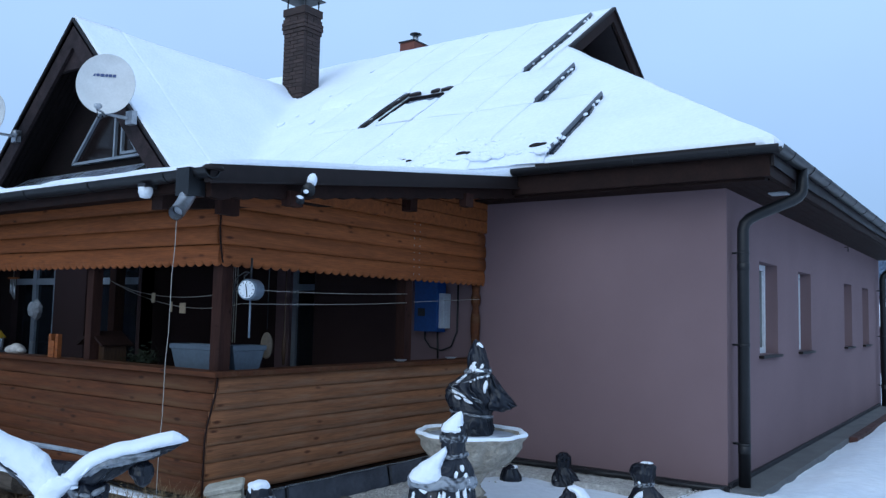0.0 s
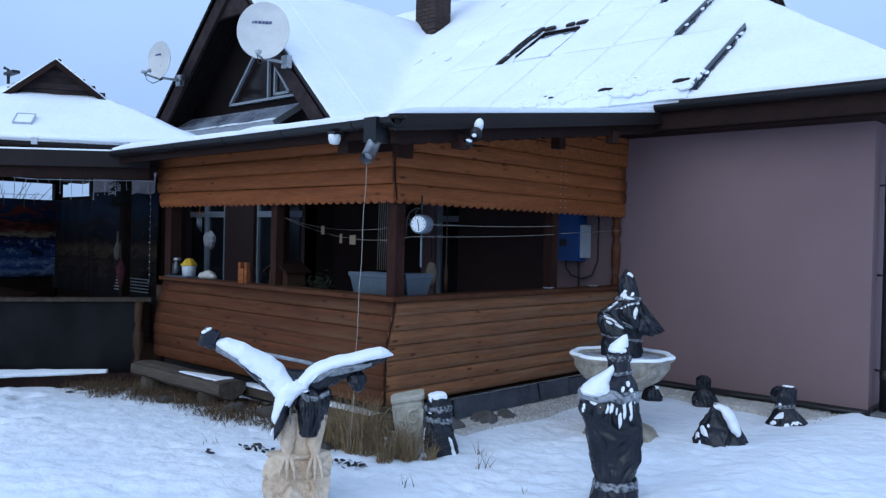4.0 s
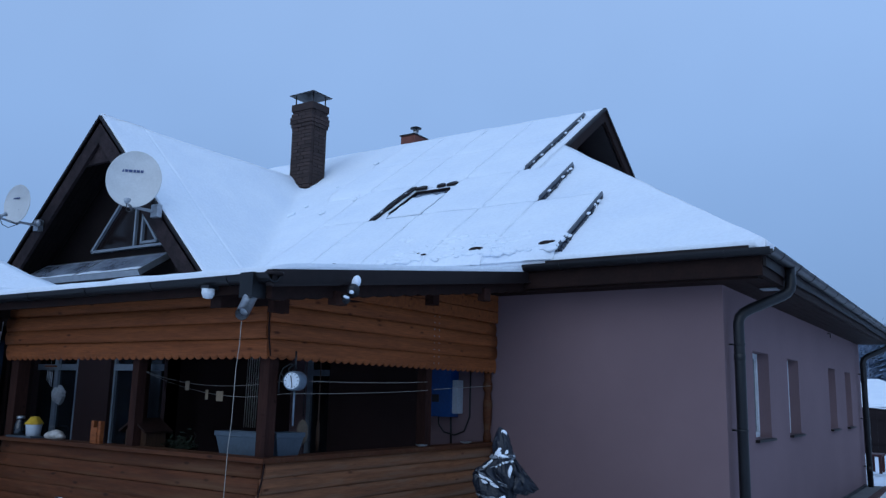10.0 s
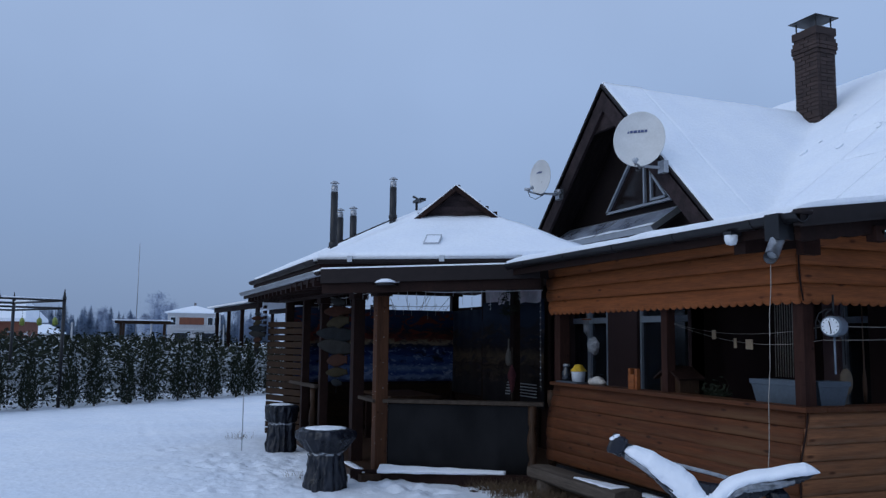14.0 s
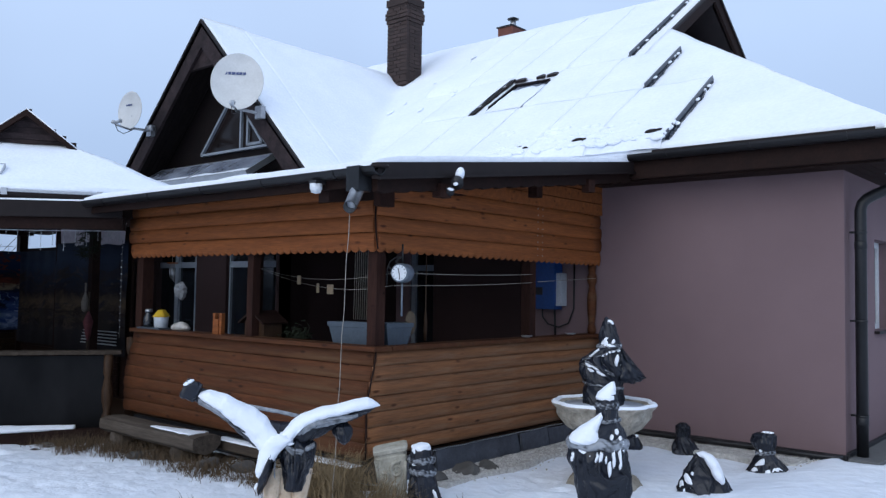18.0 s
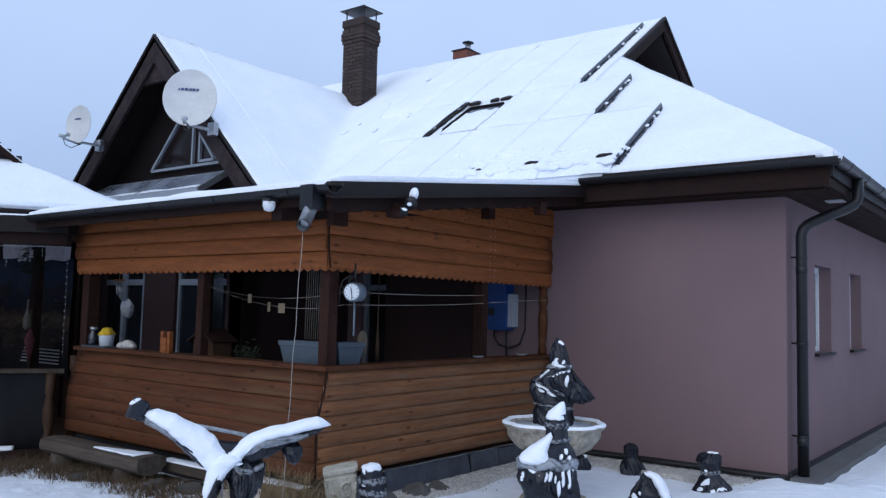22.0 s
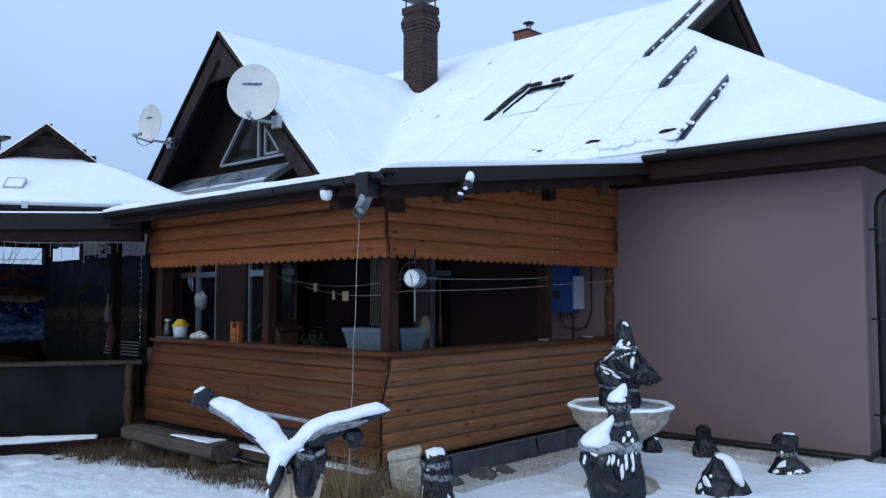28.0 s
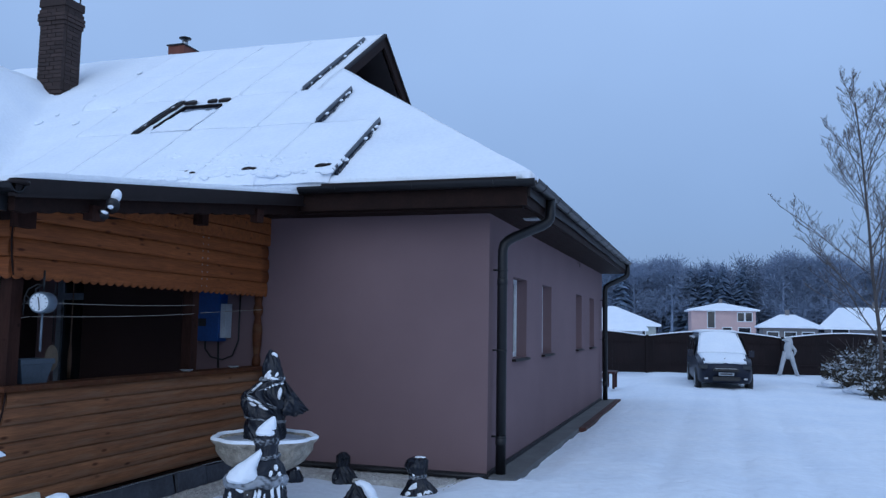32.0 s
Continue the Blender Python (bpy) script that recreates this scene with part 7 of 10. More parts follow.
# small ones by the wall
fg = Foil((-1.38, -0.50, 0.0), 25, 1.5)
S = [(-0.17, 0.125, 0.11, 0.03, 0), (-0.10, 0.115, 0.10, 0.025, 0), (0.0, 0.090, 0.085, 0.0, 0), (0.06, 0.062, 0.06, -0.01, 0), (0.10, 0.064, 0.062, -0.012, 0), (0.16, 0.056, 0.056, -0.012, 0), (0.195, 0.03, 0.03, -0.012, 0), (0.205, 0.004, 0.004, -0.012, 0)]
fg.cloth(S, (0.06,), 0.30, 110, 80, 5.0)
fg.done("wrapped_statue", "small upright figure wrapped in black foil by the wall")
fg = Foil((-0.44, -0.80, 0.0), 19, 9.5)
S = [(-0.17, 0.185, 0.15, 0.0, 0), (-0.10, 0.160, 0.14, -0.01, 0), (0.0, 0.110, 0.10, -0.02, 0), (0.07, 0.072, 0.07, -0.032, 0), (0.12, 0.082, 0.08, -0.038, 0), (0.17, 0.098, 0.09, -0.04, 0), (0.225, 0.096, 0.09, -0.035, 0), (0.25, 0.07, 0.07, -0.03, 0), (0.256, 0.005, 0.005, -0.03, 0)]
fg.cloth(S, (0.07,), 0.20, 120, 90, 3.0)
fg.tie(S, 0.075, 0.020, 0.006)
for x, z, w, h, tl in ((-0.085, -0.03, 0.03, 0.07, 35), (-0.13, -0.09, 0.03, 0.05, 30), (0.0, -0.10, 0.035, 0.045, -20), (0.07, -0.08, 0.045, 0.05, -40), (-0.03, -0.13, 0.03, 0.02, 0), (-0.07, 0.10, 0.014, 0.014, 0), (0.12, -0.125, 0.03, 0.02, 0)):
    fg.stick(S, x, z, w, h, tl)
fg.lump((-0.01, 0.0, 0.253), (0.05, 0.045, 0.012), 0, 0, 0.3)
fg.done("wrapped_statue", "small figure wrapped in foil with a flat top by the wall")
fg = Foil((-0.555, -1.975, -0.01), 24, 4.4)
S = [(-0.16, 0.205, 0.12, 0.005, 0), (-0.10, 0.198, 0.12, 0.005, 0), (-0.02, 0.172, 0.11, 0.0, 0), (0.06, 0.138, 0.10, -0.005, 0), (0.13, 0.100, 0.08, -0.012, 0), (0.19, 0.062, 0.06, -0.022, 0), (0.228, 0.030, 0.032, -0.032, 0), (0.240, 0.005, 0.005, -0.035, 0)]
fg.cloth(S, (), 0.20, 120, 90, 1.0)
fg.strip([(-0.060, 0.235, -0.035, 0.205, 0.03), (-0.01, 0.250, 0.000, 0.190, 0.06), (0.055, 0.228, 0.025, 0.135, 0.085), (0.105, 0.175, 0.055, 0.080, 0.09), (0.140, 0.105, 0.085, 0.035, 0.09), (0.160, 0.045, 0.115, 0.000, 0.07), (0.16, 0.005, 0.148, -0.005, 0.02)], -0.035, 0.12)
for x, z, w, h, tl in ((-0.125, 0.02, 0.03, 0.06, -35), (-0.165, -0.06, 0.030, 0.065, -25), (0.06, -0.135, 0.07, 0.03, 0), (-0.09, 0.075, 0.012, 0.014, 0), (0.0, -0.135, 0.05, 0.02, 0), (-0.05, -0.125, 0.035, 0.02, 20)):
    fg.stick(S, x, z, w, h, tl)
fg.done("wrapped_statue", "low winged figure wrapped in foil and half snowed over")
wrapped("wrapped_statue", "small dark foil bundle behind the fountain", (-1.86, -0.70, GZ),
        [(0.0, 0.10, 0.1, 0, 0), (0.08, 0.10, 0.1, 0, 0), (0.16, 0.07, 0.07, 0, 0), (0.2, 0.005, 0.005, 0, 0)], [], 1.0, 6.1, 0, 0.12, n=48, rings=30)

# fountain
fo = thing("fountain", "cast stone fountain with a scalloped bowl rimmed with snow", "fountain")
fx, fy = -1.335, -2.21


def flower(bm, prof, nn=90, lobes=9):
    rows = []
    for r, z, amp in prof:
        rows.append([(fx + r * (1 + amp * abs(math.sin(lobes * t / 2))) * math.cos(t), fy + r * (1 + amp * abs(math.sin(lobes * t / 2))) * math.sin(t), z) for t in [2 * math.pi * k / nn for k in range(nn)]])
    ring(bm, rows, cap=False)


bm = bmesh.new()
flower(bm, ((0.10, 0.27, 0), (0.16, 0.285, 0.05), (0.23, 0.325, 0.09), (0.285, 0.365, 0.11), (0.32, 0.40, 0.08), (0.335, 0.43, 0.11), (0.36, 0.47, 0.11), (0.375, 0.515, 0.07), (0.395, 0.535, 0.07), (0.41, 0.55, 0.07), (0.412, 0.567, 0.07), (0.39, 0.575, 0.07), (0.36, 0.55, 0.06), (0.33, 0.51, 0.0), (0.001, 0.49, 0)))
part("bowl", bm, CAST, fo, "scalloped cast stone bowl", True)
bm = bmesh.new()
flower(bm, ((0.374, 0.564, 0.07), (0.384, 0.584, 0.07), (0.402, 0.586, 0.07), (0.413, 0.574, 0.07), (0.414, 0.562, 0.07)))
part("rim_snow", bm, SNOW, fo, "snow on the rim", True)
lathepart("ice", ((0.33, 0.0), (0.355, 0.012), (0.001, 0.02)), (fx, fy, 0.538), ICE, fo, "cloudy ice in the bowl")
lathepart("stem", ((0.19, 0.0), (0.18, 0.04), (0.10, 0.08), (0.075, 0.15), (0.085, 0.22), (0.12, 0.25), (0.09, 0.28), (0.075, 0.31), (0.11, 0.37), (0.15, 0.42), (0.12, 0.44)), (fx, fy, -0.14), CAST, fo, "turned stem")
bm = bmesh.new()
lathe(bm, ((0.33, -0.05), (0.325, 0.05), (0.29, 0.10), (0.22, 0.13), (0.15, 0.17), (0.12, 0.24)), (fx, fy, -0.16), 40, 0.16)
part("base", bm, CAST, fo, "broad rough stone base", True)

# eagle with spread wings on a beige rock
def eagle():
    fg = Foil((-1.706, -5.356, 0.0), 52, 2.0)
    bm = fg.bm
    stone = fg.stone

    def limb(pts, n=44, steps=70, film=0.0, crease=0.55):
        """A wing: ellipses (x, y, z, depth, height) strung along x, creased below."""
        rows = []
        for i in range(steps + 1):
            x, y, z, w, h = spline(pts, i / steps)
            row = []
            for k in range(n):
                t = 2 * math.pi * k / n
                c, d = math.cos(t), math.sin(t)
                q = 1 + 0.14 * noise.noise((x * 8 + c * 2, z * 8 + d * 2, 1.0)) + crease * (0.16 - abs(noise.noise((x * 12 + c * 2.5, z * 12 + d * 2.5, 4.0)))) * (1.0 if d < 0.35 else 0.25)
                row.append((x, y + w * q * c, z + h * q * d))
            rows.append(row)
        return fg.add(rows, 0.0, film)

    limb([(0.02, 0.0, 0.60, 0.09, 0.10), (-0.08, 0.0, 0.620, 0.09, 0.100), (-0.19, 0.01, 0.695, 0.085, 0.088), (-0.30, 0.02, 0.778, 0.08, 0.066), (-0.40, 0.02, 0.840, 0.07, 0.050), (-0.47, 0.02, 0.872, 0.06, 0.046), (-0.50, 0.02, 0.875, 0.03, 0.03)])
    limb([(-0.02, 0.0, 0.60, 0.09, 0.10), (0.08, 0.0, 0.615, 0.09, 0.090), (0.20, 0.01, 0.682, 0.085, 0.078), (0.33, 0.02, 0.733, 0.08, 0.056), (0.44, 0.02, 0.768, 0.075, 0.048), (0.53, 0.02, 0.797, 0.06, 0.034), (0.585, 0.02, 0.806, 0.02, 0.008)])
    # tail and breast, then the foil apron that hangs over the right leg
    limb([(0.00, 0.0, 0.62, 0.10, 0.09), (-0.03, -0.03, 0.56, 0.10, 0.10), (-0.06, -0.07, 0.49, 0.085, 0.09), (-0.085, -0.10, 0.42, 0.06, 0.065), (-0.115, -0.115, 0.355, 0.03, 0.045)], 40, 40)
    A = [(0.325, 0.050, 0.07, 0.092, -0.03), (0.34, 0.056, 0.08, 0.092, -0.03), (0.42, 0.072, 0.092, 0.098, -0.03), (0.50, 0.088, 0.095, 0.102, -0.02), (0.58, 0.105, 0.09, 0.10, 0.0), (0.63, 0.05, 0.05, 0.10, 0.0)]
    fg.cloth(A, (), 0.24, 90, 50)
    # film wound under the wings
    for pts, fm in (([(0.10, -0.045, 0.655, 0.05, 0.030), (0.18, -0.055, 0.700, 0.045, 0.030), (0.28, -0.05, 0.722, 0.045, 0.028), (0.38, -0.045, 0.735, 0.04, 0.022), (0.45, -0.04, 0.752, 0.03, 0.012)], 0.66),
                    ([(0.02, -0.075, 0.60, 0.03, 0.018), (0.07, -0.085, 0.555, 0.04, 0.022), (0.13, -0.08, 0.552, 0.04, 0.020), (0.20, -0.06, 0.585, 0.03, 0.012)], 0.6),
                    ([(-0.46, -0.035, 0.842, 0.03, 0.018), (-0.40, -0.045, 0.812, 0.035, 0.018), (-0.34, -0.045, 0.775, 0.035, 0.020), (-0.29, -0.04, 0.735, 0.025, 0.012)], 0.66),
                    ([(-0.02, -0.10, 0.50, 0.03, 0.03), (-0.03, -0.115, 0.46, 0.03, 0.035), (-0.02, -0.10, 0.42, 0.02, 0.02)], 0.6)):
        limb(pts, 28, 40, fm, 0.9)
    # snow along the tops of both wings and down the breast
    fg.strip([(-0.452, 0.893, -0.470, 0.862, 0.030), (-0.40, 0.902, -0.43, 0.832, 0.070), (-0.30, 0.872, -0.34, 0.772, 0.092), (-0.20, 0.822, -0.26, 0.700, 0.098), (-0.13, 0.787, -0.19, 0.645, 0.10), (-0.08, 0.745, -0.15, 0.60, 0.105), (-0.03, 0.685, -0.125, 0.56, 0.11), (0.02, 0.655, -0.09, 0.52, 0.105), (0.05, 0.62, -0.03, 0.53, 0.06)], -0.012)
    fg.strip([(-0.03, 0.63, -0.01, 0.54, 0.06), (0.0, 0.668, 0.025, 0.555, 0.10), (0.055, 0.708, 0.078, 0.615, 0.105), (0.12, 0.752, 0.135, 0.668, 0.10), (0.205, 0.787, 0.212, 0.718, 0.096), (0.34, 0.812, 0.352, 0.745, 0.092), (0.444, 0.840, 0.452, 0.768, 0.085), (0.506, 0.850, 0.520, 0.784, 0.070), (0.545, 0.835, 0.555, 0.792, 0.045), (0.585, 0.806, 0.585, 0.798, 0.012)], -0.010)
    fg.strip([(-0.06, 0.65, 0.05, 0.65, 0.07), (-0.105, 0.615, 0.075, 0.62, 0.085), (-0.118, 0.55, 0.010, 0.555, 0.085), (-0.128, 0.49, -0.036, 0.485, 0.075), (-0.136, 0.448, -0.050, 0.44, 0.06), (-0.128, 0.415, -0.062, 0.405, 0.045), (-0.108, 0.392, -0.085, 0.388, 0.015)], -0.062)
    fg.lump((0.0, -0.03, 0.615), (0.085, 0.085, 0.055), 0, 0, 0.12)
    for x, z, w, h, tl in ((-0.095, 0.375, 0.006, 0.03, 20), (-0.125, 0.37, 0.008, 0.022, 15), (0.105, 0.672, 0.035, 0.006, -45), (0.06, 0.60, 0.022, 0.009, -10)):
        fg.lump((x, -0.13 if x < 0 else -0.10, z), (w, 0.012, h), tl, 0, 0.3, 3)
    # square foil box on the left wing tip, rounded and creased
    rows = []
    for k in range(25):
        e = math.pi * (k / 24 - 0.5)
        row = []
        for q in range(44):
            t = 2 * math.pi * q / 44
            rad = lambda v: math.copysign(abs(v) ** 0.35, v)
            p = Vector((rad(math.cos(e)) * rad(math.cos(t)), rad(math.cos(e)) * rad(math.sin(t)), rad(math.sin(e))))
            p = p * (1 + 0.35 * (0.12 - abs(noise.noise(p * 1.6)))) + Vector((0.16 * noise.noise(p), 0.0, 0.16 * noise.noise(p + Vector((5, 0, 0)))))
            row.append(Matrix.Translation((-0.505, 0.0, 0.898)) @ Matrix.Rotation(radians(24), 4, "Y") @ Vector((0.050 * p.x, 0.058 * p.y, 0.056 * p.z)))
        rows.append(row)
    fg.add(rows)
    fg.lump((-0.520, -0.015, 0.945), (0.036, 0.045, 0.012), -26, 0, 0.2, 3)
    # pouch of loose foil under the right wing
    fg.cloth([(0.575, 0.006, 0.006, 0.375, -0.03), (0.595, 0.032, 0.03, 0.372, -0.03), (0.64, 0.052, 0.045, 0.37, -0.03), (0.68, 0.046, 0.045, 0.365, -0.02), (0.71, 0.02, 0.02, 0.36, 0.0)], (), 0.42, 60, 34)
    # cord between the wings
    cord = fg.add([[(x + 0.0 * c, 0.02 + 0.012 * c, z + 0.012 * d) for c, d in [(math.cos(k * 0.7854), math.sin(k * 0.7854)) for k in range(8)]] for x, z in ((-0.20, 0.805), (-0.10, 0.785), (0.0, 0.765), (0.13, 0.735))], 0.0, 0.7)
    first = len(bm.verts)
    # legs, claws and a rough stump between them
    for lx in (-0.035, 0.125):
        tube(bm, [fg.m @ Vector(p) for p in ((lx + 0.01, 0.0, 0.44), (lx, -0.02, 0.36), (lx - 0.005, -0.045, 0.27), (lx, -0.055, 0.215))], [0.062, 0.056, 0.042, 0.026], 18)
        for c in (-1, 0, 1):
            tube(bm, [fg.m @ Vector(p) for p in ((lx, -0.06, 0.225), (lx + 0.022 * c, -0.115, 0.20), (lx + 0.040 * c, -0.165, 0.15), (lx + 0.045 * c, -0.178, 0.095))], [0.015, 0.012, 0.010, 0.004], 9)
    tube(bm, [fg.m @ Vector(p) for p in ((0.045, 0.03, 0.42), (0.045, 0.03, 0.30), (0.045, 0.02, 0.19), (0.045, 0.0, 0.10))], [0.085, 0.075, 0.085, 0.12], 22)
    # the rock: a block cut by many planes, split by cracks
    rr = random.Random(6)
    cuts = []
    for i in range(26):
        a, e = rr.uniform(0, 6.283), rr.uniform(-0.40, 0.30)
        cuts.append((math.cos(a) * math.cos(e), math.sin(a) * math.cos(e), math.sin(e), rr.uniform(0.165, 0.205)))
    rows = []
    for k in range(64):
        z = -0.26 + 0.478 * k / 63
        row = []
        for q in range(110):
            t = 2 * math.pi * q / 110
            c, d = math.cos(t), math.sin(t)
            r = 0.30
            for nx, ny, nz, dd in cuts:
                den = nx * c + ny * d
                if den > 0.15:
                    r = min(r, max(0.02, (dd - nz * (z - 0.02)) / den))
            p = Vector((c * r, d * r, z))
            near = noise.voronoi(p * 6.5 + Vector((4.2, 1.1, 7.7)))[0]
            crack = max(0.0, 1 - (near[1] - near[0]) * 9)
            r *= 1 - 0.13 * crack + 0.05 * noise.noise(p * 9) + 0.02 * noise.noise(p * 30)
            ledge = 0.02 * math.floor(noise.noise((c * 1.5, d * 1.5, z * 5)) * 3) / 3
            row.append(fg.m @ Vector((0.01 + (r + ledge) * c, 0.0 + (r + ledge) * d, z + 0.02 * noise.noise(p * 5))))
        rows.append(row)
    ring(bm, rows)
    for v in list(bm.verts)[first:]:
        v[stone] = 1.0
        v[fg.snow] = v[fg.film] = 0.0
    ob = fg.done("eagle_statue", "eagle statue with foil-wrapped snowy wings on a beige rock", group="")
    me = ob.data
    me.materials.append(BEIGE)
    tags = me.attributes["stone"].data
    for p in me.polygons:
        if tags[p.vertices[0]].value > 0.5:
            p.material_index, p.use_smooth = 1, len(p.vertices) != 4 or p.area < 0.00005
    return ob


eagle()

# mossy cast pedestal leaning by the corner: a tapered slab carved with scrolls
PM = pose(-2.175, -3.885, -0.20, 2, -4, 45)
pe = bmesh.new()
rows = []
for z, w, t in ((0, 0.062, 0.06), (0.06, 0.068, 0.064), (0.12, 0.079, 0.072), (0.22, 0.098, 0.086), (0.34, 0.112, 0.096), (0.42, 0.118, 0.10), (0.452, 0.122, 0.104), (0.462, 0.110, 0.096), (0.476, 0.112, 0.098), (0.486, 0.128, 0.110), (0.512, 0.130, 0.112), (0.520, 0.118, 0.10), (0.515, 0.09, 0.07)):
    row = []
    for k in range(64):
        a = 2 * math.pi * k / 64
        c, s = math.cos(a), math.sin(a)
        q = (abs(c) ** 9 + abs(s) ** 9) ** (-1 / 9)
        f = 1 + 0.012 * noise.noise((c * 6, s * 6, z * 20))
        row.append(PM @ Vector((w * q * c * f, t * q * s * f, z + 0.12 * (w * q * c) * max(0.0, z - 0.3) / 0.2)))
    rows.append(row)
ring(pe, rows)
ped = tagged(part("plant_pedestal", pe, MOSSY, None, "", False), "mossy cast stone pedestal with carved scrolls", "pedestal")
for mq in (PM, PM @ Matrix.Rotation(radians(180), 4, "Z"), PM @ Matrix.Rotation(radians(90), 4, "Z"), PM @ Matrix.Rotation(radians(-90), 4, "Z")):
    front = mq in (PM,) or mq == PM @ Matrix.Rotation(radians(180), 4, "Z")
    face = lambda x, z: mq @ Vector((x, -(0.072 + 0.028 * z / 0.42 + (0.0 if front else 0.010)) - 0.002, z))
    # a large scroll at the upper right, smaller leaves below, a moulded border
    for cx, cz, r0, sg, turns in ((0.040, 0.36, 0.050, 1, 3.2), (-0.052, 0.30, 0.036, -1, 2.8), (0.018, 0.20, 0.040, 1, 2.6), (-0.034, 0.13, 0.030, -1, 2.2)):
        tubepart("scroll", [face(cx + sg * r0 * (1 - k / 34) * math.cos(k / 28 * turns * math.pi + 1), cz + r0 * 1.25 * (1 - k / 34) * math.sin(k / 28 * turns * math.pi + 1)) for k in range(29)], [0.015 * (1 - k / 45) for k in range(29)], MOSSY, ped, "", 6)
    for x0, x1 in ((-0.070, -0.105), (0.070, 0.105)):
        tubepart("moulding", [face(x0 + (x1 - x0) * k / 8, 0.05 + 0.37 * k / 8) for k in range(9)], 0.006, MOSSY, ped, "", 5)
    tubepart("leaf", [face(0.05 * math.sin(k * 0.45) - 0.01, 0.06 + 0.026 * k) for k in range(13)], [0.004 + 0.008 * math.sin(math.pi * k / 12) for k in range(13)], MOSSY, ped, "", 6)

# foil-wrapped barrels beside the pavilion
def barrel(at, label, seed, h, r, wide):
    b = wrapped("wrapped_barrel", label, at,
                [(0, r * 1.05, r * 0.95, 0, 0), (0.08, r * 1.0, r * 0.95, 0, 0), (h * 0.3, r * 0.88, r * 0.85, 0.02, 0), (h * 0.5, r * 0.84, r * 0.8, 0.015, 0), (h * 0.62, r * 0.80, r * 0.8, 0, 0), (h * 0.74, r * (0.5 + wide * 0.45), r * (0.5 + wide * 0.45), 0, 0), (h * 0.86, r * wide * 1.06, r * wide * 1.06, 0, 0), (h * 0.97, r * wide * 1.05, r * wide * 1.05, 0, 0), (h, r * wide * 0.9, r * wide * 0.9, 0, 0), (h * 1.005, 0.01, 0.01, 0, 0)],
                [(h * 0.58, h * 0.64)], 2.0, seed, 0, 0.085, group="wrapped barrels", folds=0.07)
    b["category"] = "barrel"
    bm = bmesh.new()
    lathe(bm, ((r * wide * 0.78, -0.012), (r * wide * 0.74, 0.004), (r * wide * 0.5, 0.014), (0.01, 0.018)), (at[0] - 0.03, at[1], at[2] + h), 28, 0.25)
    part("snow_cap", bm, SNOW, b, "thin cap of snow", True)


barrel((-7.15, -6.22, -0.2), "stone table wrapped in black foil, topped with snow", 2.2, 0.68, 0.25, 1.22)
barrel((-10.3, -6.12, -0.2), "barrel wrapped in black foil beside the slatted screen", 7.2, 0.70, 0.235, 1.0)

# split-log bench, stones, blocks
lb = bmesh.new()
rows = []
for i in range(25):
    x = -6.10 + 1.70 * i / 24
    w = 0.02 * noise.noise((x * 2, 0, 0))
    rows.append([(x, -4.05 + 0.15 * c + w, -0.045 + 0.175 * s) for c, s in ((-1, 0.55), (-0.95, 0.9), (-0.5, 1.0), (0, 1.02), (0.6, 1.0), (1, 0.85), (1, 0.5), (0.6, 0.15), (0, 0.0), (-0.6, 0.12), (-0.95, 0.35))])
ring(lb, rows)
log = thing("log_bench", "grey split-log bench with a strip of snow before the porch", "bench")
BENCHLOG = wood("weathered_bench_log", (0.105, 0.086, 0.070), (0.050, 0.040, 0.032), knots=False, rough=0.85, rand=0.1)
part("plank", lb, BENCHLOG, log)
bm = bmesh.new()
slab(bm, lambda u, v: Vector((-5.18 + 0.66 * u, -4.16 + (0.06 + 0.15 * u) * v, 0.14 + 0.008 * noise.noise((u * 6, v * 4, 3)))), 20, 5, 0.012)
part("snow_strip", bm, SNOW, log, "", True)
for x in (-5.92, -4.78):
    bm = bmesh.new()
    tube(bm, [(x, -4.17, -0.10), (x + 0.01, -4.15, -0.10), (x + 0.02, -3.95, -0.10), (x + 0.02, -3.93, -0.10)], [0.08, 0.10, 0.105, 0.09], 14)
    for v in bm.verts:
        v.co += v.normal * 0.02 * noise.noise(v.co * 9)
    part("support_log", bm, BENCHLOG, log, "short round support log", True)
yr = random.Random(21)


def stone(x, y, z, r, sq, name="field_stone", label="grey field stone at the foot of the porch", group="stones by the porch"):
    bm = bmesh.new()
    bmesh.ops.create_icosphere(bm, subdivisions=3, radius=r, matrix=Matrix.Translation((x, y, z)) @ Matrix.Rotation(yr.uniform(0, 3), 4, "Z") @ Matrix.Diagonal((1.35, 0.95, sq, 1)))
    o = Vector((x * 5, y * 3, 0))
    for v in bm.verts:
        v.co += v.normal * r * 0.28 * noise.noise(v.co * (2.2 / r * 0.3) + o)
    c = Vector((x, y, z))
    for k in range(9):
        d = Vector((yr.gauss(0, 1), yr.gauss(0, 1), yr.gauss(0, 0.8))).normalized()
        far = r * (0.62 + 0.38 * (1 - abs(d.z))) * (0.9 if abs(d.z) < 0.6 else sq)
        for v in bm.verts:
            e = (v.co - c).dot(d) - far
            if e > 0:
                v.co -= d * e * 0.92
    return tagged(part(name, bm, ROCK, None, "", False), label, "stone", group)


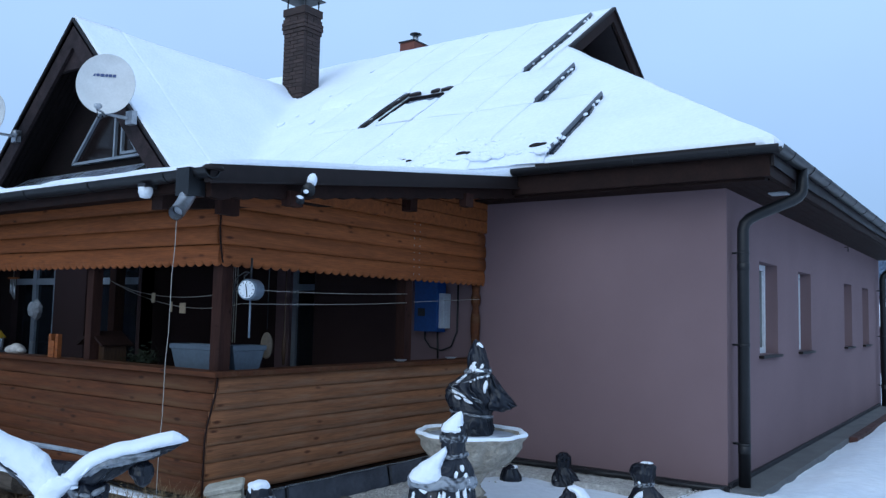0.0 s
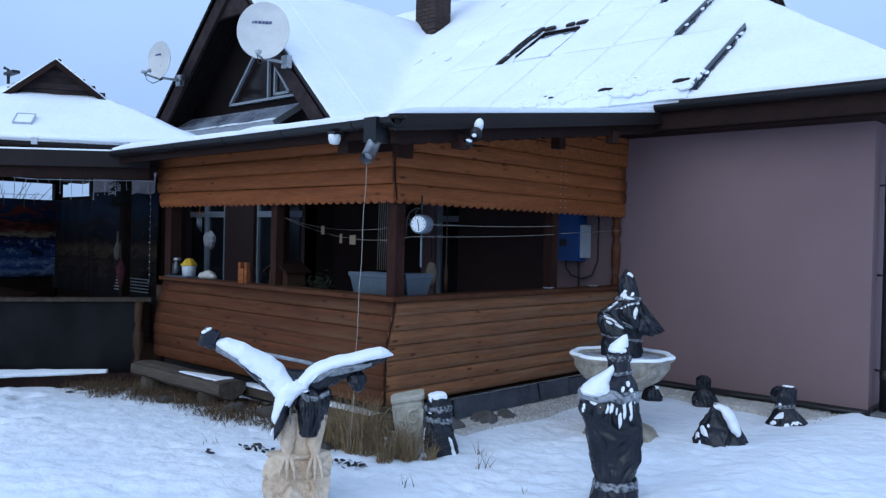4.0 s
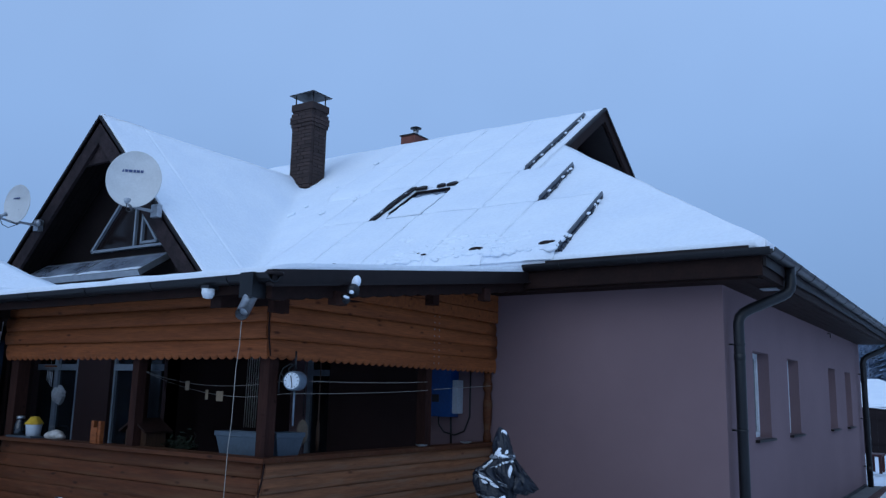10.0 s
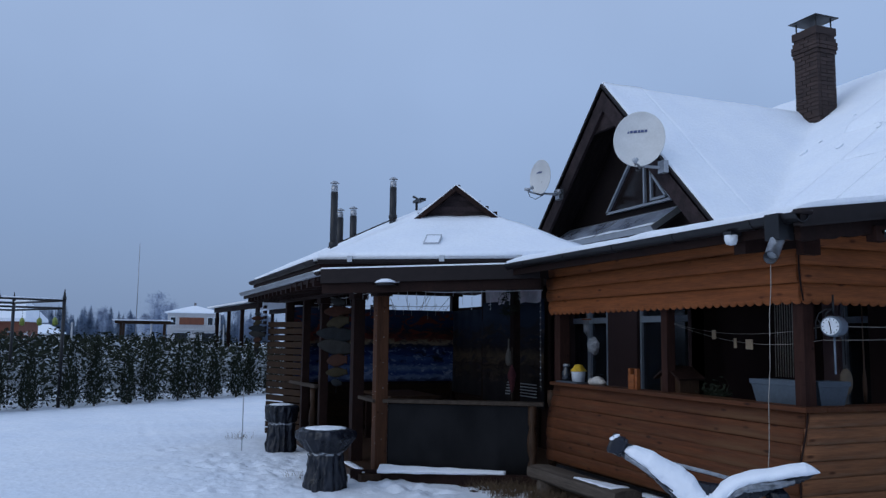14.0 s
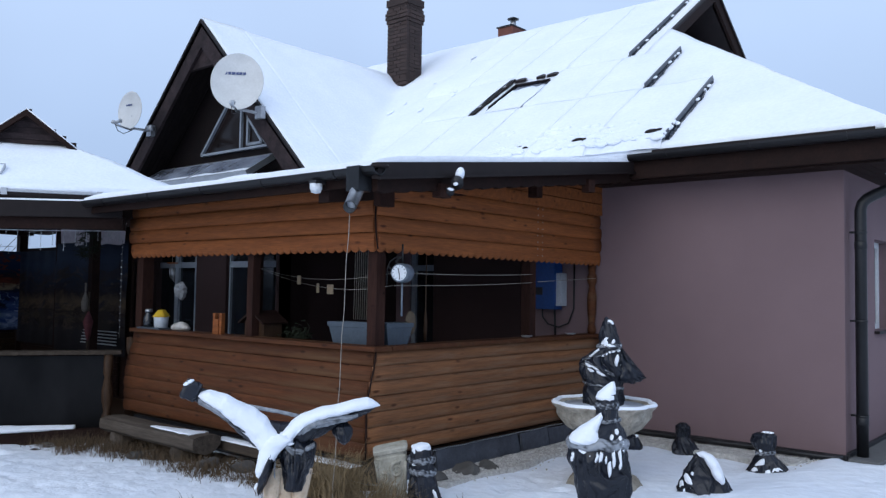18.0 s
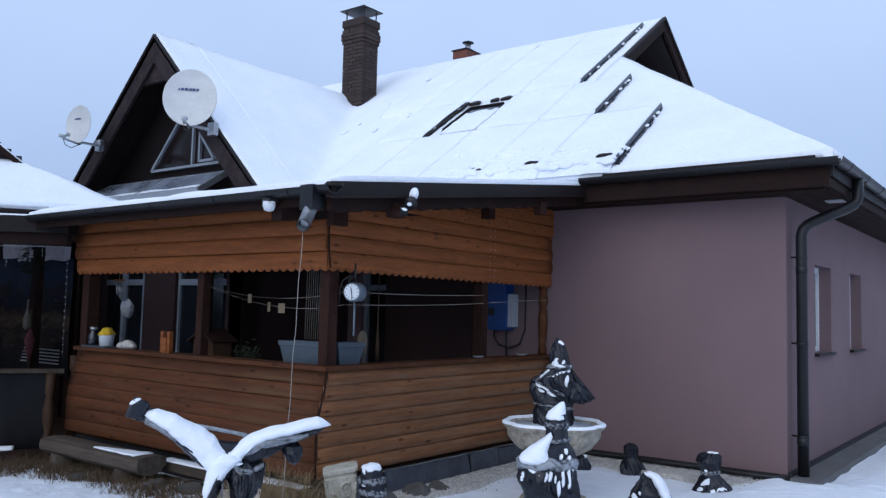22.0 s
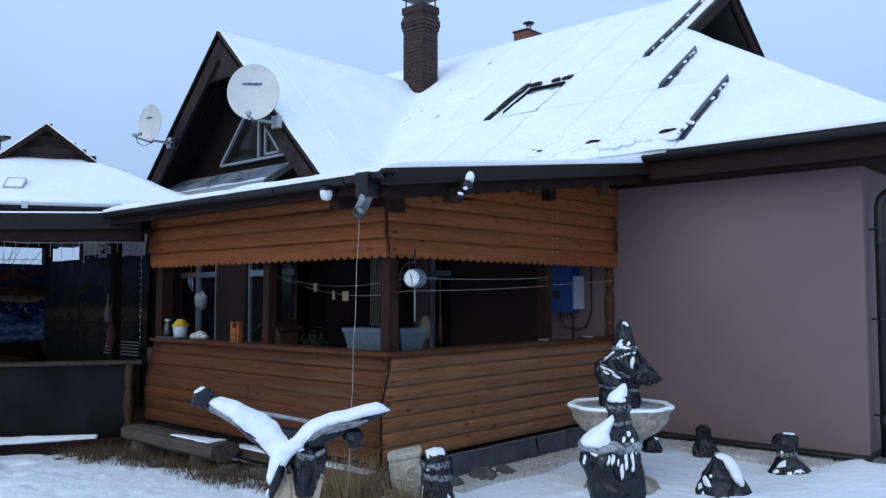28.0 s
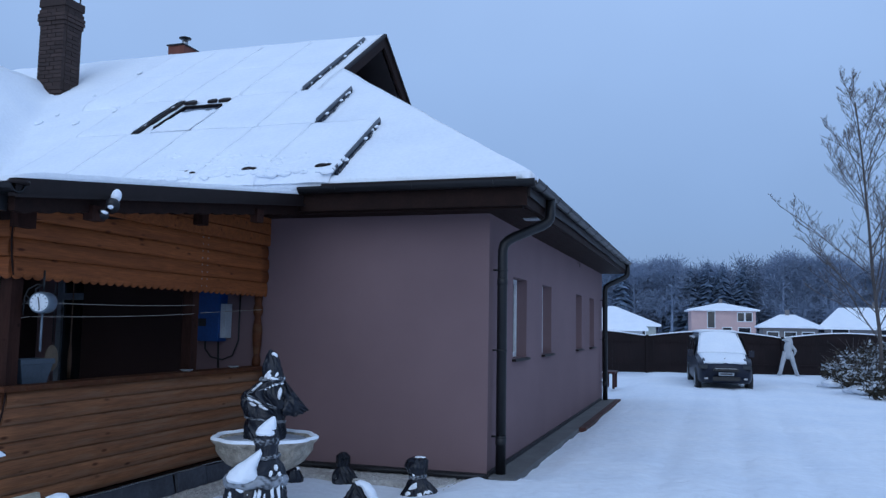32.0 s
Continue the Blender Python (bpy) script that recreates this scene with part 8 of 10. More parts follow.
for x, y, r, sq in ((-2.30, -2.86, 0.13, 0.8), (-2.28, -2.56, 0.12, 0.75), (-2.33, -3.25, 0.11, 0.7), (-4.3, -4.1, 0.10, 0.7), (-3.9, -4.0, 0.12, 0.6), (-3.4, -4.05, 0.09, 0.7), (-5.2, -4.3, 0.08, 0.7), (-2.75, -4.2, 0.07, 0.6), (-2.62, -4.35, 0.06, 0.6)):
    stone(x, y, ground_z(x, y) + r * 0.15, r, sq)
# gravel strip between plinth, fountain and wall
bm = bmesh.new()
slab(bm, lambda u, v: Vector((-2.5 + 2.2 * u, -0.08 - (0.45 + 0.12 * noise.noise((u * 4, 0, 0))) * v, -0.055 + 0.012 * noise.noise((u * 30, v * 8, 0)))), 60, 10, 0.1)
slab(bm, lambda u, v: Vector((-2.48 + (0.34 + 0.10 * noise.noise((u * 5, 2, 0))) * v, -3.3 + 3.1 * u, -0.062 + 0.012 * noise.noise((u * 40, v * 8, 0)))), 70, 8, 0.1)
tagged(part("gravel_strip", bm, GRAVEL, None, "", True), "frozen gravel strip along the plinth", "gravel", kind="stuff")
bm = bmesh.new()
for i in range(1500):
    if i % 2:
        x, y = yr.uniform(-2.45, -0.2), -0.1 - abs(yr.gauss(0, 0.22))
    else:
        x, y = -2.45 + abs(yr.gauss(0, 0.20)), yr.uniform(-3.2, -0.1)
    r = yr.uniform(0.005, 0.011)
    bmesh.ops.create_icosphere(bm, subdivisions=1, radius=r, matrix=Matrix.Translation((x, y, max(ground_z(x, y), -0.06) + r * 0.3)))
tagged(part("loose_gravel", bm, GRAVEL, None), "loose frozen gravel grains by the wall", "gravel", kind="stuff")
hose = thing("ground_cable", "black cable pipe lying along the wall foot", "cable")
tubepart("pipe", [(-2.4 + 0.1 * k, -0.13 - 0.02 * math.sin(k * 0.7), -0.015) for k in range(25)], 0.022, BLACK, hose)

# string of unlit lights along the foot of the parapet
ls = thing("light_string", "beaded string of unlit lights along the parapet foot", "fairy lights")
path_ = [(PX + 0.10, PY + 0.15 + 3.4 * k / 30, 0.104 + 0.003 * math.sin(k * 1.3)) for k in range(31)]
tubepart("lead", path_, 0.006, BLACK, ls, "", 5)
bm = bmesh.new()
for k in range(120):
    f = k / 120 * 30
    i = int(f)
    c = Vector(path_[i]).lerp(Vector(path_[i + 1]), f - i)
    bmesh.ops.create_icosphere(bm, subdivisions=1, radius=0.0052, matrix=Matrix.Translation(c + Vector((0.006, 0, 0.003 * (k % 2)))))
tagged(part("light_bulbs", bm, LIGHTGREY, ls), kind="stuff")

# dry grass tufts along the front of the porch
def grass(name, label, spots, seed, material=GRASS):
    r = random.Random(seed)
    bm = bmesh.new()
    for x, y, rad, n, h in spots:
        for i in range(n):
            a, q = r.uniform(0, 6.283), rad * math.sqrt(r.random())
            bx, by = x + q * math.cos(a), y + q * math.sin(a)
            bz = ground_z(bx, by) - 0.02
            hh = h * r.uniform(0.3, 1.15)
            lx, ly = r.gauss(0, 0.42) * hh, r.gauss(0, 0.42) * hh
            w = r.uniform(0.0022, 0.0045)
            p = r.uniform(0, 3.14)
            wx, wy = w * math.cos(p), w * math.sin(p)
            pts = []
            for k in range(4):
                f = k / 3
                c = Vector((bx + lx * f * f, by + ly * f * f, bz + hh * (f - 0.18 * f * f * (abs(lx) + abs(ly)) / hh)))
                ww = 1 - 0.8 * f
                pts.append((bm.verts.new(c - Vector((wx * ww, wy * ww, 0))), bm.verts.new(c + Vector((wx * ww, wy * ww, 0)))))
            for (a0, a1), (b0, b1) in zip(pts, pts[1:]):
                bm.faces.new((a0, a1, b1, b0))
    tagged(part(name, bm, material, None), label, "grass", kind="stuff")


spots = [(-2.55, -4.15, 0.18, 330, 0.42), (-2.80, -4.22, 0.20, 300, 0.38), (-2.35, -4.22, 0.15, 300, 0.40), (-2.12, -4.14, 0.10, 200, 0.32), (-3.1, -4.25, 0.16, 120, 0.26), (-1.98, -4.10, 0.07, 130, 0.27), (-1.86, -4.0, 0.05, 60, 0.16), (-2.05, -4.28, 0.06, 60, 0.2)]
grass("tall_dry_grass", "tall straw-coloured grass clump beside the pedestal", [(x, y, q, int(n * 1.5), h) for x, y, q, n, h in spots], 14, STRAW)
spots = []
gr = random.Random(8)
for i in range(190):
    gx_ = gr.uniform(-7.4, -2.6)
    spots.append((gx_, -3.95 - abs(gr.gauss(0.17, 0.15)) - 0.12 * max(0, -gx_ - 4.5), 0.15, 56, gr.uniform(0.05, 0.19)))
grass("dry_grass", "dry straw-coloured grass tufts before the porch", spots, 4)
grass("grass_sprigs", "single dry stalks poking through the snow", [(-1.45, -3.9, 0.06, 14, 0.16), (-0.9, -4.1, 0.05, 8, 0.1), (-1.5, -4.6, 0.05, 6, 0.1), (-3.4, -4.9, 0.1, 8, 0.09), (-7.9, -6.4, 0.15, 30, 0.12), (-11.9, -6.5, 0.25, 60, 0.14), (-1.7, -3.6, 0.05, 8, 0.12)], 6)
# dark soil bare of snow under the bench
bm = bmesh.new()
slab(bm, lambda u, v: Vector((-6.7 + 4.5 * u, -3.7 - (0.95 + 0.22 * noise.noise((u * 7, 1, 0)) - 0.35 * u) * v, -0.085 - 0.055 * min(1, max(0, (1 - u) * 1.2)) + 0.022 * noise.noise((u * 30, v * 6, 7)) - 0.055 * v)), 80, 10, 0.06)
tagged(part("bare_soil", bm, mat("frozen_soil", (0.050, 0.036, 0.026), (0.018, 0.014, 0.011), rough=0.95, scale=9, bump=0.6, bump_scale=40, coords="World"), None, "", True), "bare frozen soil with leaf litter before the porch", "soil", kind="stuff")
bm = bmesh.new()
for x, y, r in ((-2.9, -4.75, 0.09), (-2.98, -4.83, 0.06), (-2.35, -4.62, 0.08), (-2.2, -4.55, 0.07), (-3.1, -5.05, 0.035), (-2.1, -4.45, 0.06)):
    for k in range(11):
        c = Vector((x + yr.gauss(0, r * 0.7), y + yr.gauss(0, r * 0.45), 0))
        c.z = ground_z(c.x, c.y) + yr.uniform(0.0, 0.03)
        a = Vector((yr.gauss(0, 1), yr.gauss(0, 1), yr.gauss(0, 0.5))).normalized() * 0.03
        b = a.cross(Vector((yr.gauss(0, 1), yr.gauss(0, 1), 2))).normalized() * 0.016
        bm.faces.new([bm.verts.new(c + q) for q in (a, b, -a, -b)])
tagged(part("dead_leaves", bm, PLINTH, None, "", True), "dark clumps of dead leaves on the snow", "leaves", kind="stuff")

# ---- things in and on the porch ----
# dial thermometer hung at the corner
ck = thing("dial_thermometer", "round dial with a white face hanging from the porch corner", "thermometer")
ax = Vector((0.34, -0.94, 0)).normalized()
cc = Vector((-2.52, -3.50, 1.635))
bm = bmesh.new()
tube(bm, [cc - ax * 0.13, cc - ax * 0.115, cc + ax * 0.0, cc + ax * 0.012], [0.068, 0.080, 0.080, 0.075], 28)
part("case", bm, DRUM, ck, "blue-grey drum case", True)
bm = bmesh.new()
tube(bm, [cc + ax * 0.010, cc + ax * 0.016], 0.066, 28)
part("dial", bm, WHITE_PVC, ck, "white dial", False)
sd = Vector((0, 0, 1)).cross(ax).normalized()
dm = Matrix(((sd.x, 0, ax.x, cc.x), (sd.y, 0, ax.y, cc.y), (0, 1, 0, cc.z), (0, 0, 0, 1)))
for k in range(12):
    a = math.radians(30 * k)
    boxpart("tick", (-0.0025, 0.0025, 0.050, 0.060, 0.016, 0.018), BLACK, ck, "", 0, dm @ Matrix.Rotation(a, 4, "Z"))
for a, ln in ((12, 0.042), (188, 0.055)):
    boxpart("pointer", (-0.0035, 0.0035, -0.012, ln, 0.018, 0.020), BLACK, ck, "", 0, dm @ Matrix.Rotation(math.radians(a), 4, "Z"))
tubepart("hook", [cc + Vector((0, 0, 0.085)) - ax * 0.05, cc + Vector((0, 0, 0.24)) - ax * 0.05], 0.008, BLACK, ck)

for pts in (((0.0, 0.13), (-0.05, 0.135), (-0.11, 0.10), (-0.135, 0.04), (-0.14, -0.10)), ((-0.02, 0.125), (-0.06, 0.10), (-0.05, 0.07), (-0.025, 0.08)), ((-0.13, 0.06), (-0.10, 0.03), (-0.115, 0.0), (-0.135, 0.01))):
    tubepart("bracket", [cc + sd * a + Vector((0, 0, b)) - ax * 0.05 for a, b in pts], 0.006, BLACK, ck, "scrolled iron bracket", 6)
tubepart("pull_rod", [cc + Vector((0, 0, -0.08)) - ax * 0.05, cc + Vector((0, 0, -0.36)) - ax * 0.05], 0.008, DRUM, ck)

# blue inverter with its cable
iv = thing("solar_inverter", "blue wall-mounted inverter with a grey side and black cable", "inverter")
boxpart("case", (-3.45, -3.14, -0.19, -0.015, 1.29, 1.92), BLUE, iv, "", 0.015)
boxpart("side_panel", (-3.138, -3.075, -0.15, -0.012, 1.33, 1.72), LIGHTGREY, iv, "light grey side panel", 0.01)
boxpart("display", (-3.40, -3.30, -0.196, -0.188, 1.46, 1.55), BLACK, iv, "", 0.004)
tubepart("cable", [(-3.36, -0.1, 1.29), (-3.36, -0.1, 1.20), (-3.28, -0.1, 1.11), (-3.14, -0.08, 1.08), (-3.02, -0.06, 1.13), (-2.96, -0.04, 1.3), (-2.96, -0.03, 1.95)], 0.010, BLACK, iv)
tubepart("cable", [(-3.2, -0.08, 1.30), (-3.2, -0.06, 0.9)], 0.012, BLACK, iv)

# planters on the handrail
def planter(cx, cy, turn, ln):
    p = thing("flower_box", "blue-grey plastic flower box on the handrail", "planter", "flower boxes")
    m = pose(cx, cy, 1.022, 0, 0, turn)
    bm = bmesh.new()
    rows = [[m @ Vector((sx * (ln / 2 - dx), sy * (0.10 - dy), z)) for sx, sy in ((-1, -1), (1, -1), (1, 1), (-1, 1))] for z, dx, dy in ((0.0, 0.05, 0.025), (0.145, 0.012, 0.008), (0.147, 0.0, 0.0), (0.185, 0.0, 0.0), (0.185, 0.02, 0.02), (0.06, 0.075, 0.05))]
    ring(bm, rows)
    bevel(bm, 0.008, 2, 50)
    part("trough", bm, PLANTER, p)
    boxpart("soil", (-ln / 2 + 0.03, ln / 2 - 0.03, -0.07, 0.07, 0.10, 0.14), mat("potting_soil", (0.03, 0.024, 0.02), (0.02, 0.016, 0.013), scale=20), p, "", 0, m)


planter(-3.055, -3.46, 0, 0.56)
planter(-2.80, -3.29, 90, 0.34)

# clothes lines with pegs
cline = thing("clothes_line", "pale clothes line strung across the porch with tags pegged on", "clothes line")
for pts in ([(-6.55, -2.05, 1.80), (-4.6, -2.75, 1.60), (-2.7, -3.42, 1.63)], [(-6.55, -2.05, 1.80), (-4.4, -2.8, 1.52), (-2.7, -3.40, 1.53)],
            [(-2.68, -3.40, 1.64), (-2.68, -2.3, 1.645), (-2.66, -1.36, 1.675)], [(-2.68, -3.40, 1.53), (-2.68, -2.3, 1.55), (-2.66, -1.36, 1.59)],
            [(-2.68, -1.22, 1.60), (-2.64, -0.08, 1.66)]):
    fine = []
    for i in range(13):
        f = i / 12
        a, b, c = (Vector(p) for p in pts) if len(pts) == 3 else (Vector(pts[0]), (Vector(pts[0]) + Vector(pts[1])) / 2, Vector(pts[1]))
        q = a * (1 - f) * (1 - 2 * f) + b * 4 * f * (1 - f) + c * f * (2 * f - 1)
        fine.append(q)
    tubepart("line", fine, 0.0027, ROPE, cline, "", 5)
CARD = mat("cardboard", (0.36, 0.28, 0.19), (0.28, 0.21, 0.14), rough=0.9, scale=8)
for x, y, z, w in ((-4.75, -2.72, 1.585, 0.10), (-4.28, -2.86, 1.50, 0.06), (-3.98, -2.96, 1.49, 0.15)):
    boxpart("tag", (-w / 2, w / 2, -0.004, 0.004, -0.05, 0.045), CARD, cline, "brown card tag", 0, pose(x, y, z, 0, 0, -19))

# ledge clutter at the west end of the front rail
jar = thing("glass_jar", "dark glass storm jar with a wire handle", "jar")
lathepart("body", ((0.045, 0), (0.055, 0.02), (0.055, 0.12), (0.035, 0.16), (0.038, 0.18)), (-6.29, -3.58, 1.022), GLASS_DARK, jar)
lathepart("lid", ((0.04, 0), (0.042, 0.03), (0.02, 0.035)), (-6.29, -3.58, 1.20), GALV, jar)
tray = thing("blue_tray", "thin pale blue tray on the rail", "tray")
boxpart("plate", (-6.36, -5.9, -3.68, -3.52, 1.0225, 1.038), PLANTER, tray, "", 0.004)
bk = thing("snack_tub", "white plastic tub under a yellow cloth", "tub")
lathepart("tub", ((0.068, 0.0), (0.08, 0.115), (0.086, 0.12), (0.08, 0.125)), (-6.03, -3.58, 1.04), WHITE_PVC, bk)
bm = bmesh.new()
lathe(bm, ((0.09, 0.0), (0.08, 0.02), (0.055, 0.05), (0.04, 0.075), (0.01, 0.08)), (-6.03, -3.58, 1.155), 24, 0.4)
part("cloth", bm, mat("yellow_cloth", (0.62, 0.42, 0.02), (0.45, 0.28, 0.015), rough=0.8, scale=8, bump=0.3), bk, "crumpled yellow cloth", True)
for x, r in ((-5.76, 0.05), (-5.66, 0.065), (-5.57, 0.045)):
    bm = bmesh.new()
    bmesh.ops.create_icosphere(bm, subdivisions=3, radius=r, matrix=Matrix.Translation((x, -3.56, 1.022 + r * 0.62)) @ Matrix.Diagonal((1.3, 1, 0.75, 1)))
    for v in bm.verts:
        v.co += v.normal * 0.015 * noise.noise(v.co * 14)
    tagged(part("pale_shell", bm, mat("shell", (0.5, 0.48, 0.45), (0.36, 0.33, 0.3), scale=12) if r == 0.05 else bpy.data.materials["shell"], None, "", True), "pale rounded stone on the handrail", "stone", "pale stones on the rail")
bh = thing("wooden_stand", "small pine stand with two uprights on the rail", "stand")
boxpart("upright", (-4.98, -4.94, -3.63, -3.59, 1.022, 1.23), PINE, bh, "", 0.008)
boxpart("upright", (-4.87, -4.83, -3.63, -3.59, 1.022, 1.23), PINE, bh, "", 0.008)
boxpart("back", (-4.94, -4.87, -3.64, -3.60, 1.022, 1.17), PINE, bh, "", 0.004)
nb = thing("bird_house", "dark wooden bird house on the rail", "bird house")
boxpart("box", (-4.62, -4.32, -3.50, -3.28, 1.0, 1.17), TIMBER_MID, nb, "", 0.006)
for s in (-1, 1):
    bm = bmesh.new()
    ring(bm, [[(-4.47 + s * 0.19, y, 1.14), (-4.47, y, 1.25), (-4.47, y, 1.27), (-4.47 + s * 0.20, y, 1.155)] for y in (-3.55, -3.24)])
    part("roof_board", bm, TIMBER, nb)
boxpart("shelf", (-4.68, -4.26, -3.54, -3.22, 0.94, 1.0), TIMBER, nb, "", 0.004)
boxpart("bracket", (-4.52, -4.42, -3.58, -3.3, 0.5, 0.94), TIMBER, nb)
wreath2 = thing("dark_plant", "dark evergreen pot plant behind the rail", "plant")
bm = bmesh.new()
wr2 = random.Random(12)
for i in range(300):
    c = Vector((-4.20 + wr2.gauss(0, 0.08), -3.2 + wr2.gauss(0, 0.06), 1.0 + abs(wr2.gauss(0, 0.05))))
    d = Vector((wr2.gauss(0, 1), wr2.gauss(0, 1), wr2.gauss(0, 1))).normalized() * 0.05
    s = d.cross(Vector((0.2, 1, 0.2))).normalized() * 0.008
    bm.faces.new([bm.verts.new(q) for q in (c - s, c + s, c + d)])
tagged(part("leaves", bm, THUJA, wreath2), kind="stuff")
lathepart("pot", ((0.1, 0), (0.13, 0.2), (0.14, 0.2)), (-4.18, -3.2, 0.8), TIMBER_MID, wreath2)
boxpart("stand", (-4.33, -4.03, -3.35, -3.05, 0.09, 0.8), TIMBER, wreath2)
# small plaque and an upright bat
pl = thing("oval_plaque", "small oval wooden plaque hung inside the porch", "plaque")
pm = Matrix.Translation((-2.98, -2.86, 1.19)) @ Matrix.Rotation(radians(40), 4, "Z") @ Matrix.Rotation(radians(90), 4, "X")
bm = bmesh.new()
ring(bm, [[pm @ Vector((0.05 * f * math.cos(t), 0.11 * f * math.sin(t), z)) for t in [2 * math.pi * k / 32 for k in range(32)]] for f, z in ((0.97, -0.015), (1.0, -0.01), (1.0, 0.01), (0.97, 0.014))])
part("disc", bm, mat("old_wood_paint", (0.13, 0.10, 0.07), (0.08, 0.06, 0.04), scale=9), pl, "", True)
tubepart("hanger", [pm @ Vector((0, 0.14, 0)), (-2.98, -2.86, 2.4)], 0.004, BLACK, pl, "", 5)
bt = thing("wooden_bat", "upright pale wooden bat by the plaque", "bat")
lathepart("bat", ((0.012, 0), (0.018, 0.1), (0.016, 0.2), (0.007, 0.28), (0.005, 0.6), (0.006, 1.1)), (-2.92, -2.72, 1.022), TIMBER_MID, bt, "", 12)
# white bag hanging at the wing door
wb = thing("hanging_bag", "white cloth bag hung before the wing door", "bag")
bm = bmesh.new()
bmesh.ops.create_icosphere(bm, subdivisions=4, radius=0.105, matrix=Matrix.Translation((-8.05, -2.1, 1.42)) @ Matrix.Diagonal((0.95, 0.7, 1.1, 1)))
bmesh.ops.create_icosphere(bm, subdivisions=3, radius=0.03, matrix=Matrix.Translation((-8.04, -2.1, 1.535)) @ Matrix.Diagonal((1.2, 0.7, 1.0, 1)))
for v in bm.verts:
    v.co += v.normal * (0.05 * (0.2 - abs(noise.noise(v.co * 11))) + 0.02 * noise.noise(v.co * 24))
part("cloth", bm, mat("white_cloth", (0.55, 0.55, 0.55), (0.40, 0.40, 0.41), scale=7, bump=0.4), wb)
tubepart("string", [(-8.05, -2.1, 1.53), (-8.05, -2.1, 2.3)], 0.002, BLACK, wb, "", 5)
ch = thing("wind_chime", "small wind chime of thin tubes by the porch post", "wind chime")
for k in range(4):
    tubepart("chime_tube", [(-6.35 + 0.03 * k, -3.3, 1.75), (-6.35 + 0.03 * k, -3.3, 1.60 - 0.02 * k)], 0.006, GALV, ch, "", 6)
tubepart("cord", [(-6.30, -3.3, 2.3), (-6.30, -3.3, 1.76)], 0.003, ROPE, ch, "", 4)
boxpart("plate", (-6.38, -6.22, -3.32, -3.28, 1.75, 1.765), PINE, ch)
# string curtain beside the porch door
cu = thing("string_curtain", "pale string curtain hung inside the porch", "curtain")
for k in range(9):
    x = -4.64 + 0.034 * k
    tubepart("cord", [(x, -2.0, 2.4), (x + 0.01, -2.01, 1.8), (x - 0.01, -2.0, 1.15)], 0.006, ROPE, cu, "", 5)
# lamps on the eaves: snowy spotlight and a round camera
el_ = thing("eaves_spotlight", "twin spotlight capped with snow on the porch verge", "spotlight")
tubepart("arm", [(-1.99, -3.55, 2.29), (-1.93, -3.55, 2.30), (-1.885, -3.55, 2.33)], 0.016, BLACK, el_)
tubepart("head", [(-1.90, -3.52, 2.375), (-1.875, -3.55, 2.345), (-1.855, -3.575, 2.32)], [0.03, 0.046, 0.048], BLACK, el_, "", 16)
tubepart("head", [(-1.92, -3.57, 2.29), (-1.90, -3.60, 2.265), (-1.885, -3.62, 2.25)], [0.02, 0.030, 0.032], BLACK, el_, "", 14)
for c, sz, tl in (((-1.87, -3.525, 2.405), (0.036, 0.036, 0.052), 14), ((-1.885, -3.62, 2.275), (0.028, 0.024, 0.012), 20), ((-1.865, -3.585, 2.318), (0.022, 0.016, 0.016), 10)):
    bm = bmesh.new()
    bmesh.ops.create_icosphere(bm, subdivisions=3, radius=1.0, matrix=Matrix.Translation(c) @ Matrix.Rotation(radians(tl), 4, "Y") @ Matrix.Diagonal((*sz, 1)))
    part("snow_cap", bm, SNOW, el_, "", True)
cm = thing("dome_camera", "small white dome camera under the front gutter", "camera")
boxpart("mount", (-2.64, -2.555, -4.395, -4.30, 2.285, 2.312), BLACK, cm, "", 0.008)
lathepart("dome", ((0.002, -0.05), (0.034, -0.042), (0.048, -0.01), (0.048, 0.026)), (-2.597, -4.36, 2.262), WHITE_PVC, cm, "", 20)
# small ice-glazed dishes on the east rail
for y in (-1.4, -0.55):
    dsh = thing("small_dish", "small pale dish on the porch handrail", "dish")
    lathepart("bowl", ((0.03, 0.0), (0.06, 0.015), (0.062, 0.02), (0.03, 0.012)), (PX - 0.03, y, 1.0225), LIGHTGREY, dsh)

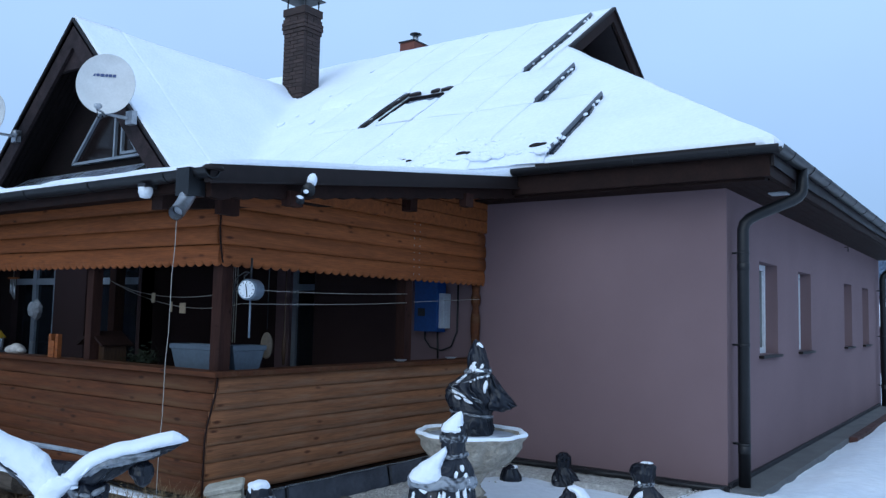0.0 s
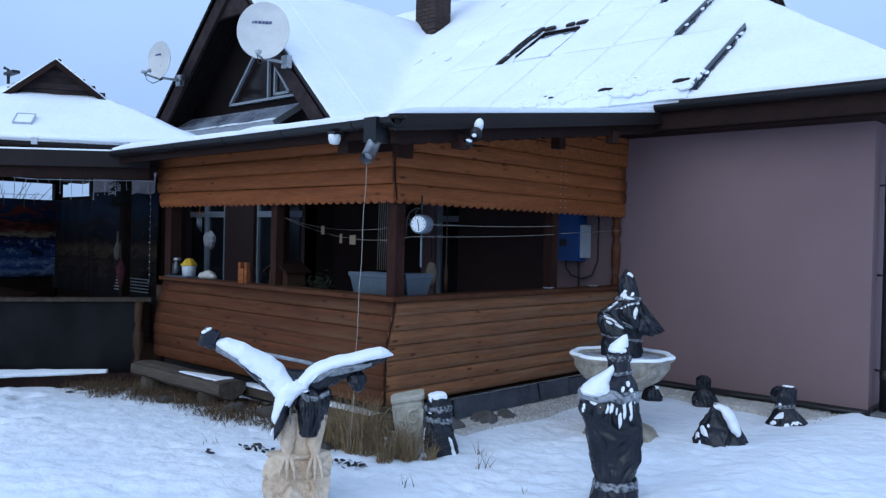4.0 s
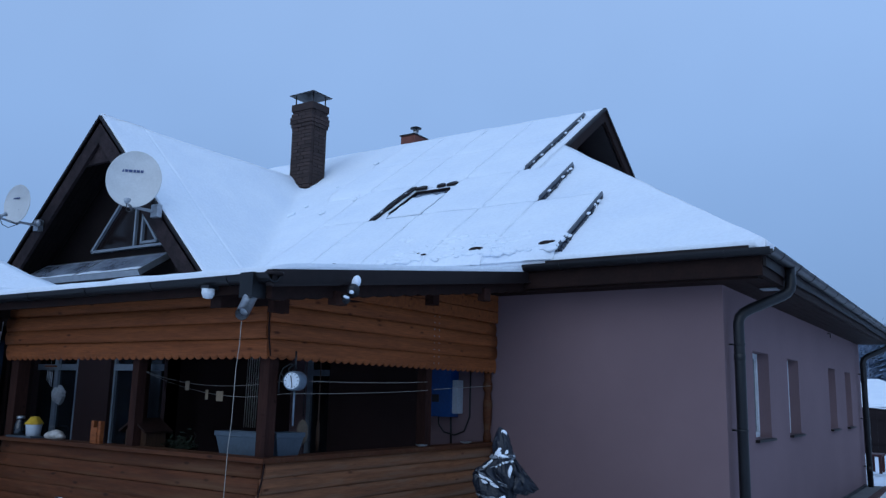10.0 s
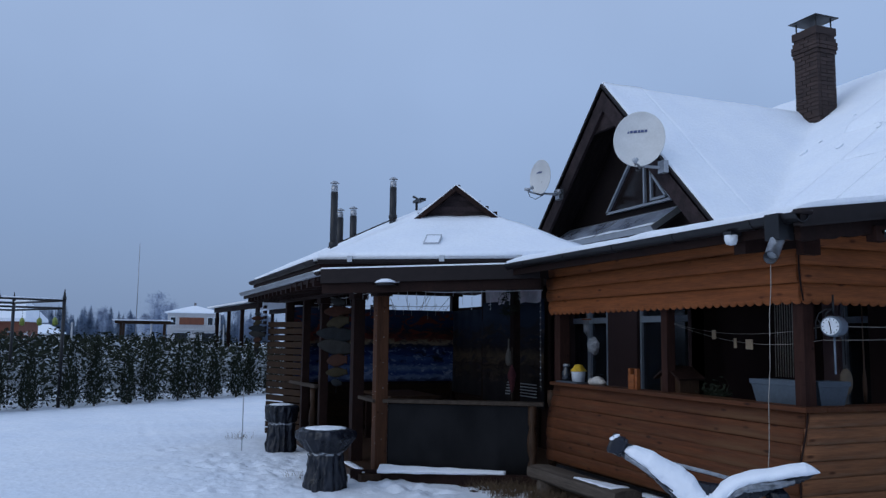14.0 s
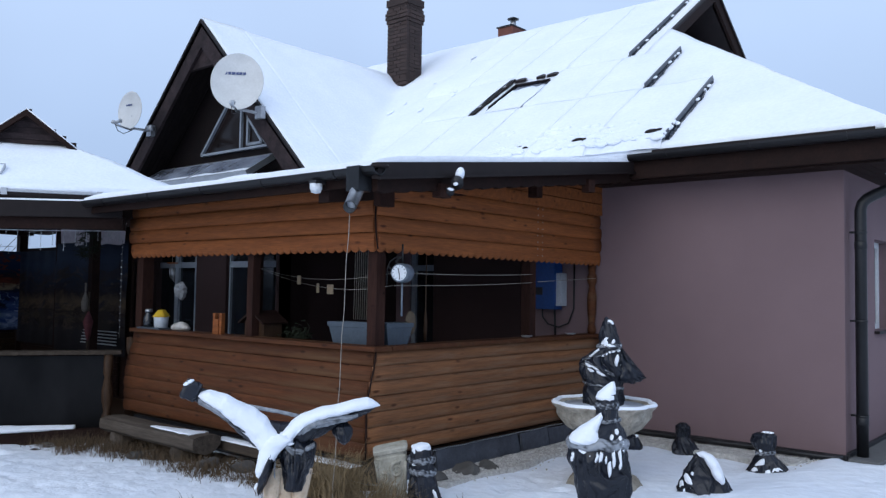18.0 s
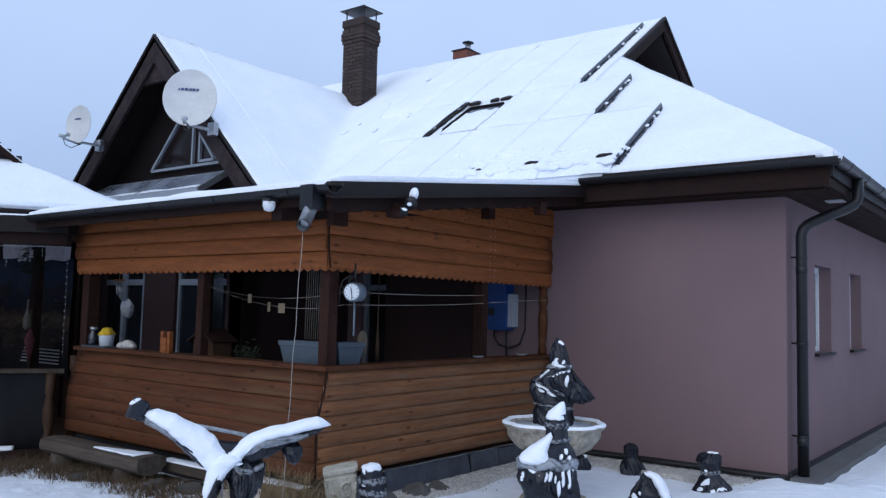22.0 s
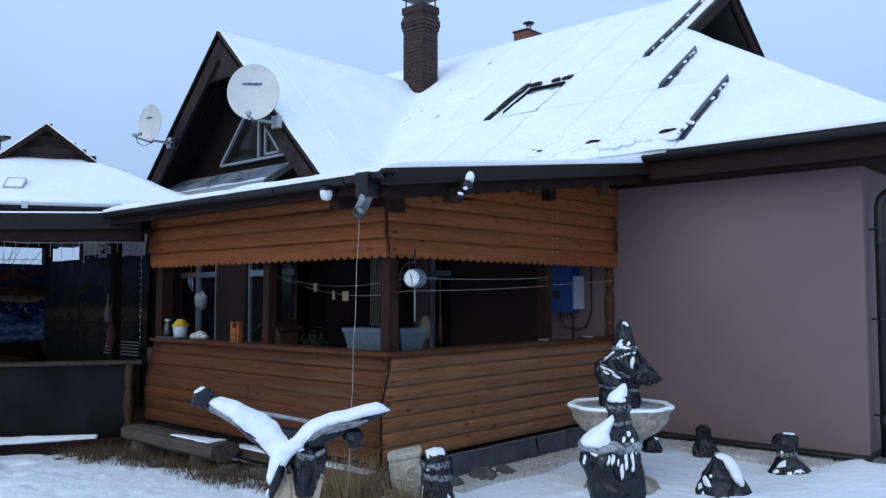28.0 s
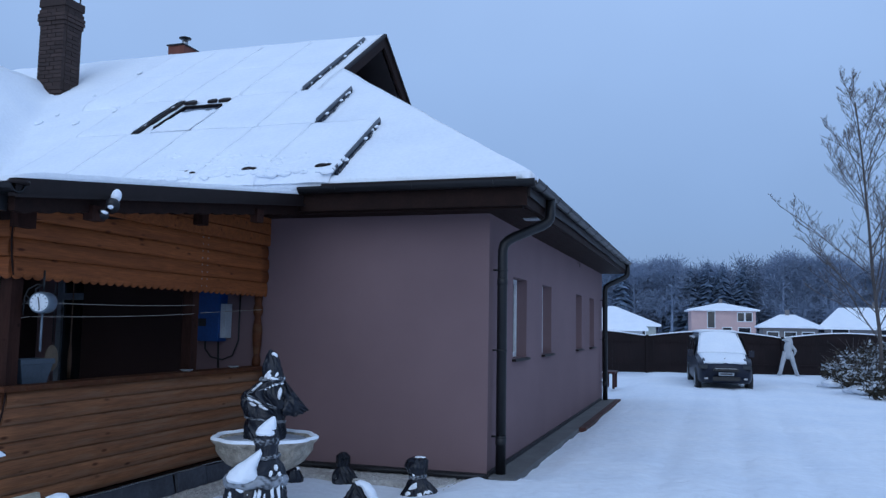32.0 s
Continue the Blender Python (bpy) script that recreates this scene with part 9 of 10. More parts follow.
# ---- the drive, fence, van ----
fence = thing("metal_fence", "dark sheet-metal fence and gate with arched snowy tops", "fence")
FA, FB = Vector((-4.5, 21.0, 0)), Vector((9.5, 25.2, 0))
FD = (FB - FA).normalized()
FN = Vector((FD.y, -FD.x, 0))
flen = (FB - FA).length
FDARK = mat("fence_sheet", (0.020, 0.014, 0.015), (0.012, 0.009, 0.010), rough=0.8, scale=2, bump=0.1, coords="World", spec=0.15)
npan = 3
for i in range(npan):
    a, b = flen * i / npan + 0.05, flen * (i + 1) / npan - 0.05
    panel = new("fence_panel")
    panel.parent = fence
    m = Matrix(((FD.x, FN.x, 0, FA.x), (FD.y, FN.y, 0, FA.y), (0, 0, 1, 0), (0, 0, 0, 1)))
    nsl = 24
    for k in range(nsl):
        x0 = a + (b - a) * k / nsl
        x1 = a + (b - a) * (k + 1) / nsl - 0.004
        f = (k + 0.5) / nsl
        top = 1.22 + 0.20 * math.sin(math.pi * f)
        boxpart("fence_board", (x0, x1, -0.02, 0.0, -0.05, top), FDARK, panel, "", 0, m)
    pts = [m @ Vector((a + (b - a) * k / 16, -0.01, 1.23 + 0.20 * math.sin(math.pi * k / 16))) for k in range(17)]
    tubepart("top_rail", pts, 0.035, FDARK, panel, "", 6)
    tubepart("snow_line", [p + Vector((0, 0, 0.045)) for p in pts], 0.028, SNOW, panel, "", 6)
    tubepart("rail_snow", [m @ Vector((a + 0.05, -0.03, 1.10)), m @ Vector((b - 0.05, -0.03, 1.10))], 0.014, SNOW, panel, "", 5)
    for z in (0.25, 1.05):
        boxpart("rail", (a, b, 0.0, 0.04, z, z + 0.05), FDARK, panel, "", 0, m)
    boxpart("fence_post", (a - 0.10, a + 0.0, -0.06, 0.06, -0.1, 1.3), FDARK, fence, "", 0, m)


def van():
    v = thing("parked_van", "dark blue van with snow over bonnet, windscreen and roof", "van", at=(0, 0, 0))
    PAINT = mat("dark_blue_paint", (0.010, 0.014, 0.030), (0.008, 0.011, 0.024), rough=0.4, scale=2, bump=0.0, spec=0.3)
    m = pose(2.69, 14.3, -0.07, 0, 0, 4.5) @ Matrix.Diagonal((0.74, 1, 0.82, 1))

    def nose(x, y, z):
        """Round the front in plan."""
        return m @ Vector((x, y + 0.30 * (x / 0.95) ** 2 * max(0.0, 1 - y / 1.6), z))

    # body: sections along the length, local -y is the front
    secs = ((0.0, 0.74, 0.34, 0.66), (0.03, 0.84, 0.27, 0.78), (0.12, 0.90, 0.24, 0.90), (0.35, 0.94, 0.22, 0.99), (0.75, 0.95, 0.22, 1.08), (1.05, 0.95, 0.22, 1.15), (1.5, 0.95, 0.22, 1.48), (1.85, 0.95, 0.22, 1.72), (2.05, 0.95, 0.22, 1.82), (2.3, 0.95, 0.22, 1.88), (4.6, 0.95, 0.22, 1.90), (4.85, 0.92, 0.26, 1.80), (4.95, 0.88, 0.35, 1.05))
    bm = bmesh.new()
    rows = []
    for y, w, z0, z1 in secs:
        belt = min(z1, 1.05)
        tw = w if z1 <= 1.15 else w - 0.24 * (z1 - 1.05) / 0.85
        prof = [(-w * 0.9, z0), (-w, z0 + 0.12), (-w, belt - 0.10), (-w * 0.5 - tw * 0.5, (belt + max(belt, z1 - 0.16)) / 2 - 0.03), (-tw, max(belt - 0.04, z1 - 0.16)), (-tw * 0.93, z1 - 0.06), (-tw * 0.75, z1), (0, z1 + 0.03), (tw * 0.75, z1), (tw * 0.93, z1 - 0.06), (tw, max(belt - 0.04, z1 - 0.16)), (w * 0.5 + tw * 0.5, (belt + max(belt, z1 - 0.16)) / 2 - 0.03), (w, belt - 0.10), (w, z0 + 0.12), (w * 0.9, z0)]
        rows.append([nose(x, y, z) for x, z in prof])
    ring(bm, rows)
    part("body", bm, PAINT, v, "", True)
    # windscreen and side glass
    bm = bmesh.new()
    slab(bm, lambda u, w: m @ Vector(((-0.78 + 1.56 * u) * (1 - 0.13 * w), 1.14 + 0.86 * w, 1.145 + 0.66 * w)), 4, 4, 0.01)
    part("windscreen", bm, GLASS_DARK, v)
    for s in (-1, 1):
        bm = bmesh.new()
        q = [bm.verts.new(m @ Vector(p)) for p in ((s * 0.958, 1.35, 1.10), (s * 0.958, 2.6, 1.10), (s * 0.845, 2.6, 1.72), (s * 0.85, 2.05, 1.70))]
        bm.faces.new(q)
        part("side_window", bm, GLASS_DARK, v)
        bm = bmesh.new()
        q = [bm.verts.new(m @ Vector(p)) for p in ((s * 0.958, 2.7, 1.10), (s * 0.958, 4.5, 1.10), (s * 0.84, 4.5, 1.72), (s * 0.845, 2.7, 1.72))]
        bm.faces.new(q)
        part("side_window", bm, GLASS_DARK, v)
        # headlight, mirror
        boxpart("headlight", (s * 0.74 - 0.17, s * 0.74 + 0.13, 0.13, 0.34, 0.70, 0.82), GLASS_DARK, v, "clear headlight", 0.04, m)
        boxpart("fog_lamp", (s * 0.66 - 0.06, s * 0.66 + 0.06, 0.10, 0.20, 0.37, 0.42), GALV, v, "", 0.01, m)
        boxpart("mirror", (s * 1.08 - 0.09, s * 1.08 + 0.09, 1.30, 1.42, 1.05, 1.26), PAINT, v, "", 0.03, m)
    # snow blankets: bonnet, windscreen, roof
    bm = bmesh.new()
    slab(bm, lambda u, w: nose((-0.82 + 1.64 * u) * (0.88 + 0.12 * w), 0.10 + 0.97 * w, 0.885 + 0.26 * w ** 0.85 + 0.05 * math.sin(math.pi * u) ** 0.4 + 0.008 * noise.noise((u * 5, w * 5, 2))), 14, 10, 0.05)
    slab(bm, lambda u, w: m @ Vector(((-0.86 + 1.72 * u) * (1 - 0.20 * w), 1.05 + 0.98 * w + 0.10 * (2 * u - 1) ** 2, 1.17 + 0.70 * w + 0.05 * math.sin(math.pi * u) ** 0.4 + 0.01 * noise.noise((u * 5, w * 5, 7)))), 14, 12, 0.03)
    slab(bm, lambda u, w: m @ Vector((-0.72 + 1.44 * u, 2.0 + 2.8 * w, 1.90 + 0.05 * math.sin(math.pi * u) ** 0.5 + 0.01 * noise.noise((u * 5, w * 9, 4)))), 14, 14, 0.05)
    part("snow_blanket", bm, SNOW, v, "snow over bonnet, windscreen and roof", True)
    # grille, bumper slot, plate, badge as bars
    boxpart("grille", (-0.42, 0.42, -0.005, 0.10, 0.64, 0.71), BLACK, v, "", 0.01, m)
    boxpart("grille_bar", (-0.36, 0.36, -0.012, 0.05, 0.712, 0.722), ALU, v, "", 0, m)
    boxpart("lower_intake", (-0.46, 0.46, -0.012, 0.10, 0.34, 0.46), BLACK, v, "", 0.01, m)
    boxpart("plate", (-0.26, 0.26, -0.03, -0.012, 0.50, 0.60), FRAME, v, "grey plate with a plain dark bar", 0.004, m)
    boxpart("plate_bar", (-0.20, 0.20, -0.034, -0.03, 0.535, 0.575), BLACK, v, "", 0, m)
    for s in (-1, 1):
        for y in (0.86, 3.9):
            w = new("wheel")
            w.parent = v
            bm = bmesh.new()
            c = Vector((s * 0.88, y, 0.32))
            tube(bm, [m @ (c + Vector((dx, 0, 0))) for dx in (-0.11, -0.10, 0.10, 0.11)], [0.29, 0.32, 0.32, 0.29], 24)
            part("tyre", bm, BLACK, w, "", True)
            bm = bmesh.new()
            tube(bm, [m @ (c + Vector((s * 0.10, 0, 0))), m @ (c + Vector((s * 0.118, 0, 0)))], [0.20, 0.18], 16)
            part("rim", bm, GALV, w)


van()
# red bench or cart end sticking out behind the house corner
rb = thing("red_bench", "small red painted garden bench beyond the house corner", "bench")
boxpart("seat", (-0.36, -0.06, 13.4, 14.2, 0.34, 0.39), mat("dark_red_paint", (0.050, 0.012, 0.013), (0.03, 0.008, 0.009), scale=6), rb, "", 0.01)
for y in (13.5, 14.1):
    for x in (-0.32, -0.11):
        boxpart("leg", (x - 0.03, x + 0.03, y - 0.03, y + 0.03, -0.05, 0.34), bpy.data.materials["dark_red_paint"], rb)
boxpart("backrest", (-0.39, -0.36, 13.4, 14.2, 0.2, 0.36), bpy.data.materials["dark_red_paint"], rb, "", 0.01)

# pale snow-caked garden statue by the fence
b0 = Vector((4.95, 23.0, 0))
bm = bmesh.new()
for s in (-1, 1):
    tube(bm, [b0 + Vector(p) for p in ((0.30 * s, 0, -0.05), (0.25 * s, 0, 0.12), (0.17 * s, 0, 0.45), (0.07 * s, 0, 0.80))], [0.08, 0.055, 0.075, 0.10], 9)
tube(bm, [b0 + Vector(p) for p in ((-0.02, 0, 0.55), (0.0, 0, 0.75), (0.01, 0, 0.98), (0.04, 0, 1.14), (0.06, 0, 1.25), (0.07, 0, 1.31))], [0.09, 0.12, 0.14, 0.11, 0.085, 0.04], 12)
tube(bm, [b0 + Vector(p) for p in ((0.06, -0.02, 1.18), (-0.06, -0.06, 1.22), (-0.20, -0.08, 1.20))], [0.08, 0.06, 0.02], 8)
tube(bm, [b0 + Vector(p) for p in ((0.12, 0, 1.0), (0.24, 0, 0.84), (0.22, 0, 0.66))], [0.06, 0.05, 0.02], 8)
for v in bm.verts:
    v.co += Vector((noise.noise(v.co * 5), 0, noise.noise(v.co * 5 + Vector((3, 0, 0))))) * 0.04
tagged(part("garden_statue", bm, LIGHTGREY, None, "", True), "pale garden statue caked with snow by the fence", "statue")


def leaf_cloud(bm, centre, radius, n, size, r, squash=1.0, fall=0.5):
    """Many small leaf quads scattered in a ragged ball."""
    for _ in range(n):
        d = Vector((r.gauss(0, 1), r.gauss(0, 1), r.gauss(0, 1))).normalized() * radius * r.random() ** fall
        d.z *= squash
        c = Vector(centre) + d
        a = Vector((r.gauss(0, 1), r.gauss(0, 1), r.gauss(0, 0.6))).normalized()
        b = a.cross(Vector((r.gauss(0, 1), r.gauss(0, 1), r.gauss(0, 1)))).normalized()
        s = size * r.uniform(0.5, 1.3)
        bm.faces.new([bm.verts.new(c + q) for q in (a * s, b * s * 0.45, -a * s, -b * s * 0.45)])


fr_ = random.Random(31)
SHRUB = mat("dry_shrub", (0.078, 0.066, 0.052), (0.032, 0.030, 0.022), rough=0.95, scale=4, bump=0, coords="World", spec=0.1)


def bush(x, y, rad, h, snowy, label, n=900):
    t = thing("garden_bush", label, "bush", "bushes by the drive")
    z0 = ground_z(x, y)
    bm = bmesh.new()
    bs = bmesh.new()
    for k in range(7):
        c = Vector((x + fr_.uniform(-0.6, 0.6) * rad, y + fr_.uniform(-0.6, 0.6) * rad, z0 + h * fr_.uniform(0.25, 0.75)))
        leaf_cloud(bm, c, rad * 0.65, n // 7, 0.045, fr_, h / rad * 0.6)
        leaf_cloud(bs, c + Vector((0, 0, 0.10)), rad * 0.55, int(n * snowy) // 7, 0.075, fr_, 0.5)
    tagged(part("leaves", bm, SHRUB, t), kind="stuff")
    if snowy:
        tagged(part("snow_on_leaves", bs, FROST, t), kind="stuff")
    for k in range(4 if snowy > 0.1 and h < 1.0 else 0):
        a = 2.6 + 1.2 * k
        lump = bmesh.new()
        bmesh.ops.create_icosphere(lump, subdivisions=3, radius=1.0)
        c = Vector((x + 0.75 * rad * math.cos(a), y + 0.75 * rad * math.sin(a), z0 + 0.04 + 0.10 * (k % 2)))
        for v in lump.verts:
            w = 1 + 0.3 * noise.noise(v.co * 1.5 + c)
            v.co = c + Vector((0.30 * rad * v.co.x, 0.30 * rad * v.co.y, 0.10 * v.co.z)) * w
        part("snow_cushion", lump, SNOW, t, "rounded cushion of snow", True)
    bm = bmesh.new()
    for k in range(26):
        tube(bm, [(x, y, z0 - 0.05), (x + fr_.uniform(-0.3, 0.3) * rad, y + fr_.uniform(-0.3, 0.3) * rad, z0 + h * 0.6), (x + fr_.uniform(-0.8, 0.8) * rad, y + fr_.uniform(-0.8, 0.8) * rad, z0 + h * fr_.uniform(0.8, 1.35))], [0.018, 0.010, 0.004], 4)
    part("stems", bm, BARK, t)


bush(6.3, 14.2, 0.9, 0.75, 0.12, "snow-dusted evergreen bush beside the drive", 2400)
bush(6.0, 17.6, 0.7, 0.55, 0.3, "low bush dusted with snow beside the drive", 1900)
bush(7.2, 17.0, 1.1, 1.3, 0.15, "dense dark shrub beside the drive", 2600)
bush(5.85, 12.6, 0.35, 0.35, 0.1, "small round snow-capped shrub at the drive edge", 500)
bush(6.9, 20.5, 1.2, 1.1, 0.2, "broad snowy shrub near the fence", 2200)
bush(7.4, 13.0, 0.9, 0.9, 0.02, "dark shrub beside the drive", 1300)
bush(5.9, 16.6, 0.8, 0.7, 0.16, "low wide bush lumped with snow beside the drive", 1800)


bush(-15.2, -2.5, 1.4, 2.2, 0.25, "snow-dusted evergreen behind the pavilion", 2600)


def branch_tree(name, label, x, y, h, seed, spread=0.35, r0=0.09, levels=4, group=""):
    """A bare tree: tapered trunk, limbs and fine twigs."""
    r = random.Random(seed)
    t = thing(name, label, "tree", group)
    trunk, twig = bmesh.new(), bmesh.new()

    def grow(bm, p, d, ln, rad, lev):
        pts, rs = [p], [rad]
        n = 5
        for i in range(n):
            k0 = 0.03 if lev == 0 else 0.10
            d = (d + Vector((r.gauss(0, k0), r.gauss(0, k0), r.gauss(0.05, 0.05)))).normalized()
            p = p + d * ln / n
            pts.append(p)
            rs.append(rad * (1 - 0.75 * (i + 1) / n) + 0.003)
        tube(bm, pts, rs, 7 if lev == 0 else (5 if lev < 2 else 3))
        if lev >= levels:
            return
        kids = 22 if lev == 0 else (9 if lev < 2 else (7 if lev < 3 else 3))
        for k in range(kids):
            f = 0.14 + 0.84 * (k + r.random()) / kids
            i = min(n - 1, int(f * n))
            q = pts[i].lerp(pts[i + 1], f * n - i)
            a = r.uniform(0, 6.283)
            side = Vector((math.cos(a), math.sin(a), 0))
            dd = (d * (0.75 if lev else 0.9) + side * (spread + 0.35 * (1 - f)) * 1.6 + Vector((0, 0, 0.55))).normalized()
            grow(twig, q, dd, ln * (0.58 - 0.40 * f) * r.uniform(0.75, 1.1), max(0.0016, rs[i] * 0.34), lev + 1)

    grow(trunk, Vector((x, y, ground_z(x, y) - 0.1)), Vector((0.02, 0, 1)), h, r0, 0)
    part("trunk", trunk, BARK, t, "", True)
    tagged(part("twig_mass", twig, BARK, t), kind="stuff")


branch_tree("bare_tree", "tall bare deciduous tree beside the drive", 6.42, 14.9, 7.6, 5, 0.58, 0.052, 4)

# ---- hedge field to the west ----
def thuja(x, y, h, seed, label="slim young thuja lightly dusted with snow", snowy=0.09, n=4200, wide=0.17):
    r = random.Random(seed)
    t = thing("thuja", label, "thuja", "row of young thujas")
    z0 = ground_z(x, y)
    bm, bs = bmesh.new(), bmesh.new()
    for _ in range(n):
        f = r.random() ** 0.8
        rad = h * wide * (1 - f) ** 0.7 * (0.5 + 0.5 * r.random()) * (1 if f > 0.08 else 0.6)
        a = r.uniform(0, 6.283)
        c = Vector((x + rad * math.cos(a), y + rad * math.sin(a), z0 + h * f + 0.04))
        up = Vector((0.45 * math.cos(a), 0.45 * math.sin(a), 1)).normalized()
        sd_ = Vector((-math.sin(a), math.cos(a), 0)).lerp(Vector((r.gauss(0, 1), r.gauss(0, 1), 0)), 0.4)
        s = 0.036 * r.uniform(0.6, 1.3)
        tgt = bs if r.random() < snowy else bm
        q = [tgt.verts.new(c + w) for w in (sd_ * s * 0.5, up * s * 1.3, -sd_ * s * 0.5, -up * s * 0.5)]
        tgt.faces.new(q)
    tagged(part("foliage", bm, THUJA, t), kind="stuff")
    tagged(part("snow_dust", bs, FROST, t), kind="stuff")
    tubepart("stem", [(x, y, z0 - 0.05), (x, y, z0 + h * 0.9)], [0.03, 0.006], BARK, t, "", 5)


tr = random.Random(77)
HA, HB = Vector((-18.7, -9.6, 0)), Vector((-23.0, -3.2, 0))
for i in range(11):
    f = (i + 0.5) / 11
    p = HA.lerp(HB, f)
    thuja(p.x + tr.uniform(-0.15, 0.15), p.y + tr.uniform(-0.15, 0.15), tr.uniform(1.35, 1.75), 100 + i)
for i in range(5):
    p = HA + (HA - HB).normalized() * (0.7 + 0.75 * i)
    thuja(p.x, p.y, tr.uniform(1.1, 1.5), 140 + i)
# snowy rows behind them, uncountable
bm, bs = bmesh.new(), bmesh.new()
HD = (HB - HA).normalized()
HN = Vector((-HD.y, HD.x, 0))
if HN.x > 0:
    HN = -HN
for i in range(130000):
    back = 0.5 + 0.9 * int(26 * tr.random() ** 1.5)
    p = HA + HD * (tr.uniform(-9, 19) - 0.25 * back) + HN * (back + tr.uniform(-0.32, 0.32))
    x, y = p.x, p.y
    f = tr.random() ** 0.8
    lump = 0.8 + 0.25 * noise.noise((x * 0.9, y * 0.9, 3))
    z = ground_z(x, y) + (1.25 if back < 4 else 1.6 if back < 10 else 2.0) * f * lump
    c = Vector((x, y, z))
    s = (0.055 if back < 4 else 0.075 if back < 10 else 0.09) * tr.uniform(0.6, 1.4)
    a, b = Vector((tr.gauss(0, 1), tr.gauss(0, 1), tr.gauss(0, 0.5))).normalized(), Vector((tr.gauss(0, 1), tr.gauss(0, 1), tr.gauss(0, 1))).normalized()
    tgt = bs if tr.random() < (0.30 if back < 4 else 0.16 if back < 10 else 0.07) else bm
    tgt.faces.new([tgt.verts.new(c + q) for q in (a * s, b * s * 0.5, -a * s, -b * s * 0.5)])
tagged(part("hedge_rows", bm, THUJA, None), "rows of dense dark green hedge plants", "hedge", kind="stuff")
tagged(part("hedge_snow", bs, FROST, None), "snow lying on the rows of hedge plants", "hedge", kind="stuff")

# thin marker stick, iron arch
mk = thing("marker_stick", "thin pale marker stick standing in the snow", "stick")
tubepart("stick", [(-10.5, -6.66, -0.2), (-10.5, -6.66, 0.75)], 0.009, LIGHTGREY, mk, "", 5)
ar = thing("iron_pergola", "black iron pergola frame with small hanging lanterns", "pergola")
for x, y in ((-19.0, -9.6), (-21.5, -10.9), (-18.3, -10.9), (-20.8, -12.4)):
    tubepart("post", [(x, y, -0.2), (x, y, 2.35)], 0.04, BLACK, ar, "", 6)
    lathepart("finial", ((0.05, 0), (0.03, 0.1), (0.005, 0.25)), (x, y, 2.33), BLACK, ar, "", 8)
for a, b in (((-19.0, -9.6), (-21.5, -10.9)), ((-18.3, -10.9), (-20.8, -12.4)), ((-19.0, -9.6), (-18.3, -10.9)), ((-21.5, -10.9), (-20.8, -12.4))):
    for z in (2.30, 2.12):
        tubepart("beam", [(*a, z), (*b, z)], 0.025, BLACK, ar, "", 5)
    tubepart("snow_line", [(*a, 2.335), (*b, 2.335)], 0.018, SNOW, ar, "", 5)
LG = mat("green_glass", (0.25, 0.30, 0.05), (0.16, 0.2, 0.04), rough=0.3, scale=5, bump=0)
for f in (0.15, 0.45, 0.8):
    x, y = -19.0 - 2.5 * f, -9.6 - 1.3 * f
    lathepart("lantern", ((0.02, 0), (0.06, 0.03), (0.06, 0.14), (0.02, 0.2)), (x, y, 1.72), LG, ar, "small green glass lantern", 8)
    tubepart("cord", [(x, y, 1.9), (x, y, 2.12)], 0.004, BLACK, ar, "", 4)


# ---- neighbouring buildings ----
def cottage(name, label, at, turn, w, d, h, rise, wallc, windows, roof=SNOW, hip=0.35, chimney=True):
    t = thing(name, label, "house", "neighbouring houses")
    m = pose(*at, 0, 0, turn)
    boxpart("wall", (-w / 2, w / 2, -d / 2, d / 2, -0.5, h), wallc, t, "", 0, m)
    bm = bmesh.new()
    e = 0.45
    base = [Vector((sx * (w / 2 + e), sy * (d / 2 + e), h)) for sx, sy in ((-1, -1), (1, -1), (1, 1), (-1, 1))]
    rl_ = max(0.05, w / 2 - d / 2 * hip * 2)
    a, b = Vector((-rl_, 0, h + rise)), Vector((rl_, 0, h + rise))
    vs = [bm.verts.new(m @ p) for p in base] + [bm.verts.new(m @ a), bm.verts.new(m @ b)]
    lo = [bm.verts.new(m @ (p - Vector((0, 0, 0.18)))) for p in base]
    for f in ((0, 1, 5, 4), (1, 2, 5), (2, 3, 4, 5), (3, 0, 4)):
        bm.faces.new([vs[i] for i in f])
    for i in range(4):
        bm.faces.new((lo[i], lo[(i + 1) % 4], vs[(i + 1) % 4], vs[i]))
    bm.faces.new(lo[::-1])
    part("roof", bm, roof, t, "snow-covered roof")
    if chimney:
        boxpart("chimney", (-0.2, 0.2, -0.2, 0.2, h + rise * 0.6, h + rise + 0.45), GREYW, t, "", 0, m)
    for x, z, ww, wh in windows:
        wd = new("window")
        wd.parent = t
        boxpart("pane", (x - ww / 2, x + ww / 2, -d / 2 - 0.03, -d / 2 + 0.02, z, z + wh), GLASS_DARK, wd, "", 0, m)
        bm = bmesh.new()
        for q in ((x - ww / 2 - 0.08, x - ww / 2, z - 0.08, z + wh + 0.08), (x + ww / 2, x + ww / 2 + 0.08, z - 0.08, z + wh + 0.08), (x - ww / 2, x + ww / 2, z - 0.08, z), (x - ww / 2, x + ww / 2, z + wh, z + wh + 0.08)):
            box(bm, q[0], q[1], -d / 2 - 0.06, -d / 2 + 0.0, q[2], q[3], m)
        part("frame", bm, WHITE_PVC, wd)
    return t, m


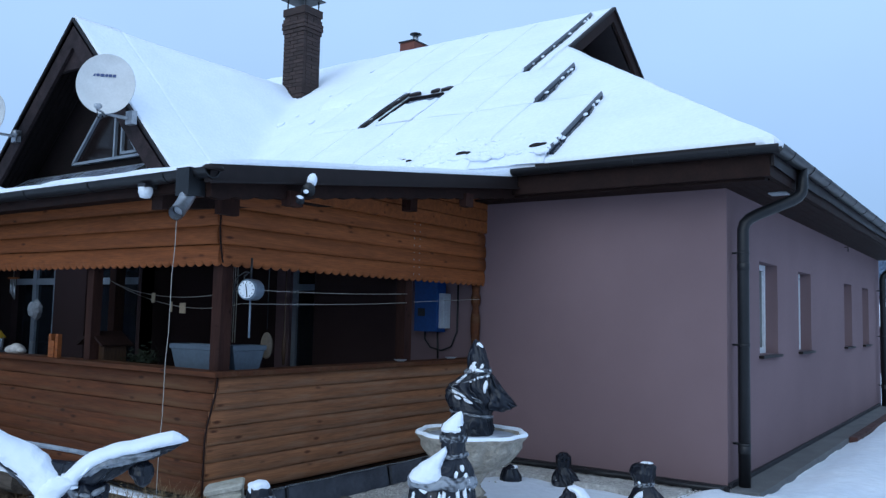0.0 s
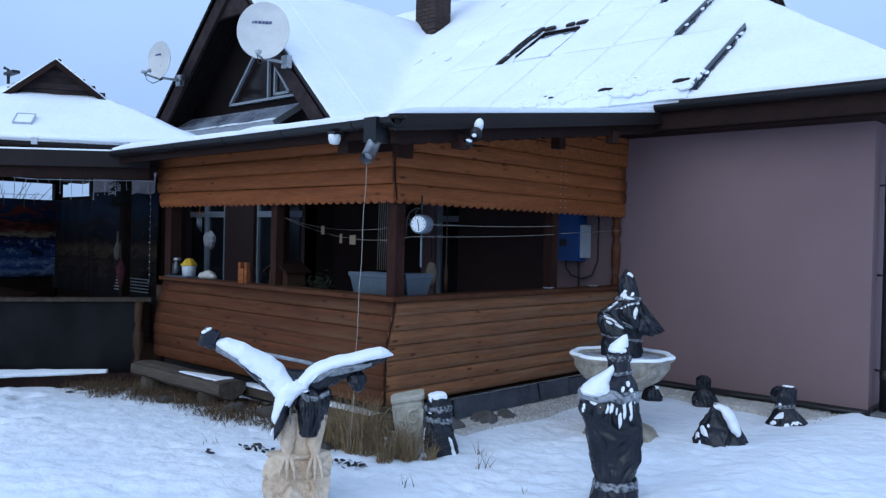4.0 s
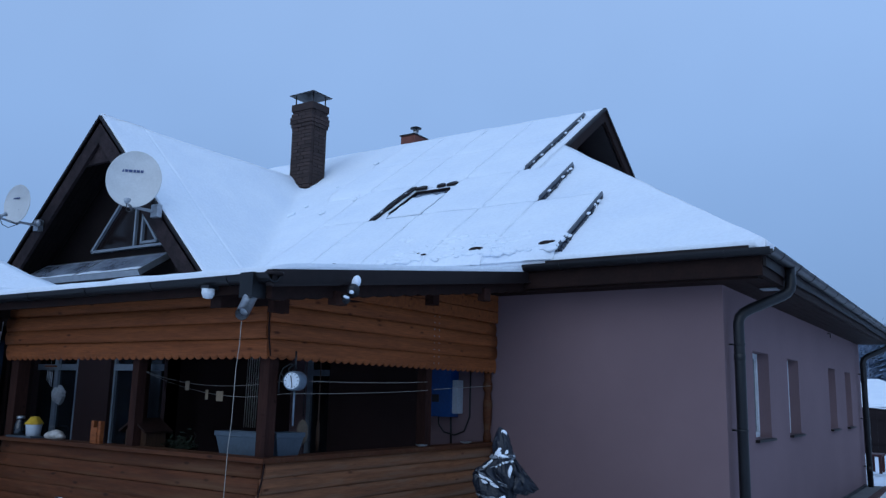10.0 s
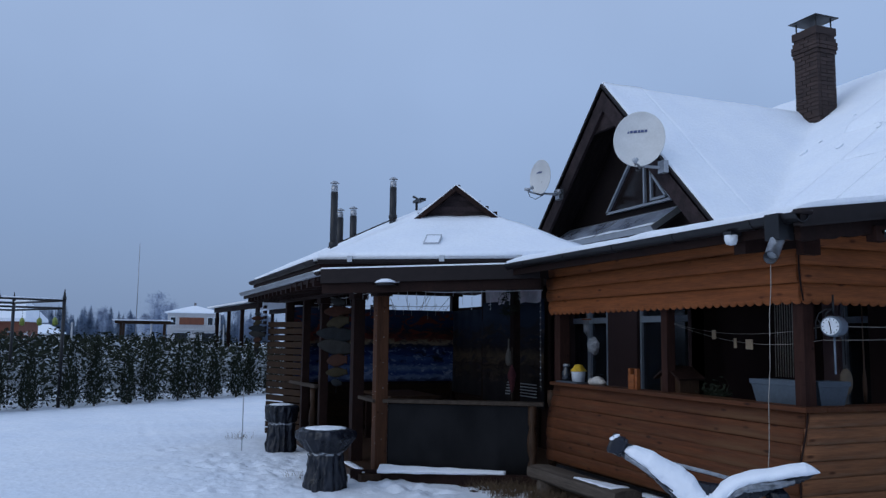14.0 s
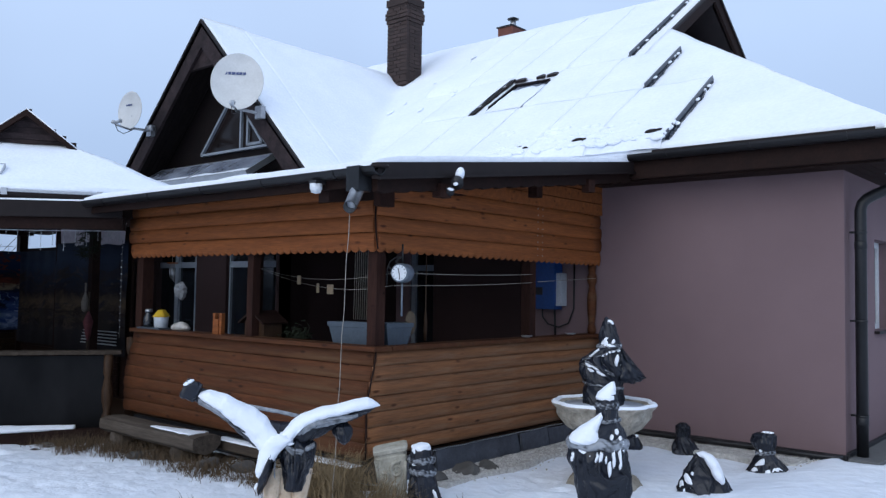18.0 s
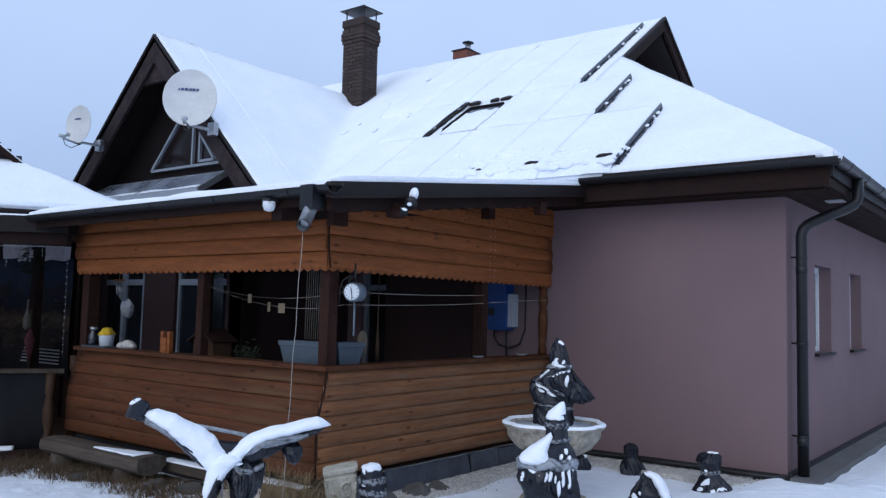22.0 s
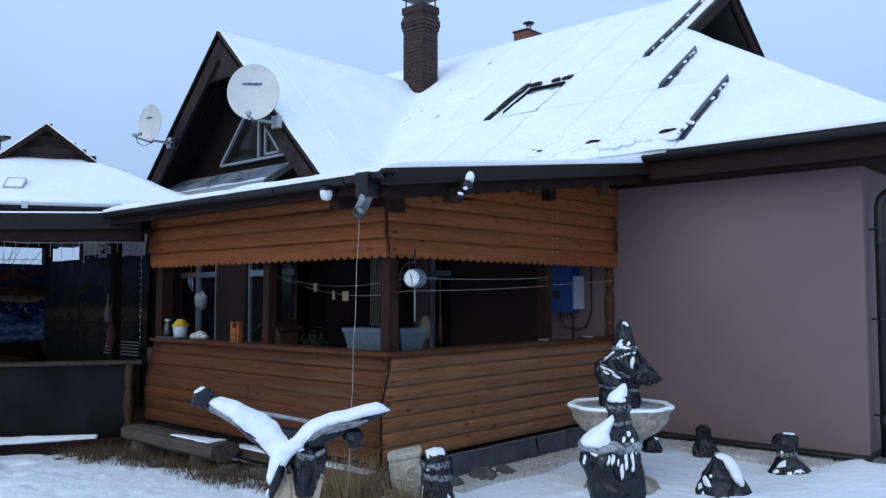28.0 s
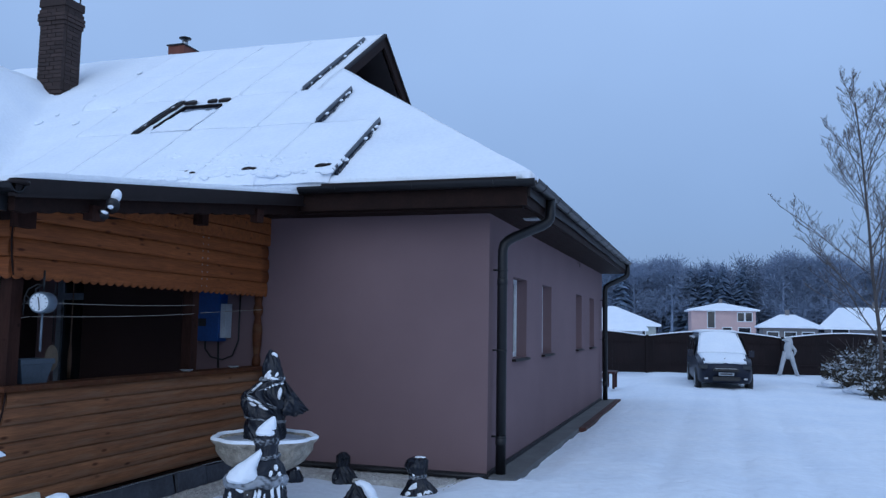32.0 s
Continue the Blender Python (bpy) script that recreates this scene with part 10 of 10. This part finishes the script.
PINKW = mat("pink_render", (0.50, 0.36, 0.34), (0.44, 0.32, 0.31), rough=0.9, scale=1, bump=0.1, coords="World")
WHITEW = mat("white_render", (0.50, 0.50, 0.50), (0.42, 0.42, 0.43), rough=0.9, scale=1, bump=0.1, coords="World")
GREENW = mat("pale_green_render", (0.42, 0.44, 0.40), (0.36, 0.38, 0.35), rough=0.9, scale=1, bump=0.1, coords="World")
GREYW = mat("grey_render", (0.20, 0.19, 0.19), (0.15, 0.145, 0.145), rough=0.9, scale=1, bump=0.1, coords="World")
BROWNW = mat("rust_boarding", (0.20, 0.075, 0.04), (0.14, 0.05, 0.03), rough=0.8, scale=2, bump=0.2, coords="World")
cottage("pink_house", "two-storey pale pink house with a snowy hipped roof", (4.1, 100.0, 0.0), 4, 7.4, 7.0, 4.0, 0.9, PINKW, ((-1.4, 1.8, 0.8, 1.9), (2.0, 2.6, 0.7, 1.0), (2.9, 2.6, 0.7, 1.0), (0.4, 0.6, 1.0, 1.2), (2.4, 0.6, 1.3, 1.2)), hip=0.5)
cottage("white_house", "low pale house with a large snowy hipped roof behind the fence", (-6.3, 71.0, 0.0), 5, 8.0, 8.0, 1.9, 1.7, GREENW, ((2.6, 0.5, 0.9, 1.1), (-0.5, 0.5, 0.9, 1.1)), hip=0.45, chimney=False)
cottage("grey_house", "low grey house with a broad snowy roof", (10.2, 82.0, 0.0), 0, 5.0, 6.0, 2.0, 1.2, GREYW, ((-1.6, 0.4, 1.0, 1.0), (0, 0.4, 1.0, 1.0), (1.6, 0.4, 1.0, 1.0)), hip=0.3)
cottage("gabled_house", "grey gabled house with snow on its steep roof", (15.8, 68.0, 0.0), -20, 6.4, 7.0, 1.9, 1.7, GREYW, ((-2, 0.6, 1.2, 1.2), (1.5, 0.6, 1.2, 1.2)), hip=0.05)
boxpart("lean_to", (-6.9, -3.5, 58.0, 58.4, -0.3, 1.35), WHITEW, cottage("garden_shed", "small white shed with a snowy roof behind the fence", (-4.6, 59.4, 0.0), 5, 4.0, 2.6, 1.5, 0.8, WHITEW, ((1.0, 0.5, 0.5, 0.6),), hip=0.1, chimney=False)[0])
# to the west
wh, wm = cottage("villa", "white two-storey villa with an orange panel and balcony", (-147.0, 4.9, 0.0), 84, 8.6, 9.0, 5.5, 1.3, WHITEW, ((-3.4, 3.3, 0.8, 1.3), (2.6, 3.3, 0.8, 1.3), (3.7, 3.3, 0.8, 1.3), (-2.0, 0.5, 2.2, 1.5), (2.4, 0.5, 2.2, 1.5)), hip=0.5)
boxpart("orange_panel", (-2.4, 1.6, -4.56, -4.45, 3.3, 4.6), BROWNW, wh, "orange-brown wall panel", 0, wm)
boxpart("balcony", (-4.4, 4.4, -5.6, -4.5, 2.5, 2.7), WHITEW, wh, "", 0, wm)
for k in range(22):
    boxpart("baluster", (-4.4 + 0.41 * k, -4.35 + 0.41 * k, -5.58, -5.52, 2.7, 3.3), GALV, wh, "", 0, wm)
boxpart("balcony_rail", (-4.4, 4.4, -5.6, -5.5, 3.3, 3.38), GALV, wh, "", 0, wm)
cottage("low_house", "low white house under a broad snowy roof", (-150.0, -21.0, 0.0), 85, 9.0, 8.0, 1.8, 1.4, WHITEW, ((-3, 0.5, 1.0, 1.0), (2, 0.5, 1.0, 1.0)), hip=0.2)
cottage("wooden_cabin", "brown timber cabin with a snowy roof", (-52.0, -15.0, 0.0), 80, 4.0, 4.0, 2.4, 1.2, BROWNW, ((0.5, 0.8, 0.9, 0.9),), hip=0.05, chimney=False)


def carport(name, label, at, turn, w, d, h, material, pw=0.09, bays=3, bh=0.25, snow=0.17):
    t = thing(name, label, "carport", "timber carports")
    m = pose(*at, 0, 0, turn)
    for x in [w * (k / bays - 0.5) for k in range(bays + 1)]:
        for y in (-d / 2, d / 2):
            boxpart("post", (x - pw, x + pw, y - pw, y + pw, -0.2, h), material, t, "", 0, m)
    boxpart("beam", (-w / 2 - 0.3, w / 2 + 0.3, -d / 2 - 0.1, -d / 2 + 0.1, h, h + bh), material, t, "", 0, m)
    boxpart("beam", (-w / 2 - 0.3, w / 2 + 0.3, d / 2 - 0.1, d / 2 + 0.1, h, h + bh), material, t, "", 0, m)
    boxpart("roof_snow", (-w / 2 - 0.4, w / 2 + 0.4, -d / 2 - 0.4, d / 2 + 0.4, h + bh, h + bh + snow), SNOW, t, "", 0.04, m)


carport("timber_carport", "red-brown timber pergola with snow along its top", (-43.0, -7.0, 0.0), 86, 2.05, 2.2, 2.1, TIMBER_MID, 0.06, 1, 0.14, 0.06)
carport("long_carport", "long dark timber shelter with a snowy roof", (-33.5, -2.4, 0.0), 4, 8.0, 2.6, 2.6, TIMBER, 0.07, 3, 0.2, 0.08)
# fence posts of wire fencing by the hedge field
for i in range(8):
    fpz = thing("fence_post", "slim grey wire-fence post in the hedge field", "post", "wire fence posts")
    x, y = -33.0 - 0.4 * i, -16.0 + 3.0 * i
    tubepart("pole", [(x, y, -0.2), (x, y, 2.0)], 0.04, GALV, fpz, "", 6)
# lattice mast far off
ms = thing("radio_mast", "thin distant radio mast", "mast")
tubepart("mast", [(-230.0, -2.5, 0), (-230.0, -2.5, 26.0)], [0.14, 0.07], GALV, ms, "", 4)


# ---- woods ----
def conifer_mesh(seed, h):
    r = random.Random(seed)
    bm = bmesh.new()
    tube(bm, [(0, 0, 0), (0, 0, h)], [0.16, 0.02], 5)
    lev = 26
    for k in range(lev):
        f = k / lev
        z = h * (0.08 + 0.90 * f)
        rad = h * 0.17 * (1 - f) ** 0.6 + 0.10
        for q in range(24):
            a = r.uniform(0, 6.283)
            ln = rad * r.uniform(0.5, 1.2)
            d = Vector((math.cos(a), math.sin(a), -0.45))
            s = Vector((-math.sin(a), math.cos(a), 0)) * ln * 0.17
            p = Vector((0, 0, z + r.uniform(-0.3, 0.3)))
            bm.faces.new([bm.verts.new(v) for v in (p, p + d * ln * 0.6 + s, p + d * ln, p + d * ln * 0.6 - s)])
    return bm


def broad_mesh(seed, h):
    """A bare tree seen from far off: trunk, a few limbs and a crown of fine twigs in uneven clumps."""
    r = random.Random(seed)
    bm = bmesh.new()
    tube(bm, [(0, 0, 0), (0.1, 0, h * 0.5), (0.0, 0.1, h * 0.9)], [0.2, 0.12, 0.02], 5)
    for k in range(34):
        a, f = r.uniform(0, 6.283), r.uniform(0.18, 0.92)
        p = Vector((0, 0, h * f))
        ln = h * 0.27 * (1.15 - f) * r.uniform(0.7, 1.2) + 0.5
        d = Vector((math.cos(a) * 0.8, math.sin(a) * 0.8, r.uniform(0.1, 0.9))).normalized()
        e = p + d * ln
        tube(bm, [p, e], [0.05, 0.018], 3)
        rad = 0.55 + 0.35 * ln
        for q in range(60):
            g = Vector((r.gauss(0, 0.5), r.gauss(0, 0.5), r.gauss(0, 0.42))) * rad
            c = p.lerp(e, r.uniform(0.45, 1.05)) + g
            u = (g.normalized() + Vector((r.gauss(0, 0.4), r.gauss(0, 0.4), 0.5))).normalized() * r.uniform(0.25, 0.6)
            w = u.cross(Vector((r.gauss(0, 1), r.gauss(0, 1), r.gauss(0, 1)))).normalized() * 0.035
            bm.faces.new([bm.verts.new(v) for v in (c - w, c + u, c + w, c - u * 0.6)])
    return bm


# distance haze is put into these pale blue tree colours
WOODC = mat("haze_toned_conifer", (0.185, 0.248, 0.355), (0.150, 0.205, 0.300), rough=0.9, scale=0.5, bump=0, coords="World", rand=0.2)
WOODB = mat("haze_toned_bare_wood", (0.235, 0.285, 0.390), (0.19, 0.236, 0.332), rough=0.9, scale=0.5, bump=0, coords="World", rand=0.2)
con = [finish(conifer_mesh(s, 13.0)) for s in (1, 2, 3)]
brd = [finish(broad_mesh(s, 12.0)) for s in (4, 5, 6)]
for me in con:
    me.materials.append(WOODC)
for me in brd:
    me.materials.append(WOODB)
wr_ = random.Random(44)


def plant(kind, x, y, s):
    me = wr_.choice(con if kind == "c" else brd)
    o = new("spruce" if kind == "c" else "bare_woodland_tree", me)
    o.matrix_basis = pose(x, y, -0.5, 0, 0, wr_.uniform(0, 360)) @ Matrix.Diagonal((s * 1.15, s * 1.15, s * (0.88 if kind == "c" else 1.0), 1))
    tagged(o, "dark distant spruce at the wood's edge" if kind == "c" else "bare grey tree at the wood's edge", "tree", "woods")


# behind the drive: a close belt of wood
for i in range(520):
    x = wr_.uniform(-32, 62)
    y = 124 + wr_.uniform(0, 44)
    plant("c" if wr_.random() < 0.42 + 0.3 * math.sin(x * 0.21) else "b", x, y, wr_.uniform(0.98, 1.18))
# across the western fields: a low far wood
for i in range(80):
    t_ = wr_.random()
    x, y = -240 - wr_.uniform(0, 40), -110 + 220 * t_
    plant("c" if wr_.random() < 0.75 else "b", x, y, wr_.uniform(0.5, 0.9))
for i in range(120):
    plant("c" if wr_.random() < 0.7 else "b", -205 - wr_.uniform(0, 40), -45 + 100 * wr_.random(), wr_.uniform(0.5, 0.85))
for x, y, s in ((-165, -0.5, 0.85), (-170, 2.5, 0.7)):
    plant("b", x, y, s)
